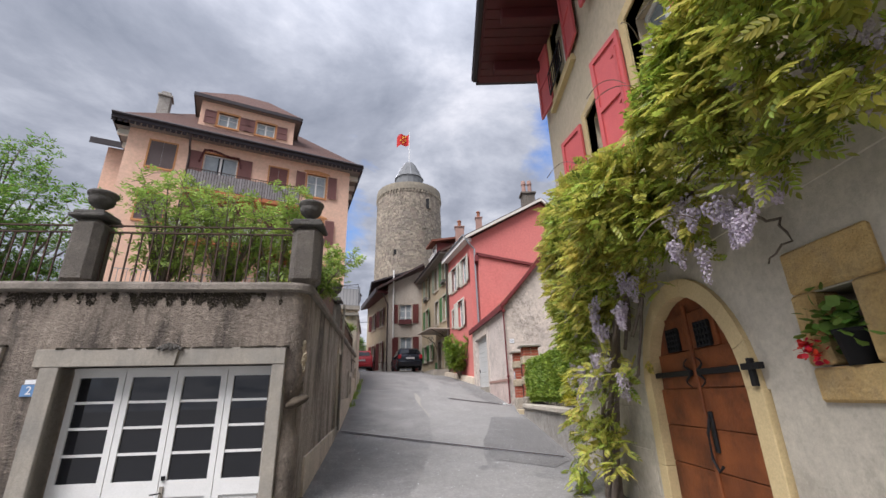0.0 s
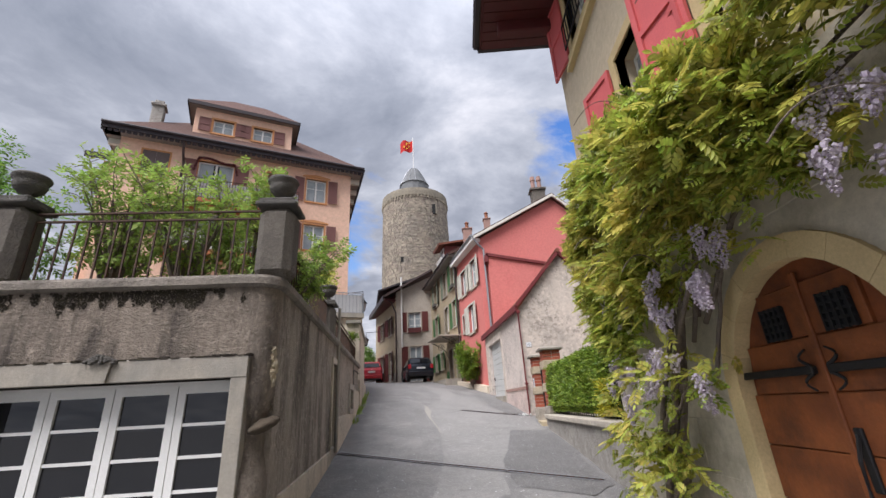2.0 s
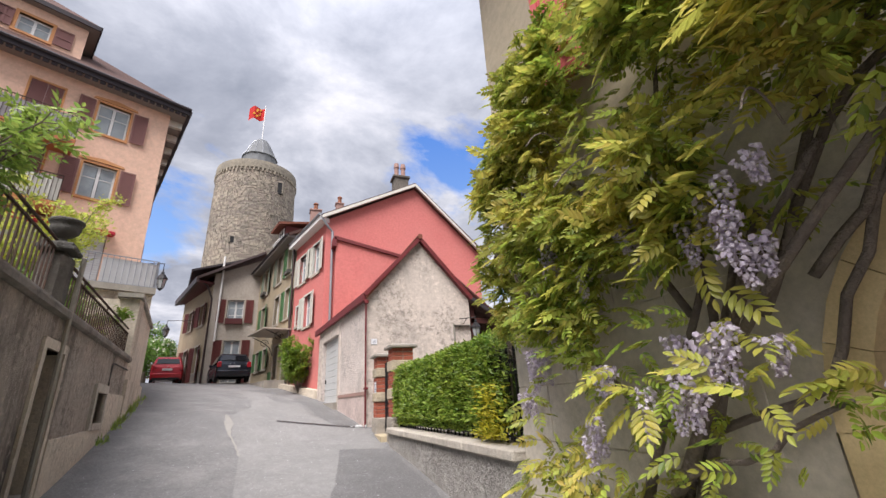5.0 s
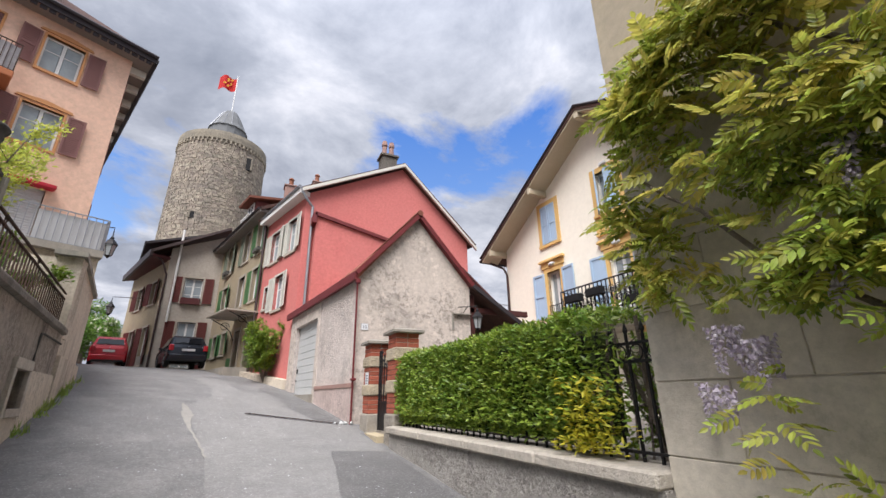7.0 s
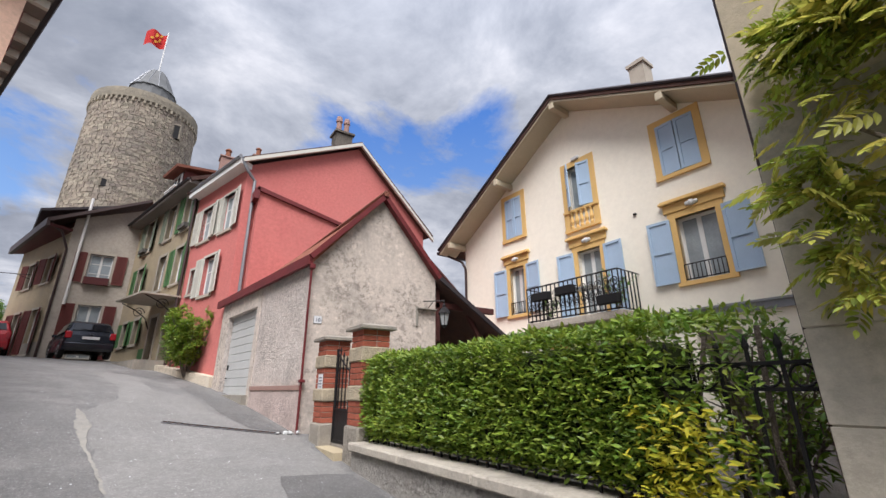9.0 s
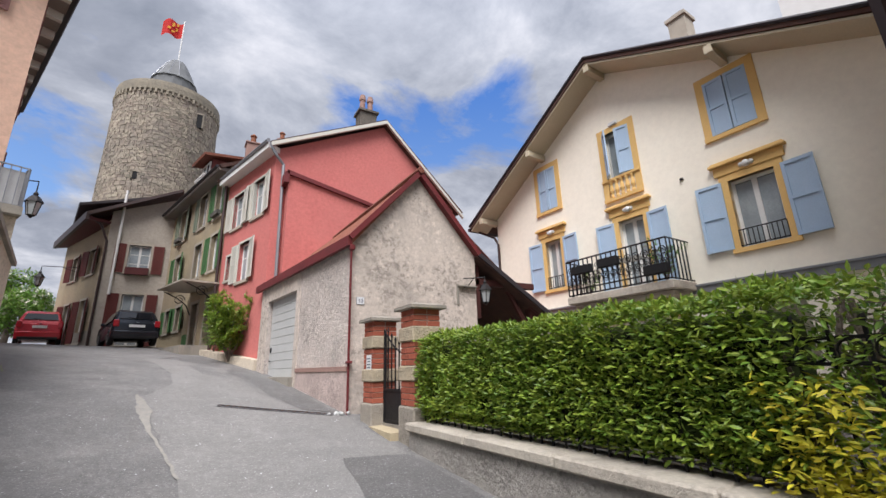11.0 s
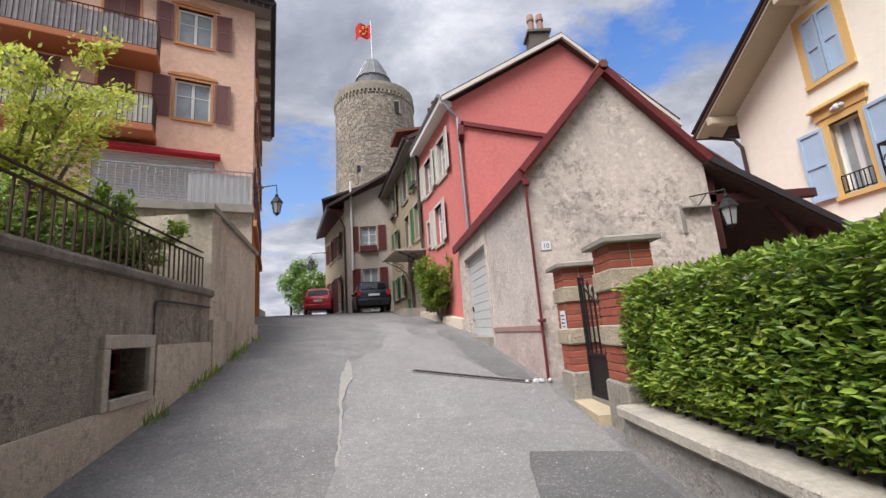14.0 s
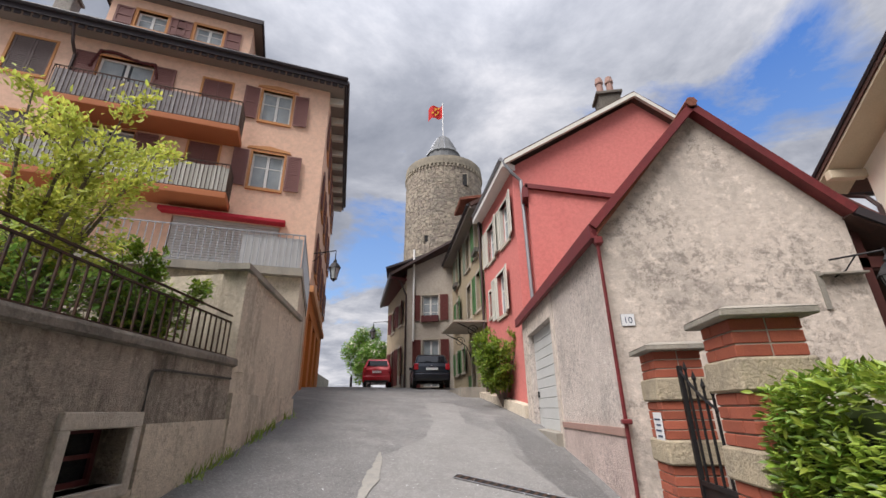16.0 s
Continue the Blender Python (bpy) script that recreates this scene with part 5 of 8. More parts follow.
    part("latch_plate", boxes((wu(cy) + 0.05, 0.025, 1.16, wu(cy) + 0.1, 0.046, 1.45), F=WF, bevel=0.006), "iron", d)
    # niche with flower pot, framed by irregular yellow blocks
    for q in ((wu(2.25), 2.09, wu(1.72), 2.33), (wu(2.26), 1.71, wu(2.105), 2.085), (wu(1.885), 1.705, wu(1.55), 2.085), (wu(2.25), 1.53, wu(1.45), 1.70)):
        part("niche_stone", boxes((q[0], -0.03, q[1], q[2], 0.12, q[3]), F=WF, bevel=0.014), "yellow_stone", h)
    part("niche_back", boxes((wu(2.16), 0.3, 1.70, wu(1.88), 0.34, 2.08), F=WF), "black", h)
    # windows and shutters
    for y0, y1, z0, z1, sh in ((4.72, 4.02, 3.9, 5.12, 1), (3.3, 2.55, 3.9, 5.3, 1), (5.75, 5.0, 6.35, 7.6, 2), (3.4, 2.65, 6.35, 7.6, 2)):
        wn_ = add_window(WF, h, wu(y0), wu(y1), z0, z1, depth=0.2, trim="pale_stone", sill="pale_stone", trim_w=0.12, label="white casement in a yellow stone surround")
        add_shutter(WF, wn_, wu(y0) - 0.13 - 0.52, wu(y0) - 0.13, z0 - 0.02, z1, "pink_shutter", swing=-14 if sh == 1 else -8, hinge="r", slats=False, label="pink-red painted shutter")
        add_shutter(WF, wn_, wu(y1) + 0.03, wu(y1) + 0.56, z0 - 0.02, z1, "pink_shutter", swing=3, hinge="l", slats=False, label="pink-red painted shutter")
        if sh == 2:
            add_rail(WF, wn_, wu(y0), wu(y1), z0, z0 + 0.42, -0.12, 0.09, "iron", 0.007)
    part("sill_band", boxes((wu(5.98), -0.08, 6.16, wu(4.75), 0.0, 6.22), (wu(5.95), -0.05, 6.22, wu(4.78), 0.0, 6.3), F=WF), "pale_stone", h)
    # deep eave in maroon boards
    e = part("eave", boxes((-0.35, -1.22, 7.62, 15.5, 0.02, 7.72), F=WF), "maroon", h, "deep eave lined with maroon boards")
    for k in range(48):
        part("soffit_board", boxes((-0.33 + 0.19 * k, -1.18, 7.585, -0.33 + 0.19 * k + 0.175, -0.02, 7.622), F=WF), "maroon", e)
    for k in range(9):
        part("bracket", boxes((0.1 + 1.15 * k, -0.95, 7.35, 0.26 + 1.15 * k, 0.0, 7.59), F=WF, bevel=0.02), "maroon", e)
    part("eave_gutter", tubes([loc(WF, -0.4, -1.27, 7.72), loc(WF, 15.5, -1.27, 7.72)], r=0.07), "fascia", e)
    part("verge", boxes((-0.42, -1.25, 7.6, -0.35, 0.1, 7.85), F=WF), "fascia", e)
    slab([(0.72, 6.95, 7.75), (0.72, -9.3, 7.75), (5.5, -9.3, 10.8), (5.5, 6.95, 10.8)], 0.12, "tile_roof", "roof", h)
    slab([(10.2, 6.95, 7.75), (10.2, -9.3, 7.75), (5.5, -9.3, 10.8), (5.5, 6.95, 10.8)], 0.12, "tile_roof", "roof", h)
    part("gable", prism([(2.0, 8.2), (9.0, 8.2), (5.5, 10.6)], 6.1, 6.45), "cream", h)
    part("corner_pipe", tubes([(2.35, 6.56, 7.6), (2.35, 6.56, 1.4)], r=0.05), "dark_pipe", h)


build_wisteria_house()

# ---- hedge wall, gate ----


def build_hedge_wall():
    F = front((1.92, 11.22), (1.92, 6.5))
    L = 4.72
    w = thing("garden_wall", (1.95, 9, 0.6), "low roughcast garden wall with pale stone cap", "wall", kind="structure")
    bm = wall_mesh(F, 0, L, 0.3, 1.29, 0.35)
    part("wall_body", bm, "rubble", w)
    u = 0.0
    rnd = random.Random(3)
    for ln in (1.28, 1.2, 1.15, 1.09):
        j = rnd.uniform(-0.008, 0.008)
        part("cap_stone", boxes((u + 0.004, -0.055 + j, 1.29, u + ln - 0.004, 0.36, 1.385), F=F, bevel=0.016), "wall_cap", w)
        u += ln
    part("curb", boxes((0, -0.07, 0.3, L, 0.0, 0.02), F=F), "rubble", w)


build_hedge_wall()


def build_gate_pillar(x, y, z0, zt, name="gate_pillar"):
    """Brick pillar with sandstone bands, granite foot and a moulded cap."""
    p = thing(name, (x, y, z0), "brick gate pillar with sandstone bands and cap", "pillar", "gate pillars")
    w = 0.40
    part("foot", boxes((x - 0.23, y - 0.23, z0, x + 0.23, y + 0.23, zt - 1.28), bevel=0.02), "pillar_foot", p)
    z = zt - 1.28
    bh = 0.078

    def bricks(z, rows):
        core = part("mortar_core", boxes((x - w / 2 + 0.012, y - w / 2 + 0.012, z, x + w / 2 - 0.012, y + w / 2 - 0.012, z + rows * bh)), "mortar", p)
        for r in range(rows):
            s = 0.13 if r % 2 else 0.26
            spans = [(-w / 2, -w / 2 + s), (-w / 2 + s, w / 2)]
            for a, b in spans:
                zz0, zz1 = z + r * bh + 0.005, z + (r + 1) * bh - 0.005
                part("brick", boxes((x - w / 2, y + a + 0.005, zz0, x + 0.0, y + b - 0.005, zz1), bevel=0.004), "brick", core)
                part("brick", boxes((x + 0.01, y + a + 0.005, zz0, x + w / 2, y + b - 0.005, zz1), bevel=0.004), "brick", core)
        return z + rows * bh

    z = bricks(z, 4)
    part("band", boxes((x - 0.225, y - 0.225, z, x + 0.225, y + 0.225, z + 0.19), bevel=0.014), "block", p)
    z = bricks(z + 0.19, 4)
    part("band", boxes((x - 0.225, y - 0.225, z, x + 0.225, y + 0.225, z + 0.19), bevel=0.014), "block", p)
    z = bricks(z + 0.19, 3)
    bm = boxes((x - 0.275, y - 0.275, z, x + 0.275, y + 0.275, z + 0.045), bevel=0.008)
    vs = box(bm, x - 0.275, y - 0.275, z + 0.045, x + 0.275, y + 0.275, z + 0.08)
    for v in vs:
        if v.co.z > z + 0.07:
            v.co.x, v.co.y = x + (v.co.x - x) * 0.62, y + (v.co.y - y) * 0.62
    part("cap", bm, "concrete", p)


build_gate_pillar(2.20, 11.43, 0.95, 2.83)
build_gate_pillar(2.16, 12.76, 1.1, 2.80)


def build_gate():
    F = front((2.14, 12.53), (2.18, 11.66))
    g = thing("iron_gate", (2.16, 12.1, 1.2), "dark iron garden gate with spear tips", "gate")
    L = 0.87
    part("lower_panel", boxes((0.03, 0, 1.28, L - 0.03, 0.012, 1.72), F=F), "iron", g)
    part("gate_frame", boxes((0.0, -0.015, 1.26, 0.035, 0.02, 2.62), (L - 0.035, -0.015, 1.26, L, 0.02, 2.2), (0.03, -0.012, 1.26, L, 0.018, 1.3), (0.03, -0.012, 1.7, L, 0.018, 1.735), F=F), "iron", g)
    part("top_curve", tubes([loc(F, 0.02 + (L - 0.04) * t, 0, 2.2 + 0.38 * (1 - t) ** 2) for t in [i / 10 for i in range(11)]], r=0.012), "iron", g)
    for k in range(6):
        u = 0.13 + k * 0.122
        t = u / L
        zt = 2.28 + 0.38 * (1 - t) ** 2
        b = part("spear_bar", boxes((u - 0.008, -0.008, 1.72, u + 0.008, 0.008, zt), F=F), "iron", g)
        part("spear_tip", lathe([(0.008, 0), (0.02, 0.03), (0.008, 0.07), (0.002, 0.09)], loc(F, u, 0, zt), 6), "iron", b)
    solid("gate_step", plan_prism([(1.86, 11.66), (2.36, 11.66), (2.36, 12.53), (1.9, 12.53)], 0.9, 1.215), "sand_step", "yellow sandstone step before the gate", "step", "structure")
    s = thing("notice", (1.93, 12.7, 2.05), "small white notice on the gate pillar", "sign")
    part("plate", boxes((1.945, 12.60, 1.98, 1.952, 12.80, 2.24)), "plaque", s)
    for k in range(4):
        part("text_bar", boxes((1.942, 12.63, 2.04 + 0.045 * k, 1.9445, 12.63 + (0.14 if k % 2 else 0.11), 2.055 + 0.045 * k)), "ink", s)


build_gate()


# ---- garage with gable ----
GA, GB = (1.15, 18.98), (1.885, 13.48)
GF = front(GA, GB)
GLEN = (Vector(GB) - Vector(GA)).length


def gu(y):
    return (GA[1] - y) / (GA[1] - GB[1]) * GLEN


def build_garage():
    h = thing("garage_building", (3, 14, 1.5), "weathered rendered garage with red metal roof edges", "garage")
    d0, d1 = gu(18.38), gu(16.22)
    part("street_wall", wall_mesh(GF, 0, GLEN, 0.6, 4.36, 0.3, [(d0, 0.6, d1, 3.84)]), "roughcast", h)
    part("lintel", boxes((0.0, -0.02, 3.84, d1 + 0.2, 0.0, 4.3), (d1, -0.02, 0.8, d1 + 0.2, 0.0, 3.84), (0, -0.02, 0.8, d0, 0.0, 3.84), F=GF), "gable_render", h, "smooth concrete door surround")
    part("pink_plinth", boxes((d1 + 0.25, -0.03, 0.6, GLEN, 0.0, 2.0), F=GF, bevel=0.01), "pink_base", h, "pinkish roughcast plinth")
    part("plinth_band", boxes((d1 + 0.25, -0.045, 2.0, GLEN, 0.0, 2.08), F=GF), "plinth_red", h)
    EF = front((1.885, 13.48), (4.62, 13.48))
    gw = 2.735
    part("gable_wall", wall_mesh(EF, 0, gw, 0.6, 6.05, 0.3, (), [(1.38, 6.0, -(6.0 - 4.35), 1.38), (1.38, 6.0, (6.0 - 4.4) / 0.975, 1.38)]), "gable_render", h)
    part("back_wall", plan_prism([(4.32, 13.8), (4.62, 13.8), (4.3, 19.1), (4.0, 19.1)], 0.6, 4.4), "gable_render", h)
    # sectional door
    dr = part("garage_door", boxes((d0 - 0.01, 0.12, 1.88, d1 + 0.01, 0.15, 3.86), F=GF), "garage_door", h, "pale grey sectional garage door")
    for k in range(10):
        part("door_slat", boxes((d0 + 0.03, 0.105, 1.9 + 0.194 * k, d1 - 0.03, 0.125, 2.085 + 0.194 * k), F=GF, bevel=0.006), "garage_door", dr)
    part("door_lock", boxes((d0 + 0.16, 0.07, 2.5, d0 + 0.2, 0.105, 2.62), (d0 + 0.12, 0.06, 2.28, d0 + 0.26, 0.08, 2.3), F=GF), "iron", dr)
    part("threshold", boxes((d0 - 0.1, -0.12, 1.5, d1 + 0.1, 0.15, 1.9), F=GF), "concrete", h)
    # roof: ridge runs back to the rose house
    back = 19.25
    off = -0.75 * (back - 13.48) / 5.5
    y0 = 13.36
    slab([(1.80, y0, 4.28), (1.80 + off, back, 4.28), (3.26 + off * 0.3, back, 5.99), (3.26, y0, 5.99)], 0.06, "tile_red", "roof", h, "red tiled roof")
    slab([(4.66, y0, 4.36), (4.4, back, 4.36), (3.26 + off * 0.3, back, 5.99), (3.26, y0, 5.99)], 0.06, "tile_red", "roof", h)
    slab([(6.72, y0, 3.06), (6.4, back, 3.06), (4.4, back, 4.37), (4.66, y0, 4.37)], 0.1, "tile_roof", "shed_roof", h, "brown tiled roof running down over an open shed")
    slab([(6.9, 14.2, 3.1), (8.3, 14.2, 3.1), (8.3, 16.5, 3.75), (6.9, 16.5, 3.75)], 0.08, "tile_red", "porch_roof", h, "small red tiled porch roof")
    # red metal edges: eave band, verge boards
    part("eave_band", plan_prism([(1.76, y0), (1.84, y0), (1.84 + off, back), (1.76 + off, back)], 4.2, 4.39), "red_flash", h, "dark red metal eave band")
    for a, b, mt in (((1.76, 4.38), (3.26, 6.03), "red_flash"), ((3.26, 6.03), (4.7, 4.37), "red_flash"), ((4.7, 4.86), (6.75, 3.07), "fascia")):
        n = Vector((b[1] - a[1], -(b[0] - a[0]))).normalized()
        n = n if n.y < 0 else -n
        t = 0.10
        if mt == "fascia":
            a = (4.7, 4.37)
        part("verge", prism([a, b, (b[0] + n.x * t, b[1] + n.y * t), (a[0] + n.x * t, a[1] + n.y * t)], y0 - 0.035, y0 + 0.1), mt, h)
    part("ridge_cap", tubes([(3.26, y0 - 0.06, 6.0), (3.26 + off * 0.3, back, 6.0)], r=0.075), "tile_red", h, "weathered ridge tile")
    # red gutter pipe at the corner
    gp = part("rain_pipe", tubes([(1.80, 13.36, 4.3), (1.84, 13.40, 4.15), (1.86, 13.42, 1.25)], r=0.023), "red_flash", h, "dark red rain pipe")
    part("pipe_head", boxes((1.80, 13.35, 4.12, 1.90, 13.45, 4.22), bevel=0.015), "red_flash", gp)
    part("pipe_collar", boxes((1.81, 13.36, 2.12, 1.91, 13.46, 2.17), bevel=0.01), "red_flash", gp)
    # number plate reading 10
    s = thing("house_number", (2.06, 13.46, 3.2), "small white house number plate reading ten", "sign")
    part("plate", boxes((1.99, 13.465, 3.15, 2.13, 13.476, 3.28)), "plaque", s)
    part("rim", boxes((1.985, 13.467, 3.145, 2.135, 13.478, 3.285), bevel=0.004), "zinc", s)
    cu = bpy.data.curves.new("digits", "FONT")
    cu.body, cu.size, cu.extrude = "10", 0.1, 0.001
    ob = new("digits", cu)
    ob.parent = s
    ob.matrix_parent_inverse = Matrix.Translation(-Vector(s.location))
    ob.matrix_basis = pose(2.01, 13.463, 3.178, 90)
    cu.materials.append(M["ink"])
    part("ledge", boxes((4.15, 13.38, 3.62, 4.6, 13.48, 3.64), (4.13, 13.46, 3.25, 4.18, 13.48, 3.68)), "concrete", h)
    # open shed under the low roof
    sh = part("shed_beam", boxes((4.65, 13.6, 3.72, 6.4, 13.72, 3.86), bevel=0.01), "timber", h, "maroon timber beam of the open shed")
    for a in ((6.2, 13.6, 1.2, 6.36, 13.76, 3.3), (4.7, 13.6, 3.0, 4.82, 13.72, 4.3), (6.2, 17.5, 1.2, 6.36, 17.66, 3.3)):
        part("shed_post", boxes(a, bevel=0.01), "timber", sh)
    part("brace", tubes([(6.25, 13.68, 2.7), (5.6, 13.68, 3.75)], r=0.06), "timber", sh)
    for k in range(7):
        y = 13.55 + k * 0.85
        part("rafter", tubes([(3.4, y, 5.68), (6.6, y, 2.98)], r=0.055, sides=6), "timber", sh)
    part("shed_back", boxes((4.6, 18.6, 1.0, 6.4, 18.8, 4.6)), "grimy_pale", h)


build_garage()

LX, LZ = 4.66, 3.28


def build_lantern(name, at, arm_from, label, scale=1.0):
    """A wall lantern: six-sided glass body, hood and finial, hung from a scrolled arm."""
    l = thing(name, at, label, "street lamp", "street lanterns")
    s = scale
    x, y, z = at
    body = lambda prof: lathe([(r * s, q * s) for r, q in prof], at, 6)
    part("lamp_glass", body([(0.09, 0.0), (0.155, 0.34)]), "lamp_glass", l)
    part("hood", body([(0.20, 0.34), (0.19, 0.37), (0.10, 0.50), (0.05, 0.54), (0.06, 0.58), (0.01, 0.66)]), "iron", l)
    part("base", body([(0.02, -0.08), (0.06, -0.03), (0.1, 0.0), (0.09, 0.01)]), "iron", l)
    for k in range(6):
        a = math.pi * k / 3
        bm = bmesh.new()
        tube(bm, [(x + 0.095 * s * math.cos(a), y + 0.095 * s * math.sin(a), z), (x + 0.162 * s * math.cos(a), y + 0.162 * s * math.sin(a), z + 0.34 * s)], 0.011 * s, 4)
        part("rib", bm, "iron", l)
    top = Vector((x, y, z + 0.64 * s))
    w = Vector(arm_from)
    bm = bmesh.new()
    tube(bm, [top, top + Vector((0, 0, 0.12 * s)), Vector((x, y, w.z)), w], 0.016 * s, 6)
    mid = (Vector((x, y, w.z)) + w) / 2
    d = (w - Vector((x, y, w.z))).normalized()
    tube(bm, [w - Vector((0, 0, 0.28 * s)), w - Vector((0, 0, 0.2 * s)) - d * 0.15 * s, mid], 0.012 * s, 6)
    part("arm", bm, "iron", l)


build_lantern("wall_lantern", (LX, 13.2, LZ), (LX - 0.36, 13.46, LZ + 0.52), "dark iron wall lantern under the shed eave", 0.72)
build_lantern("street_lantern", (-4.36, 20.2, 6.05), (-5.2, 20.35, 6.98), "black iron street lantern on a wall bracket", 1.0)
build_lantern("street_lantern", (-7.1, 33.2, 6.35), (-5.6, 33.0, 7.3), "black iron street lantern on a wall bracket", 1.1)

# ---- rose house ----
RF = front((1.2, 19.2), (8.0, 19.2))
RA, RB = (0.15, 22.7), (1.2, 19.2)
RS = front(RA, RB)
RLEN = (Vector(RB) - Vector(RA)).length


def ru(y):
    return (RA[1] - y) / (RA[1] - RB[1]) * RLEN


def build_rose_house():
    h = thing("rose_house", (1.2, 19.2, 2.2), "rose pink rendered house with white shutters", "house")
    ax, az, lz, rz, rx = 4.85, 10.7, 8.85, 7.9, 7.75
    part("gable_wall", wall_mesh(RF, 0, rx - 1.2, 1.6, az, 0.35, (), [(ax - 1.2, az, -(az - lz), ax - 1.2), (ax - 1.2, az, az - rz, rx - ax)]), "rose", h)
    wins = [(ru(22.1), ru(21.25), 6.85, 8.1), (ru(20.55), ru(19.75), 6.85, 8.15), (ru(22.2), ru(21.8), 5.05, 5.9), (ru(21.25), ru(20.45), 4.85, 6.15)]
    part("street_wall", wall_mesh(RS, 0, RLEN, 1.6, 8.85, 0.35, [(a, c, b, d) for a, b, c, d in wins]), "rose", h)
    part("rear_walls", plan_prism([(0.2, 22.7), (0.5, 22.4), (6.6, 22.4), (7.4, 19.6), (7.75, 19.6), (6.9, 22.7)], 1.6, 7.9), "rose", h)
    for i, (a, b, c, d) in enumerate(wins):
        wn_ = add_window(RS, h, a, b, c, d, trim="white_shutter", sill="stone_trim", trim_w=0.07)
        if i != 2:
            add_shutter(RS, wn_, a - 0.52, a - 0.06, c, d, "white_shutter", label="off-white wooden shutter")
            add_shutter(RS, wn_, b + 0.06, b + 0.52, c, d, "white_shutter", swing=10, label="off-white wooden shutter")
    # roof with white eaves
    o = 0.3
    e0, e1 = loc(RS, RLEN + 0.0, -0.35, 8.92), loc(RS, -0.25, -0.35, 8.92)
    slab([(1.0, 18.92, 8.98), (e1.x - 0.05, e1.y, 8.98), (4.2, 23.4, 10.87), (4.85, 18.92, 10.87)], 0.1, "tile_roof", "roof", h, "brown tiled roof with white verge")
    slab([(8.05, 18.92, 7.75), (7.2, 23.4, 7.75), (4.2, 23.4, 10.87), (4.85, 18.92, 10.87)], 0.1, "tile_roof", "roof", h)
    for p, q in (((1.0, 8.93), (4.85, 10.83)), ((4.85, 10.83), (8.05, 7.63))):
        part("verge_board", prism([p, q, (q[0], q[1] - 0.13), (p[0], p[1] - 0.13)], 18.9, 19.0), "white_shutter", h, "pale weathered verge board")
    part("eave_board", plan_prism([(0.92, 18.9), (1.3, 19.2), (0.25, 22.75), (-0.2, 22.75)], 8.72, 8.9), "white_paint", h)
    part("gutter", tubes([(0.9, 18.9, 8.95), (-0.2, 22.8, 8.95)], r=0.07), "zinc", h)
    part("rain_pipe", tubes([(0.95, 18.95, 8.9), (1.18, 19.0, 8.55), (1.42, 19.08, 8.3), (1.46, 19.1, 4.4)], r=0.05), "zinc", h, "zinc rain pipe")
    part("rain_pipe", tubes([(0.02, 22.65, 8.8), (0.08, 22.6, 2.6)], r=0.05), "dark_pipe", h)
    # lower projecting bay against the gable, with sloping red top
    part("bay", prism([(1.55, 1.6), (4.4, 1.6), (4.4, 7.2), (1.55, 7.85)], 18.72, 19.2), "rose", h)
    part("bay_flashing", prism([(1.48, 7.84), (4.45, 7.16), (4.45, 7.28), (1.48, 7.97)], 18.62, 19.22), "red_flash", h, "red metal flashing")
    part("bay_flashing", prism([(1.40, 7.55), (1.55, 7.55), (1.55, 7.95), (1.40, 7.85)], 18.62, 19.22), "red_flash", h)
    ch = part("chimney", boxes((4.1, 19.7, 10.0, 4.75, 20.25, 11.5), (4.03, 19.63, 11.5, 4.82, 20.32, 11.6), bevel=0.01), "post_render", h, "rendered chimney with clay pots")
    for x in (4.26, 4.57):
        part("chimney_pot", lathe([(0.11, 0), (0.1, 0.5), (0.13, 0.52), (0.13, 0.6), (0.12, 0.62), (0.1, 0.75)], (x, 19.97, 11.6), 12), "plinth_red", ch)


build_rose_house()

# ---- beige house ----
BA, BB = (-1.78, 29.5), (0.13, 22.72)
BF = front(BA, BB)
BLEN = (Vector(BB) - Vector(BA)).length


def bu(y):
    return (BA[1] - y) / (BA[1] - BB[1]) * BLEN


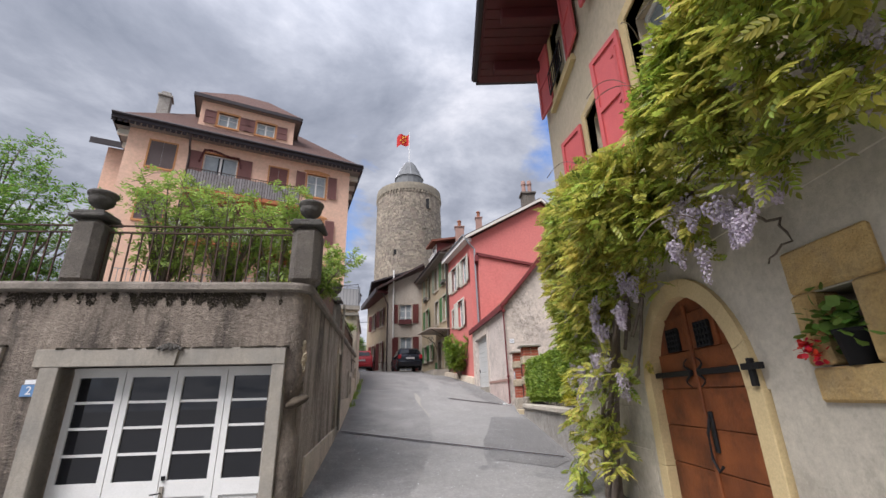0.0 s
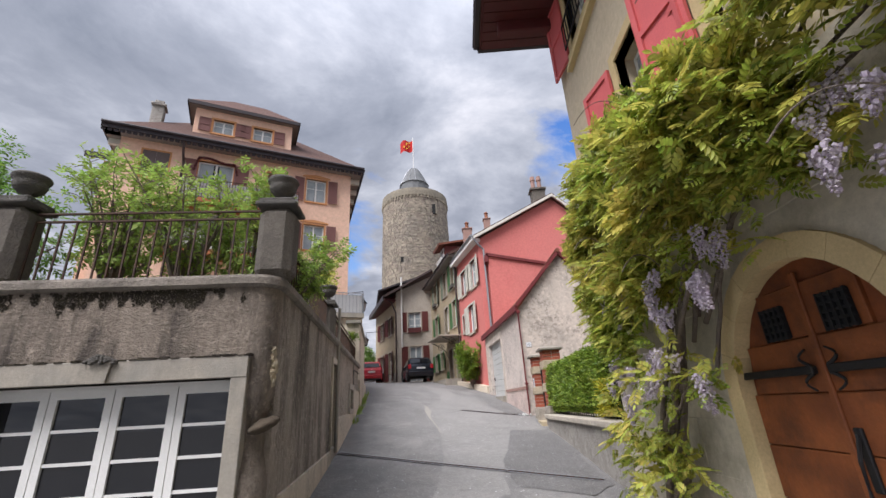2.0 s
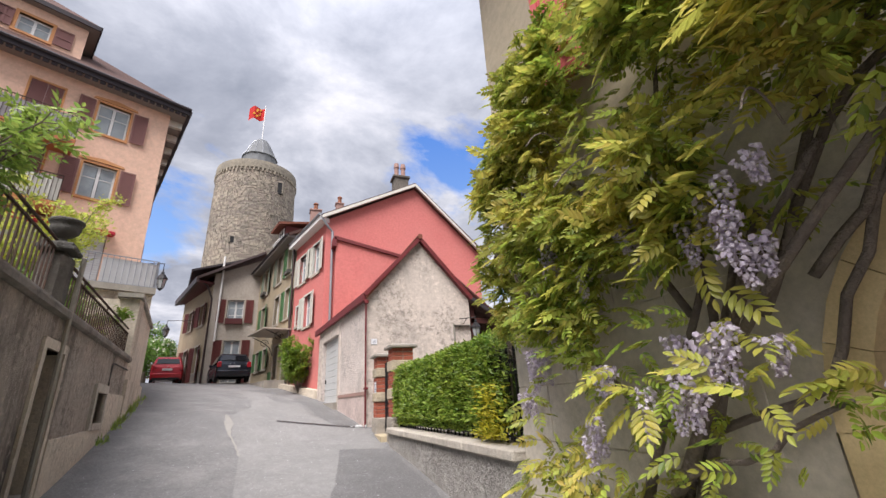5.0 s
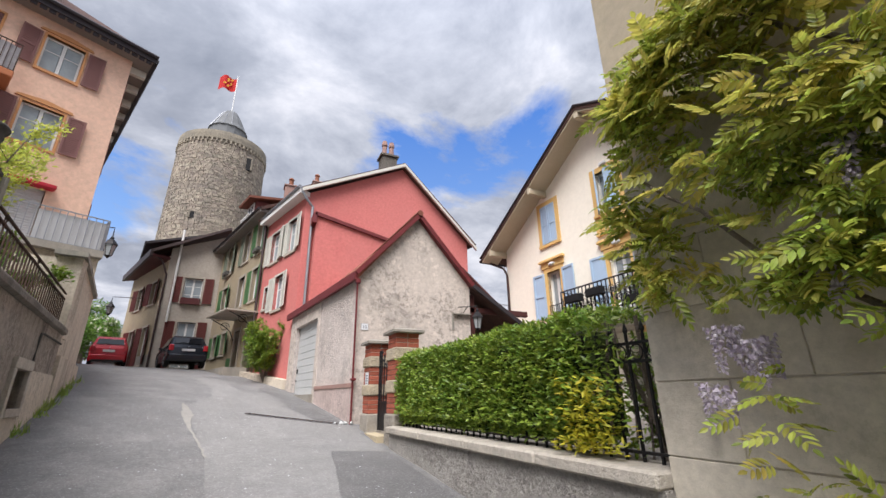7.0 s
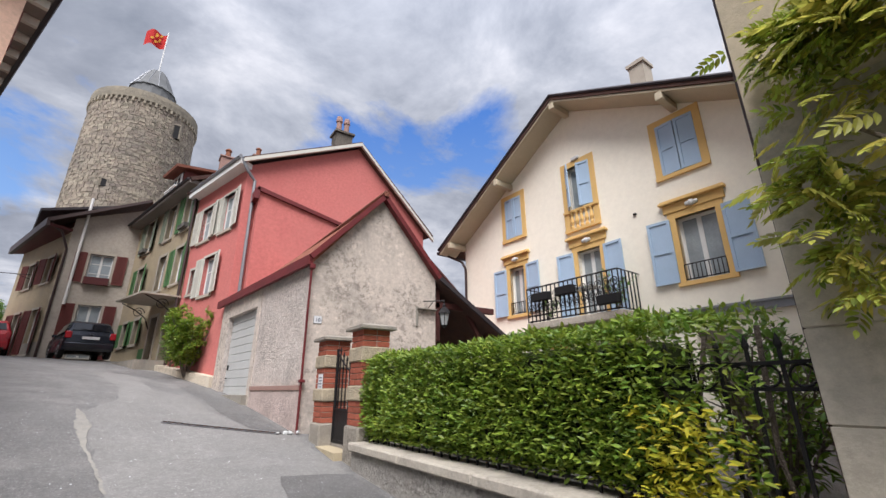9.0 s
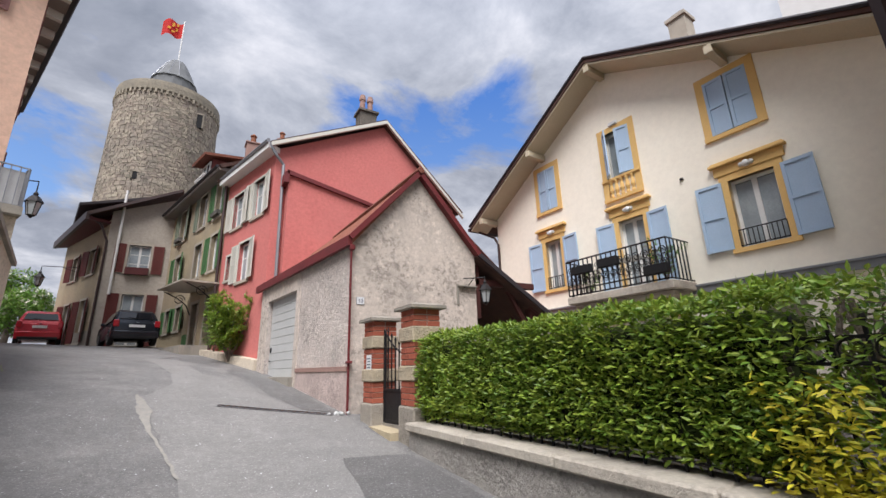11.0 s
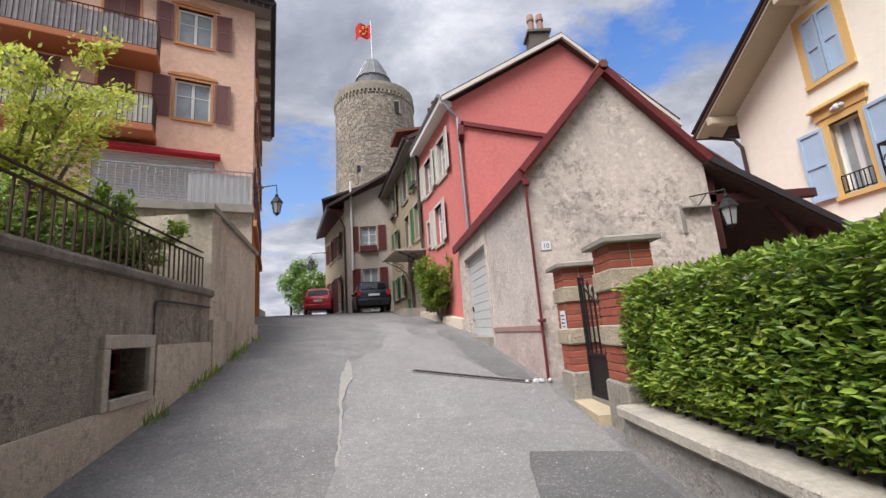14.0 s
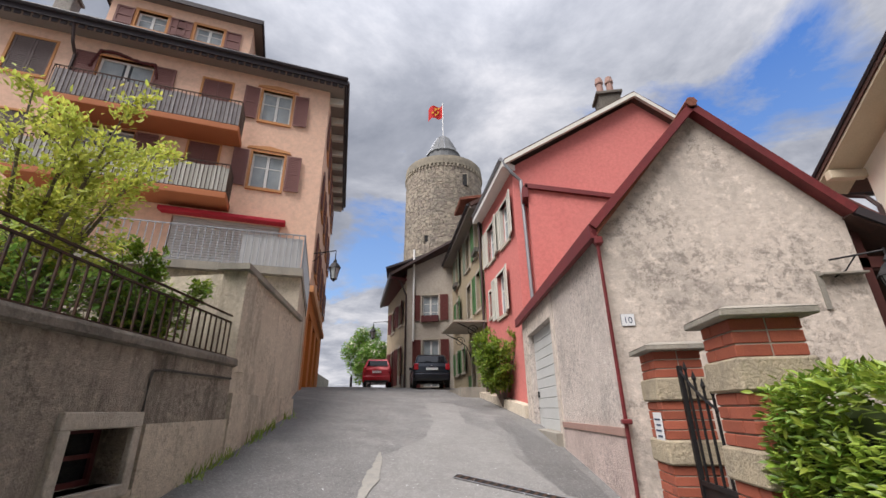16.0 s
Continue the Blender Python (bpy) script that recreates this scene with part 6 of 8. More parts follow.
def build_beige_house():
    h = thing("beige_house", (-0.8, 26, 2.9), "beige rendered old house with green shutters", "house")
    wins = []
    for zt, zb in ((9.25, 7.8), (7.08, 5.68)):
        wins += [(bu(28.3), bu(27.45), zb, zt), (bu(25.75), bu(24.95), zb, zt), (bu(23.95), bu(23.2), zb, zt)]
    wins += [(bu(28.7), bu(28.0), 3.75, 4.72), (bu(27.2), bu(26.5), 3.75, 4.72)]
    doors = [(bu(25.2), bu(24.5), 2.6, 4.6), (bu(23.7), bu(22.95), 2.6, 4.75)]
    part("wall", wall_mesh(BF, 0, BLEN, 2.2, 9.62, 0.35, [(a, c, b, d) for a, b, c, d in wins + doors]), "beige", h)
    for i, (a, b, c, d) in enumerate(wins):
        wn_ = add_window(BF, h, a, b, c, d, trim="stone_trim", trim_w=0.11, depth=0.14)
        if i in (0, 3, 2, 5, 6, 7):
            mt = "green_grey" if i == 0 else "green_shutter"
            add_shutter(BF, wn_, a - 0.58, a - 0.1, c, d, mt, label="green wooden shutter")
            add_shutter(BF, wn_, b + 0.1, b + 0.58, c, d, mt, swing=12, label="green wooden shutter")
        elif i == 1:
            add_shutter(BF, wn_, a - 0.5, a - 0.1, c, d, "green_grey")
    for a, b, c, d in doors:
        dr = part("door", boxes((a, 0.2, c, b, 0.24, d), F=BF), "maroon", h, "dark wooden door")
        part("door_surround", boxes((a - 0.12, -0.03, c, a, 0.2, d + 0.12), (b, -0.03, c, b + 0.12, 0.2, d + 0.12), (a, -0.03, d, b, 0.2, d + 0.12), F=BF), "stone_trim", dr)
    part("low_hatch", boxes((bu(25.9), -0.03, 2.75, bu(25.35), 0.02, 3.5), F=BF), "green_shutter", h, "green low hatch")
    for u, z in ((bu(28.0), 7.8), (bu(23.5), 7.8)):
        part("flower_box", boxes((u - 0.35, -0.2, z - 0.02, u + 0.35, -0.03, z + 0.14), F=BF), "coping", h)
    # glass canopy on iron brackets
    c = part("canopy", prism([(bu(25.6), 5.18), (bu(22.6), 5.08), (bu(22.6), 5.02), (bu(25.6), 5.12)], -1.15, 0.0, BF), "stone_trim", h, "flat entrance canopy on scrolled iron brackets")
    for y in (25.3, 22.9):
        bm = bmesh.new()
        tube(bm, [loc(BF, bu(y), -1.0, 5.05), loc(BF, bu(y), -0.55, 4.85), loc(BF, bu(y), -0.2, 4.6), loc(BF, bu(y), -0.02, 4.2)], 0.02, 6)
        tube(bm, [loc(BF, bu(y), -0.45 + 0.2 * math.cos(t * 8) * (1 - t * 0.6), 4.78 + 0.2 * math.sin(t * 8) * (1 - t * 0.6)) for t in [i / 16 for i in range(17)]], 0.015, 5)
        part("bracket", bm, "iron", c)
    # roof
    slab([loc(BF, -0.3, -0.45, 9.5), loc(BF, BLEN + 0.1, -0.45, 9.5), loc(BF, BLEN + 0.1, 4.5, 12.2), loc(BF, -0.3, 4.5, 12.2)], 0.14, "tile_roof", "roof", h, "brown tiled roof with dark eave")
    part("eave", boxes((-0.3, -0.42, 9.32, BLEN, 0.0, 9.46), F=BF), "soffit", h)
    part("gutter", tubes([loc(BF, -0.3, -0.5, 9.45), loc(BF, BLEN, -0.5, 9.45)], r=0.055), "fascia", h)
    d = part("dormer", boxes((3.05, 0.12, 9.5, 4.25, 2.6, 11.05), F=BF), "dark_red_shutter", h, "small roof dormer with tiled top")
    part("dormer_window", boxes((3.2, 0.06, 9.95, 3.28, 0.12, 10.95), (4.02, 0.06, 9.95, 4.1, 0.12, 10.95), (3.61, 0.06, 10.03, 3.69, 0.12, 10.87), (3.28, 0.06, 10.87, 4.02, 0.12, 10.95), (3.28, 0.06, 9.95, 4.02, 0.12, 10.03), F=BF), "white_paint", d)
    for u in (3.28, 3.69):
        part("dormer_pane", boxes((u, 0.085, 10.03, u + 0.33, 0.095, 10.87), F=BF), "glass", d)
    for k in range(7):
        part("baluster", boxes((3.08 + 0.185 * k, -0.16, 9.62, 3.12 + 0.185 * k, -0.12, 10.2), F=BF), "white_paint", d)
    part("hand_rail", boxes((3.02, -0.18, 10.2, 4.28, -0.1, 10.26), F=BF), "white_paint", d)
    slab([loc(BF, 2.8, -0.3, 11.12), loc(BF, 4.5, -0.3, 11.12), loc(BF, 4.5, 2.9, 11.75), loc(BF, 2.8, 2.9, 11.75)], 0.12, "tile_red", "dormer_roof", d)
    for x, y, w_, z0, z1 in ((0.95, 24.9, 0.27, 10.2, 11.75), (2.3, 26.0, 0.2, 11.0, 12.85)):
        ch = part("chimney", boxes((x - w_, y - w_, z0, x + w_, y + w_, z1), (x - w_ - 0.05, y - w_ - 0.05, z1, x + w_ + 0.05, y + w_ + 0.05, z1 + 0.07), bevel=0.01), "plinth_red", h, "brown brick chimney with a clay pot")
        part("chimney_pot", lathe([(0.12, 0), (0.1, 0.35), (0.14, 0.38), (0.14, 0.42), (0.05, 0.5)], (x, y, z1 + 0.07), 10), "tile_red", ch)
    part("end_wall", boxes((BLEN - 0.01, 0.35, 2.2, BLEN, 6, 9.6), F=BF), "beige", h)
    solid("entrance_step", plan_prism([loc(BF, bu(25.4), -0.9, 0).xy, loc(BF, bu(22.8), -0.9, 0).xy, loc(BF, bu(22.8), 0.1, 0).xy, loc(BF, bu(25.4), 0.1, 0).xy], 2.3, 2.95), "concrete", "worn concrete entrance steps", "step", "structure")


build_beige_house()

# ---- grey corner house ----


def build_grey_house():
    h = thing("grey_house", (-3.2, 29.5, 3.2), "grey rendered corner house with dark red shutters and stone quoins", "house")
    F = front((-4.2, 29.5), (-1.72, 29.5))
    wins = [(0.83, 1.67, 6.55, 7.85), (0.87, 1.68, 3.3, 5.55)]
    part("front_wall", wall_mesh(F, 0, 2.48, 2.6, 10.6, 0.35, [(a, c, b, d) for a, b, c, d in wins], [(0, 9.35, -1.0, 2.48)]), "grey_render", h)
    S = front((-6.7, 35.0), (-4.2, 29.5))
    L = math.hypot(2.5, 5.5)
    sw = [(L - 2.0, L - 1.1, 6.6, 7.8), (L - 4.3, L - 3.4, 6.6, 7.8), (L - 2.0, L - 1.1, 3.5, 5.4), (L - 4.3, L - 3.4, 3.5, 5.4)]
    part("side_wall", wall_mesh(S, 0, L, 2.6, 8.8, 0.35, [(a, c, b, d) for a, b, c, d in sw]), "beige", h)
    part("rear_walls", plan_prism([(-6.7, 35.0), (-6.4, 34.8), (-3.8, 37), (0.5, 30.5), (0.8, 30.7), (-3.6, 37.6)], 2.6, 9.2), "grey_render", h)
    for a, b, c, d in sw:
        wn_ = add_window(S, h, a, b, c, d, trim="stone_trim", curtain=False)
        add_shutter(S, wn_, a - 0.5, a - 0.06, c, d, "dark_red_shutter", swing=-14, hinge="r")
        add_shutter(S, wn_, b + 0.06, b + 0.5, c, d, "dark_red_shutter", swing=14)
    for i, (a, b, c, d) in enumerate(wins):
        wn_ = add_window(F, h, a, b, c, d, trim="stone_trim", bars=2 if i == 0 else 1)
        add_shutter(F, wn_, a - 0.52, a - 0.1, c - 0.02, d + 0.02, "dark_red_shutter", label="dark red wooden shutter")
        add_shutter(F, wn_, b + 0.1, b + 0.52, c - 0.02, d + 0.02, "dark_red_shutter", label="dark red wooden shutter")
        if i == 0:
            part("flower_rail", boxes((a - 0.02, -0.2, c - 0.1, b + 0.02, -0.05, c + 0.22), F=F), "maroon", wn_)
        else:
            part("paper_notice", boxes((a + 0.12, 0.08, 3.9, a + 0.32, 0.09, 4.25), (b - 0.3, 0.08, 3.95, b - 0.12, 0.09, 4.25), F=F), "plaque", wn_)
    # quoins at the corner
    for k in range(15):
        z = 4.0 + k * 0.33
        w1, w2 = (0.42, 0.24) if k % 2 else (0.26, 0.44)
        part("quoin", boxes((L - w1, -0.03, z, L + 0.0, 0.05, z + 0.31), F=S, bevel=0.01), "block", h)
    part("base_band", boxes((L - 2.4, -0.025, 2.8, L + 0.02, 0.05, 3.95), F=S), "concrete", h)
    # roof with deep eave over the side
    slab([(-4.95, 28.95, 9.05), (-7.25, 35.3, 9.05), (-1.7, 36.5, 11.4), (-1.6, 28.95, 10.75)], 0.12, "tile_roof", "roof", h, "brown roof with deep eaves")
    part("eave_soffit", plan_prism([(-4.9, 29.0), (-4.2, 29.5), (-6.7, 35.0), (-7.2, 35.3)], 8.72, 8.85), "maroon", h, "brown boarded soffit")
    part("eave_fascia", plan_prism([(-5.02, 28.95), (-4.9, 28.95), (-7.2, 35.3), (-7.35, 35.3)], 8.7, 9.05), "dark_pipe", h)
    part("upper_eave", prism([(-5.0, 9.02), (-4.9, 8.9), (-1.6, 10.60), (-1.6, 10.72)], 28.9, 29.0), "dark_pipe", h)
    part("upper_block", plan_prism([(-5.0, 30.6), (-1.8, 30.4), (-1.8, 34), (-6, 35)], 9.0, 9.75), "maroon", h)
    slab([(-5.6, 30.2, 9.8), (-6.8, 35.4, 9.8), (-1.8, 35.4, 11.2), (-1.8, 30.2, 10.9)], 0.12, "fascia", "upper_roof", h)
    part("rain_pipe", tubes([(-4.95, 29.1, 8.9), (-4.5, 29.35, 8.6), (-4.22, 29.42, 7.9), (-4.22, 29.42, 3.2)], r=0.05), "dark_pipe", h)
    part("steel_flue", tubes([(-3.8, 29.35, 10.4), (-3.8, 29.35, 5.5)], r=0.055), "white_paint", h, "bright pale flue pipe")


build_grey_house()

# ---- round tower ----


def build_tower():
    cx, cy = -4.12, 44.3
    t = thing("round_tower", (cx, cy, 3.5), "round grey-brown stone castle tower with slate cap and flag", "tower")
    r_at = lambda z: 3.86 - (z - 3.5) * 0.0125
    prof = [(r_at(3.5), 3.5)] + [(r_at(z), z) for z in range(5, 24)]
    part("shaft", lathe([(r - 0.05, z) for r, z in prof], (cx, cy, 0), 48), "tower_core", t)
    rnd = random.Random(11)
    bm = bmesh.new()
    z = 8.0
    while z < 22.75:
        hgt = rnd.uniform(0.10, 0.26)
        a = rnd.random()
        a_end = a + 2 * math.pi
        while a < a_end:
            wdt = rnd.uniform(0.12, 0.52) ** 1.2 / 3.8
            am = (a + wdt / 2) % (2 * math.pi)
            if math.sin(am) < 0.25:
                r = r_at(z)
                o = rnd.uniform(-0.012, 0.03)
                vs = []
                for aa in (a + 0.004, a + wdt - 0.004):
                    for zz in (z + 0.006, z + hgt - 0.004):
                        for rr in (r - 0.06, r + o):
                            vs.append(bm.verts.new((cx + rr * math.cos(aa), cy + rr * math.sin(aa), zz + rnd.uniform(-0.011, 0.011))))
                for q in ((1, 3, 7, 5), (0, 1, 5, 4), (2, 6, 7, 3), (0, 2, 3, 1), (4, 5, 7, 6)):
                    bm.faces.new([vs[i] for i in q])
            a += wdt
        z += hgt
    part("stonework", bm, "tower_stone", t, "uneven courses of grey-brown stone", kind="stuff")
    # parapet on a corbel course
    part("parapet", lathe([(3.58, 22.9), (3.72, 23.05), (3.72, 23.5), (3.68, 23.85), (3.2, 23.85), (3.2, 23.3)], (cx, cy, 0), 48), "tower_stone", t)
    for k in range(64):
        a = 2 * math.pi * k / 64
        m = Matrix.Translation((cx, cy, 0)) @ Matrix.Rotation(a, 4, "Z")
        part("corbel", boxes((3.54, -0.07, 22.72, 3.76, 0.07, 23.02), F=m), "tower_stone", t)
    part("roof_drum", lathe([(1.62, 23.2), (1.62, 25.9), (1.7, 25.95)], (cx, cy, 0), 16), "slate", t)
    cap = [(1.72, 25.9), (1.45, 26.4), (1.15, 27.1), (0.8, 27.8), (0.55, 28.15), (0.25, 28.3), (0.05, 28.32)]
    part("slate_cap", lathe(cap, (cx, cy, 0), 14), "slate", t, "bell-shaped slate cap")
    for i in range(12):
        a = 2 * math.pi * i / 14
        part("cap_rib", tubes([(cx + r * math.cos(a), cy + r * math.sin(a), z) for r, z in cap], r=0.03, sides=4), "zinc", t)
    for x, z, w, hh in ((-1.85, 20.9, 0.45, 1.15), (-5.15, 15.5, 0.4, 0.55)):
        yy = cy - math.sqrt(3.68 ** 2 - (x - cx) ** 2)
        part("tower_opening", boxes((x - w / 2, yy - 0.07, z, x + w / 2, yy + 0.7, z + hh)), "black", t)
        part("opening_frame", boxes((x - w / 2 - 0.12, yy - 0.09, z, x - w / 2, yy + 0.6, z + hh + 0.1), (x + w / 2, yy - 0.09, z, x + w / 2 + 0.12, yy + 0.6, z + hh + 0.1), (x - w / 2, yy - 0.09, z + hh, x + w / 2, yy + 0.6, z + hh + 0.12)), "tower_stone", t)
    f = thing("flag", (cx, cy, 28.2), "red and yellow flag flying on a tall white pole", "flag")
    part("pole", tubes([(cx, cy, 28.2), (cx, cy, 32.7)], r=0.05), "white_paint", f)
    bm = bmesh.new()
    n = 16
    rows = []
    for i in range(n + 1):
        s = i / n
        rows.append([bm.verts.new((cx - 1.55 * s, cy + 0.22 * math.sin(s * 7), 32.45 - 0.35 * s * s - 1.55 * k / 6 - 0.08 * math.sin(s * 6 + k))) for k in range(7)])
    for r0, r1 in zip(rows, rows[1:]):
        for k in range(6):
            bm.faces.new((r0[k], r1[k], r1[k + 1], r0[k + 1]))
    part("cloth", bm, "flag_red", f)
    for u, k, w, hh in ((0.3, 1.0, 0.28, 0.3), (0.5, 2.2, 0.35, 0.45), (0.34, 3.4, 0.24, 0.4), (0.66, 3.3, 0.3, 0.3), (0.5, 4.3, 0.45, 0.25)):
        x = cx - 1.55 * u
        z = 32.45 - 0.35 * u * u - 1.55 * k / 6 - 0.08 * math.sin(u * 6 + k)
        y = cy + 0.22 * math.sin(u * 7)
        bm = bmesh.new()
        bm.faces.new([bm.verts.new((x + dx * w, y - 0.06, z + dz * hh)) for dx, dz in ((-0.5, -0.3), (0.1, -0.5), (0.5, 0.1), (0.1, 0.5), (-0.4, 0.3))])
        part("emblem", bm, "flag_yellow", f, "plain yellow emblem shape")


build_tower()

# ---- cream gable house with yellow trim ----
YA, YB = (8.35, 17.25), (8.88, 6.8)
YF = front(YA, YB)
YLEN = (Vector(YB) - Vector(YA)).length


def yu(y):
    return (YA[1] - y) / (YA[1] - YB[1]) * YLEN


def build_yellow_house():
    h = thing("cream_gable_house", (8.6, 12, 1.3), "pale cream gabled house with yellow window trim and blue shutters", "house")
    au, az, e0, e1 = yu(12.5), 9.82, 6.95, 6.86
    wins = {"c": (yu(15.18), yu(14.5), 6.5, 7.85), "l": (yu(15.13), yu(14.55), 4.1, 5.55), "d": (yu(12.75), yu(12.0), 6.65, 7.95), "dr": (yu(12.65), yu(11.98), 3.6, 5.45), "a": (yu(10.15), yu(9.32), 6.6, 7.9), "b": (yu(10.08), yu(9.28), 4.12, 5.55)}
    lower = [(yu(12.6), yu(11.9), 1.4, 3.1), (yu(10.1), yu(9.3), 1.9, 3.1), (yu(8.2), yu(7.4), 4.12, 5.55)]
    part("front_wall", wall_mesh(YF, 0, YLEN, 0.8, az, 0.35, [(a, c, b, d) for a, b, c, d in list(wins.values()) + lower[:2]], [(au, az, -(az - e0), au), (au, az, az - e1, YLEN - au)]), "yellow_wall", h)
    part("side_walls", plan_prism([(8.4, 17.2), (8.75, 16.9), (17, 17.3), (17, 17.6)], 0.8, 7.0), "yellow_wall", h)
    part("back_wall", boxes((16.7, 6.8, 0.8, 17, 17.3, 8)), "yellow_wall", h)
    for key, (a, b, c, d) in wins.items():
        closed = key in "cda"
        wn_ = add_window(YF, h, a, b, c, d, trim="yellow_trim", sill="yellow_trim", trim_w=0.16, depth=0.15, bars=0, label="white casement in yellow trim")
        m = (a + b) / 2
        if closed:
            add_shutter(YF, wn_, a + 0.0, m - 0.01, c + 0.02, d, "blue_shutter", out=0.0, swing=48 if key == "d" else 3, slats=False, label="nearly closed pale blue shutter")
            add_shutter(YF, wn_, m + 0.01, b, c + 0.02, d, "blue_shutter", out=0.0, swing=-14 if key == "d" else -3, hinge="r", slats=False, label="nearly closed pale blue shutter")
        else:
            add_shutter(YF, wn_, a - 0.62, a - 0.12, c, d, "blue_shutter", swing=-4, hinge="r", slats=False, label="open pale blue shutter")
            add_shutter(YF, wn_, b + 0.12, b + 0.62, c, d, "blue_shutter", swing=4, slats=False, label="open pale blue shutter")
            part("cornice", boxes((a - 0.22, -0.05, d + 0.14, b + 0.22, 0, d + 0.34), (a - 0.28, -0.13, d + 0.34, b + 0.28, 0, d + 0.40), (a - 0.25, -0.09, d + 0.40, b + 0.25, 0, d + 0.44), F=YF, bevel=0.01), "yellow_trim", wn_)
            bm = bmesh.new()
            for dx, r in ((0, 0.075), (-0.09, 0.05), (0.09, 0.05)):
                bmesh.ops.create_uvsphere(bm, u_segments=10, v_segments=6, radius=r, matrix=YF @ Matrix.Translation((m + dx, -0.06, d + 0.24)))
            part("ornament", bm, "white_paint", wn_, "white moulded ornament")
        if key in "lb":
            add_rail(YF, wn_, a, b, c + 0.02, c + 0.36, -0.02, 0.08, "iron", 0.007)
    # balustrade under the middle upper window
    a, b = wins["d"][:2]
    bl = part("balustrade", boxes((a - 0.16, -0.08, 6.02, b + 0.16, 0.02, 6.1), (a - 0.16, -0.08, 6.58, b + 0.16, 0.02, 6.64), (a - 0.16, -0.04, 6.1, a, 0.02, 6.58), (b, -0.04, 6.1, b + 0.16, 0.02, 6.58), F=YF), "yellow_trim", h, "yellow balustrade panel")
    for k in range(5):
        u = a + (b - a) * (k + 0.5) / 5
        part("baluster", lathe([(0.04, 0), (0.05, 0.05), (0.03, 0.1), (0.06, 0.2), (0.03, 0.38), (0.05, 0.44), (0.05, 0.48)], loc(YF, u, -0.03, 6.1), 8), "yellow_trim", bl)
    part("top_ornament", boxes((a + 0.25, -0.08, 8.1, b - 0.25, 0.0, 8.2), F=YF, bevel=0.02), "white_paint", h)
    # balcony
    B0, B1 = yu(13.75), yu(11.05)
    bc = part("balcony", boxes((B0, -0.95, 3.42, B1, 0, 3.6), (B0 + 0.1, -0.8, 3.3, B1 - 0.1, 0, 3.42), F=YF, bevel=0.02), "wall_cap", h, "balcony with scrolled black iron railing")
    for u in (B0 + 0.5, B1 - 0.5):
        part("console", boxes((u - 0.12, -0.6, 2.95, u + 0.12, 0, 3.3), F=YF, bevel=0.04), "yellow_trim", bc)
    add_rail(YF, bc, B0 + 0.04, B1 - 0.04, 3.62, 4.5, -0.9, 0.13, "iron", 0.011, depth_ends=(B0 + 0.04, B1 - 0.04), second=3.78, rings=True)
    bm = bmesh.new()
    k = 0
    u = B0 + 0.16
    while u < B1 - 0.1:
        for zc, s in ((3.98, 1), (4.24, -1)):
            tube(bm, [loc(YF, u + s * (0.095 - 0.075 * t) * math.cos(10 * t), -0.9, zc + (0.11 - 0.085 * t) * math.sin(10 * t)) for t in [i / 14 for i in range(15)]], 0.012, 4)
        u += 0.2
    part("scrollwork", bm, "iron", bc)
    for u0, z0 in ((B0 + 0.3, 4.12), (B0 + 1.05, 4.15), (B1 - 0.55, 3.75)):
        part("planter", boxes((u0, -1.05, z0, u0 + 0.5, -0.88, z0 + 0.2), F=YF, bevel=0.01), "black", bc)
    part("string_course", boxes((0, -0.06, 3.36, YLEN, 0, 3.5), (0, -0.1, 3.5, YLEN, 0, 3.54), F=YF), "zinc", h, "grey moulded string course")
    # roof with deep boarded verge
    o = 0.75
    P = lambda u, y, z: loc(YF, u, y, z)
    q0, q1 = -0.62, YLEN + 0.4
    s0, s1 = (az - e0) / au, (az - e1) / (YLEN - au)
    ap = az + 0.15
    r0 = slab([P(q0, -o, ap - s0 * (au - q0)), P(q0, 9, ap - s0 * (au - q0)), P(au, 9, ap), P(au, -o, ap)], 0.1, "tile_roof", "roof", h, "dark tiled roof with cream boarded eaves")
    slab([P(q1, -o, ap - s1 * (q1 - au)), P(q1, 9, ap - s1 * (q1 - au)), P(au, 9, ap), P(au, -o, ap)], 0.1, "tile_roof", "roof", h)
    slab([P(q0 + 0.03, -o + 0.03, ap - 0.12 - s0 * (au - q0 - 0.03)), P(q0 + 0.03, 0, ap - 0.12 - s0 * (au - q0 - 0.03)), P(au, 0, ap - 0.12), P(au, -o + 0.03, ap - 0.12)], 0.05, "eave_paint", "soffit", h)
    slab([P(q1 - 0.03, -o + 0.03, ap - 0.12 - s1 * (q1 - au)), P(q1 - 0.03, 0, ap - 0.12 - s1 * (q1 - au)), P(au, 0, ap - 0.12), P(au, -o + 0.03, ap - 0.12)], 0.05, "eave_paint", "soffit", h)
    for u in (q0 + 0.6, au * 0.5, au, au + (YLEN - au) * 0.5):
        z = ap - 0.2 - (s0 * (au - u) if u < au else s1 * (u - au))
        part("purlin_end", boxes((u - 0.08, -o + 0.02, z - 0.2, u + 0.08, 0, z), F=YF, bevel=0.015), "eave_paint", h)
    part("verge_edge", tubes([P(q0, -o, ap - s0 * (au - q0) + 0.03), P(au, -o, ap + 0.03), P(q1, -o, ap - s1 * (q1 - au) + 0.03)], r=0.05), "fascia", h)
    part("gutter", tubes([P(q0 - 0.05, -o, ap - s0 * (au - q0) - 0.08), P(q0 - 0.05, 8, ap - s0 * (au - q0) - 0.08)], r=0.06), "fascia", h)
    part("downpipe", tubes([P(q0, -0.4, ap - s0 * (au - q0) - 0.1), P(-0.1, -0.08, 6.3), P(0.08, -0.08, 6.0), P(0.1, -0.08, 2)], r=0.045), "dark_pipe", h)
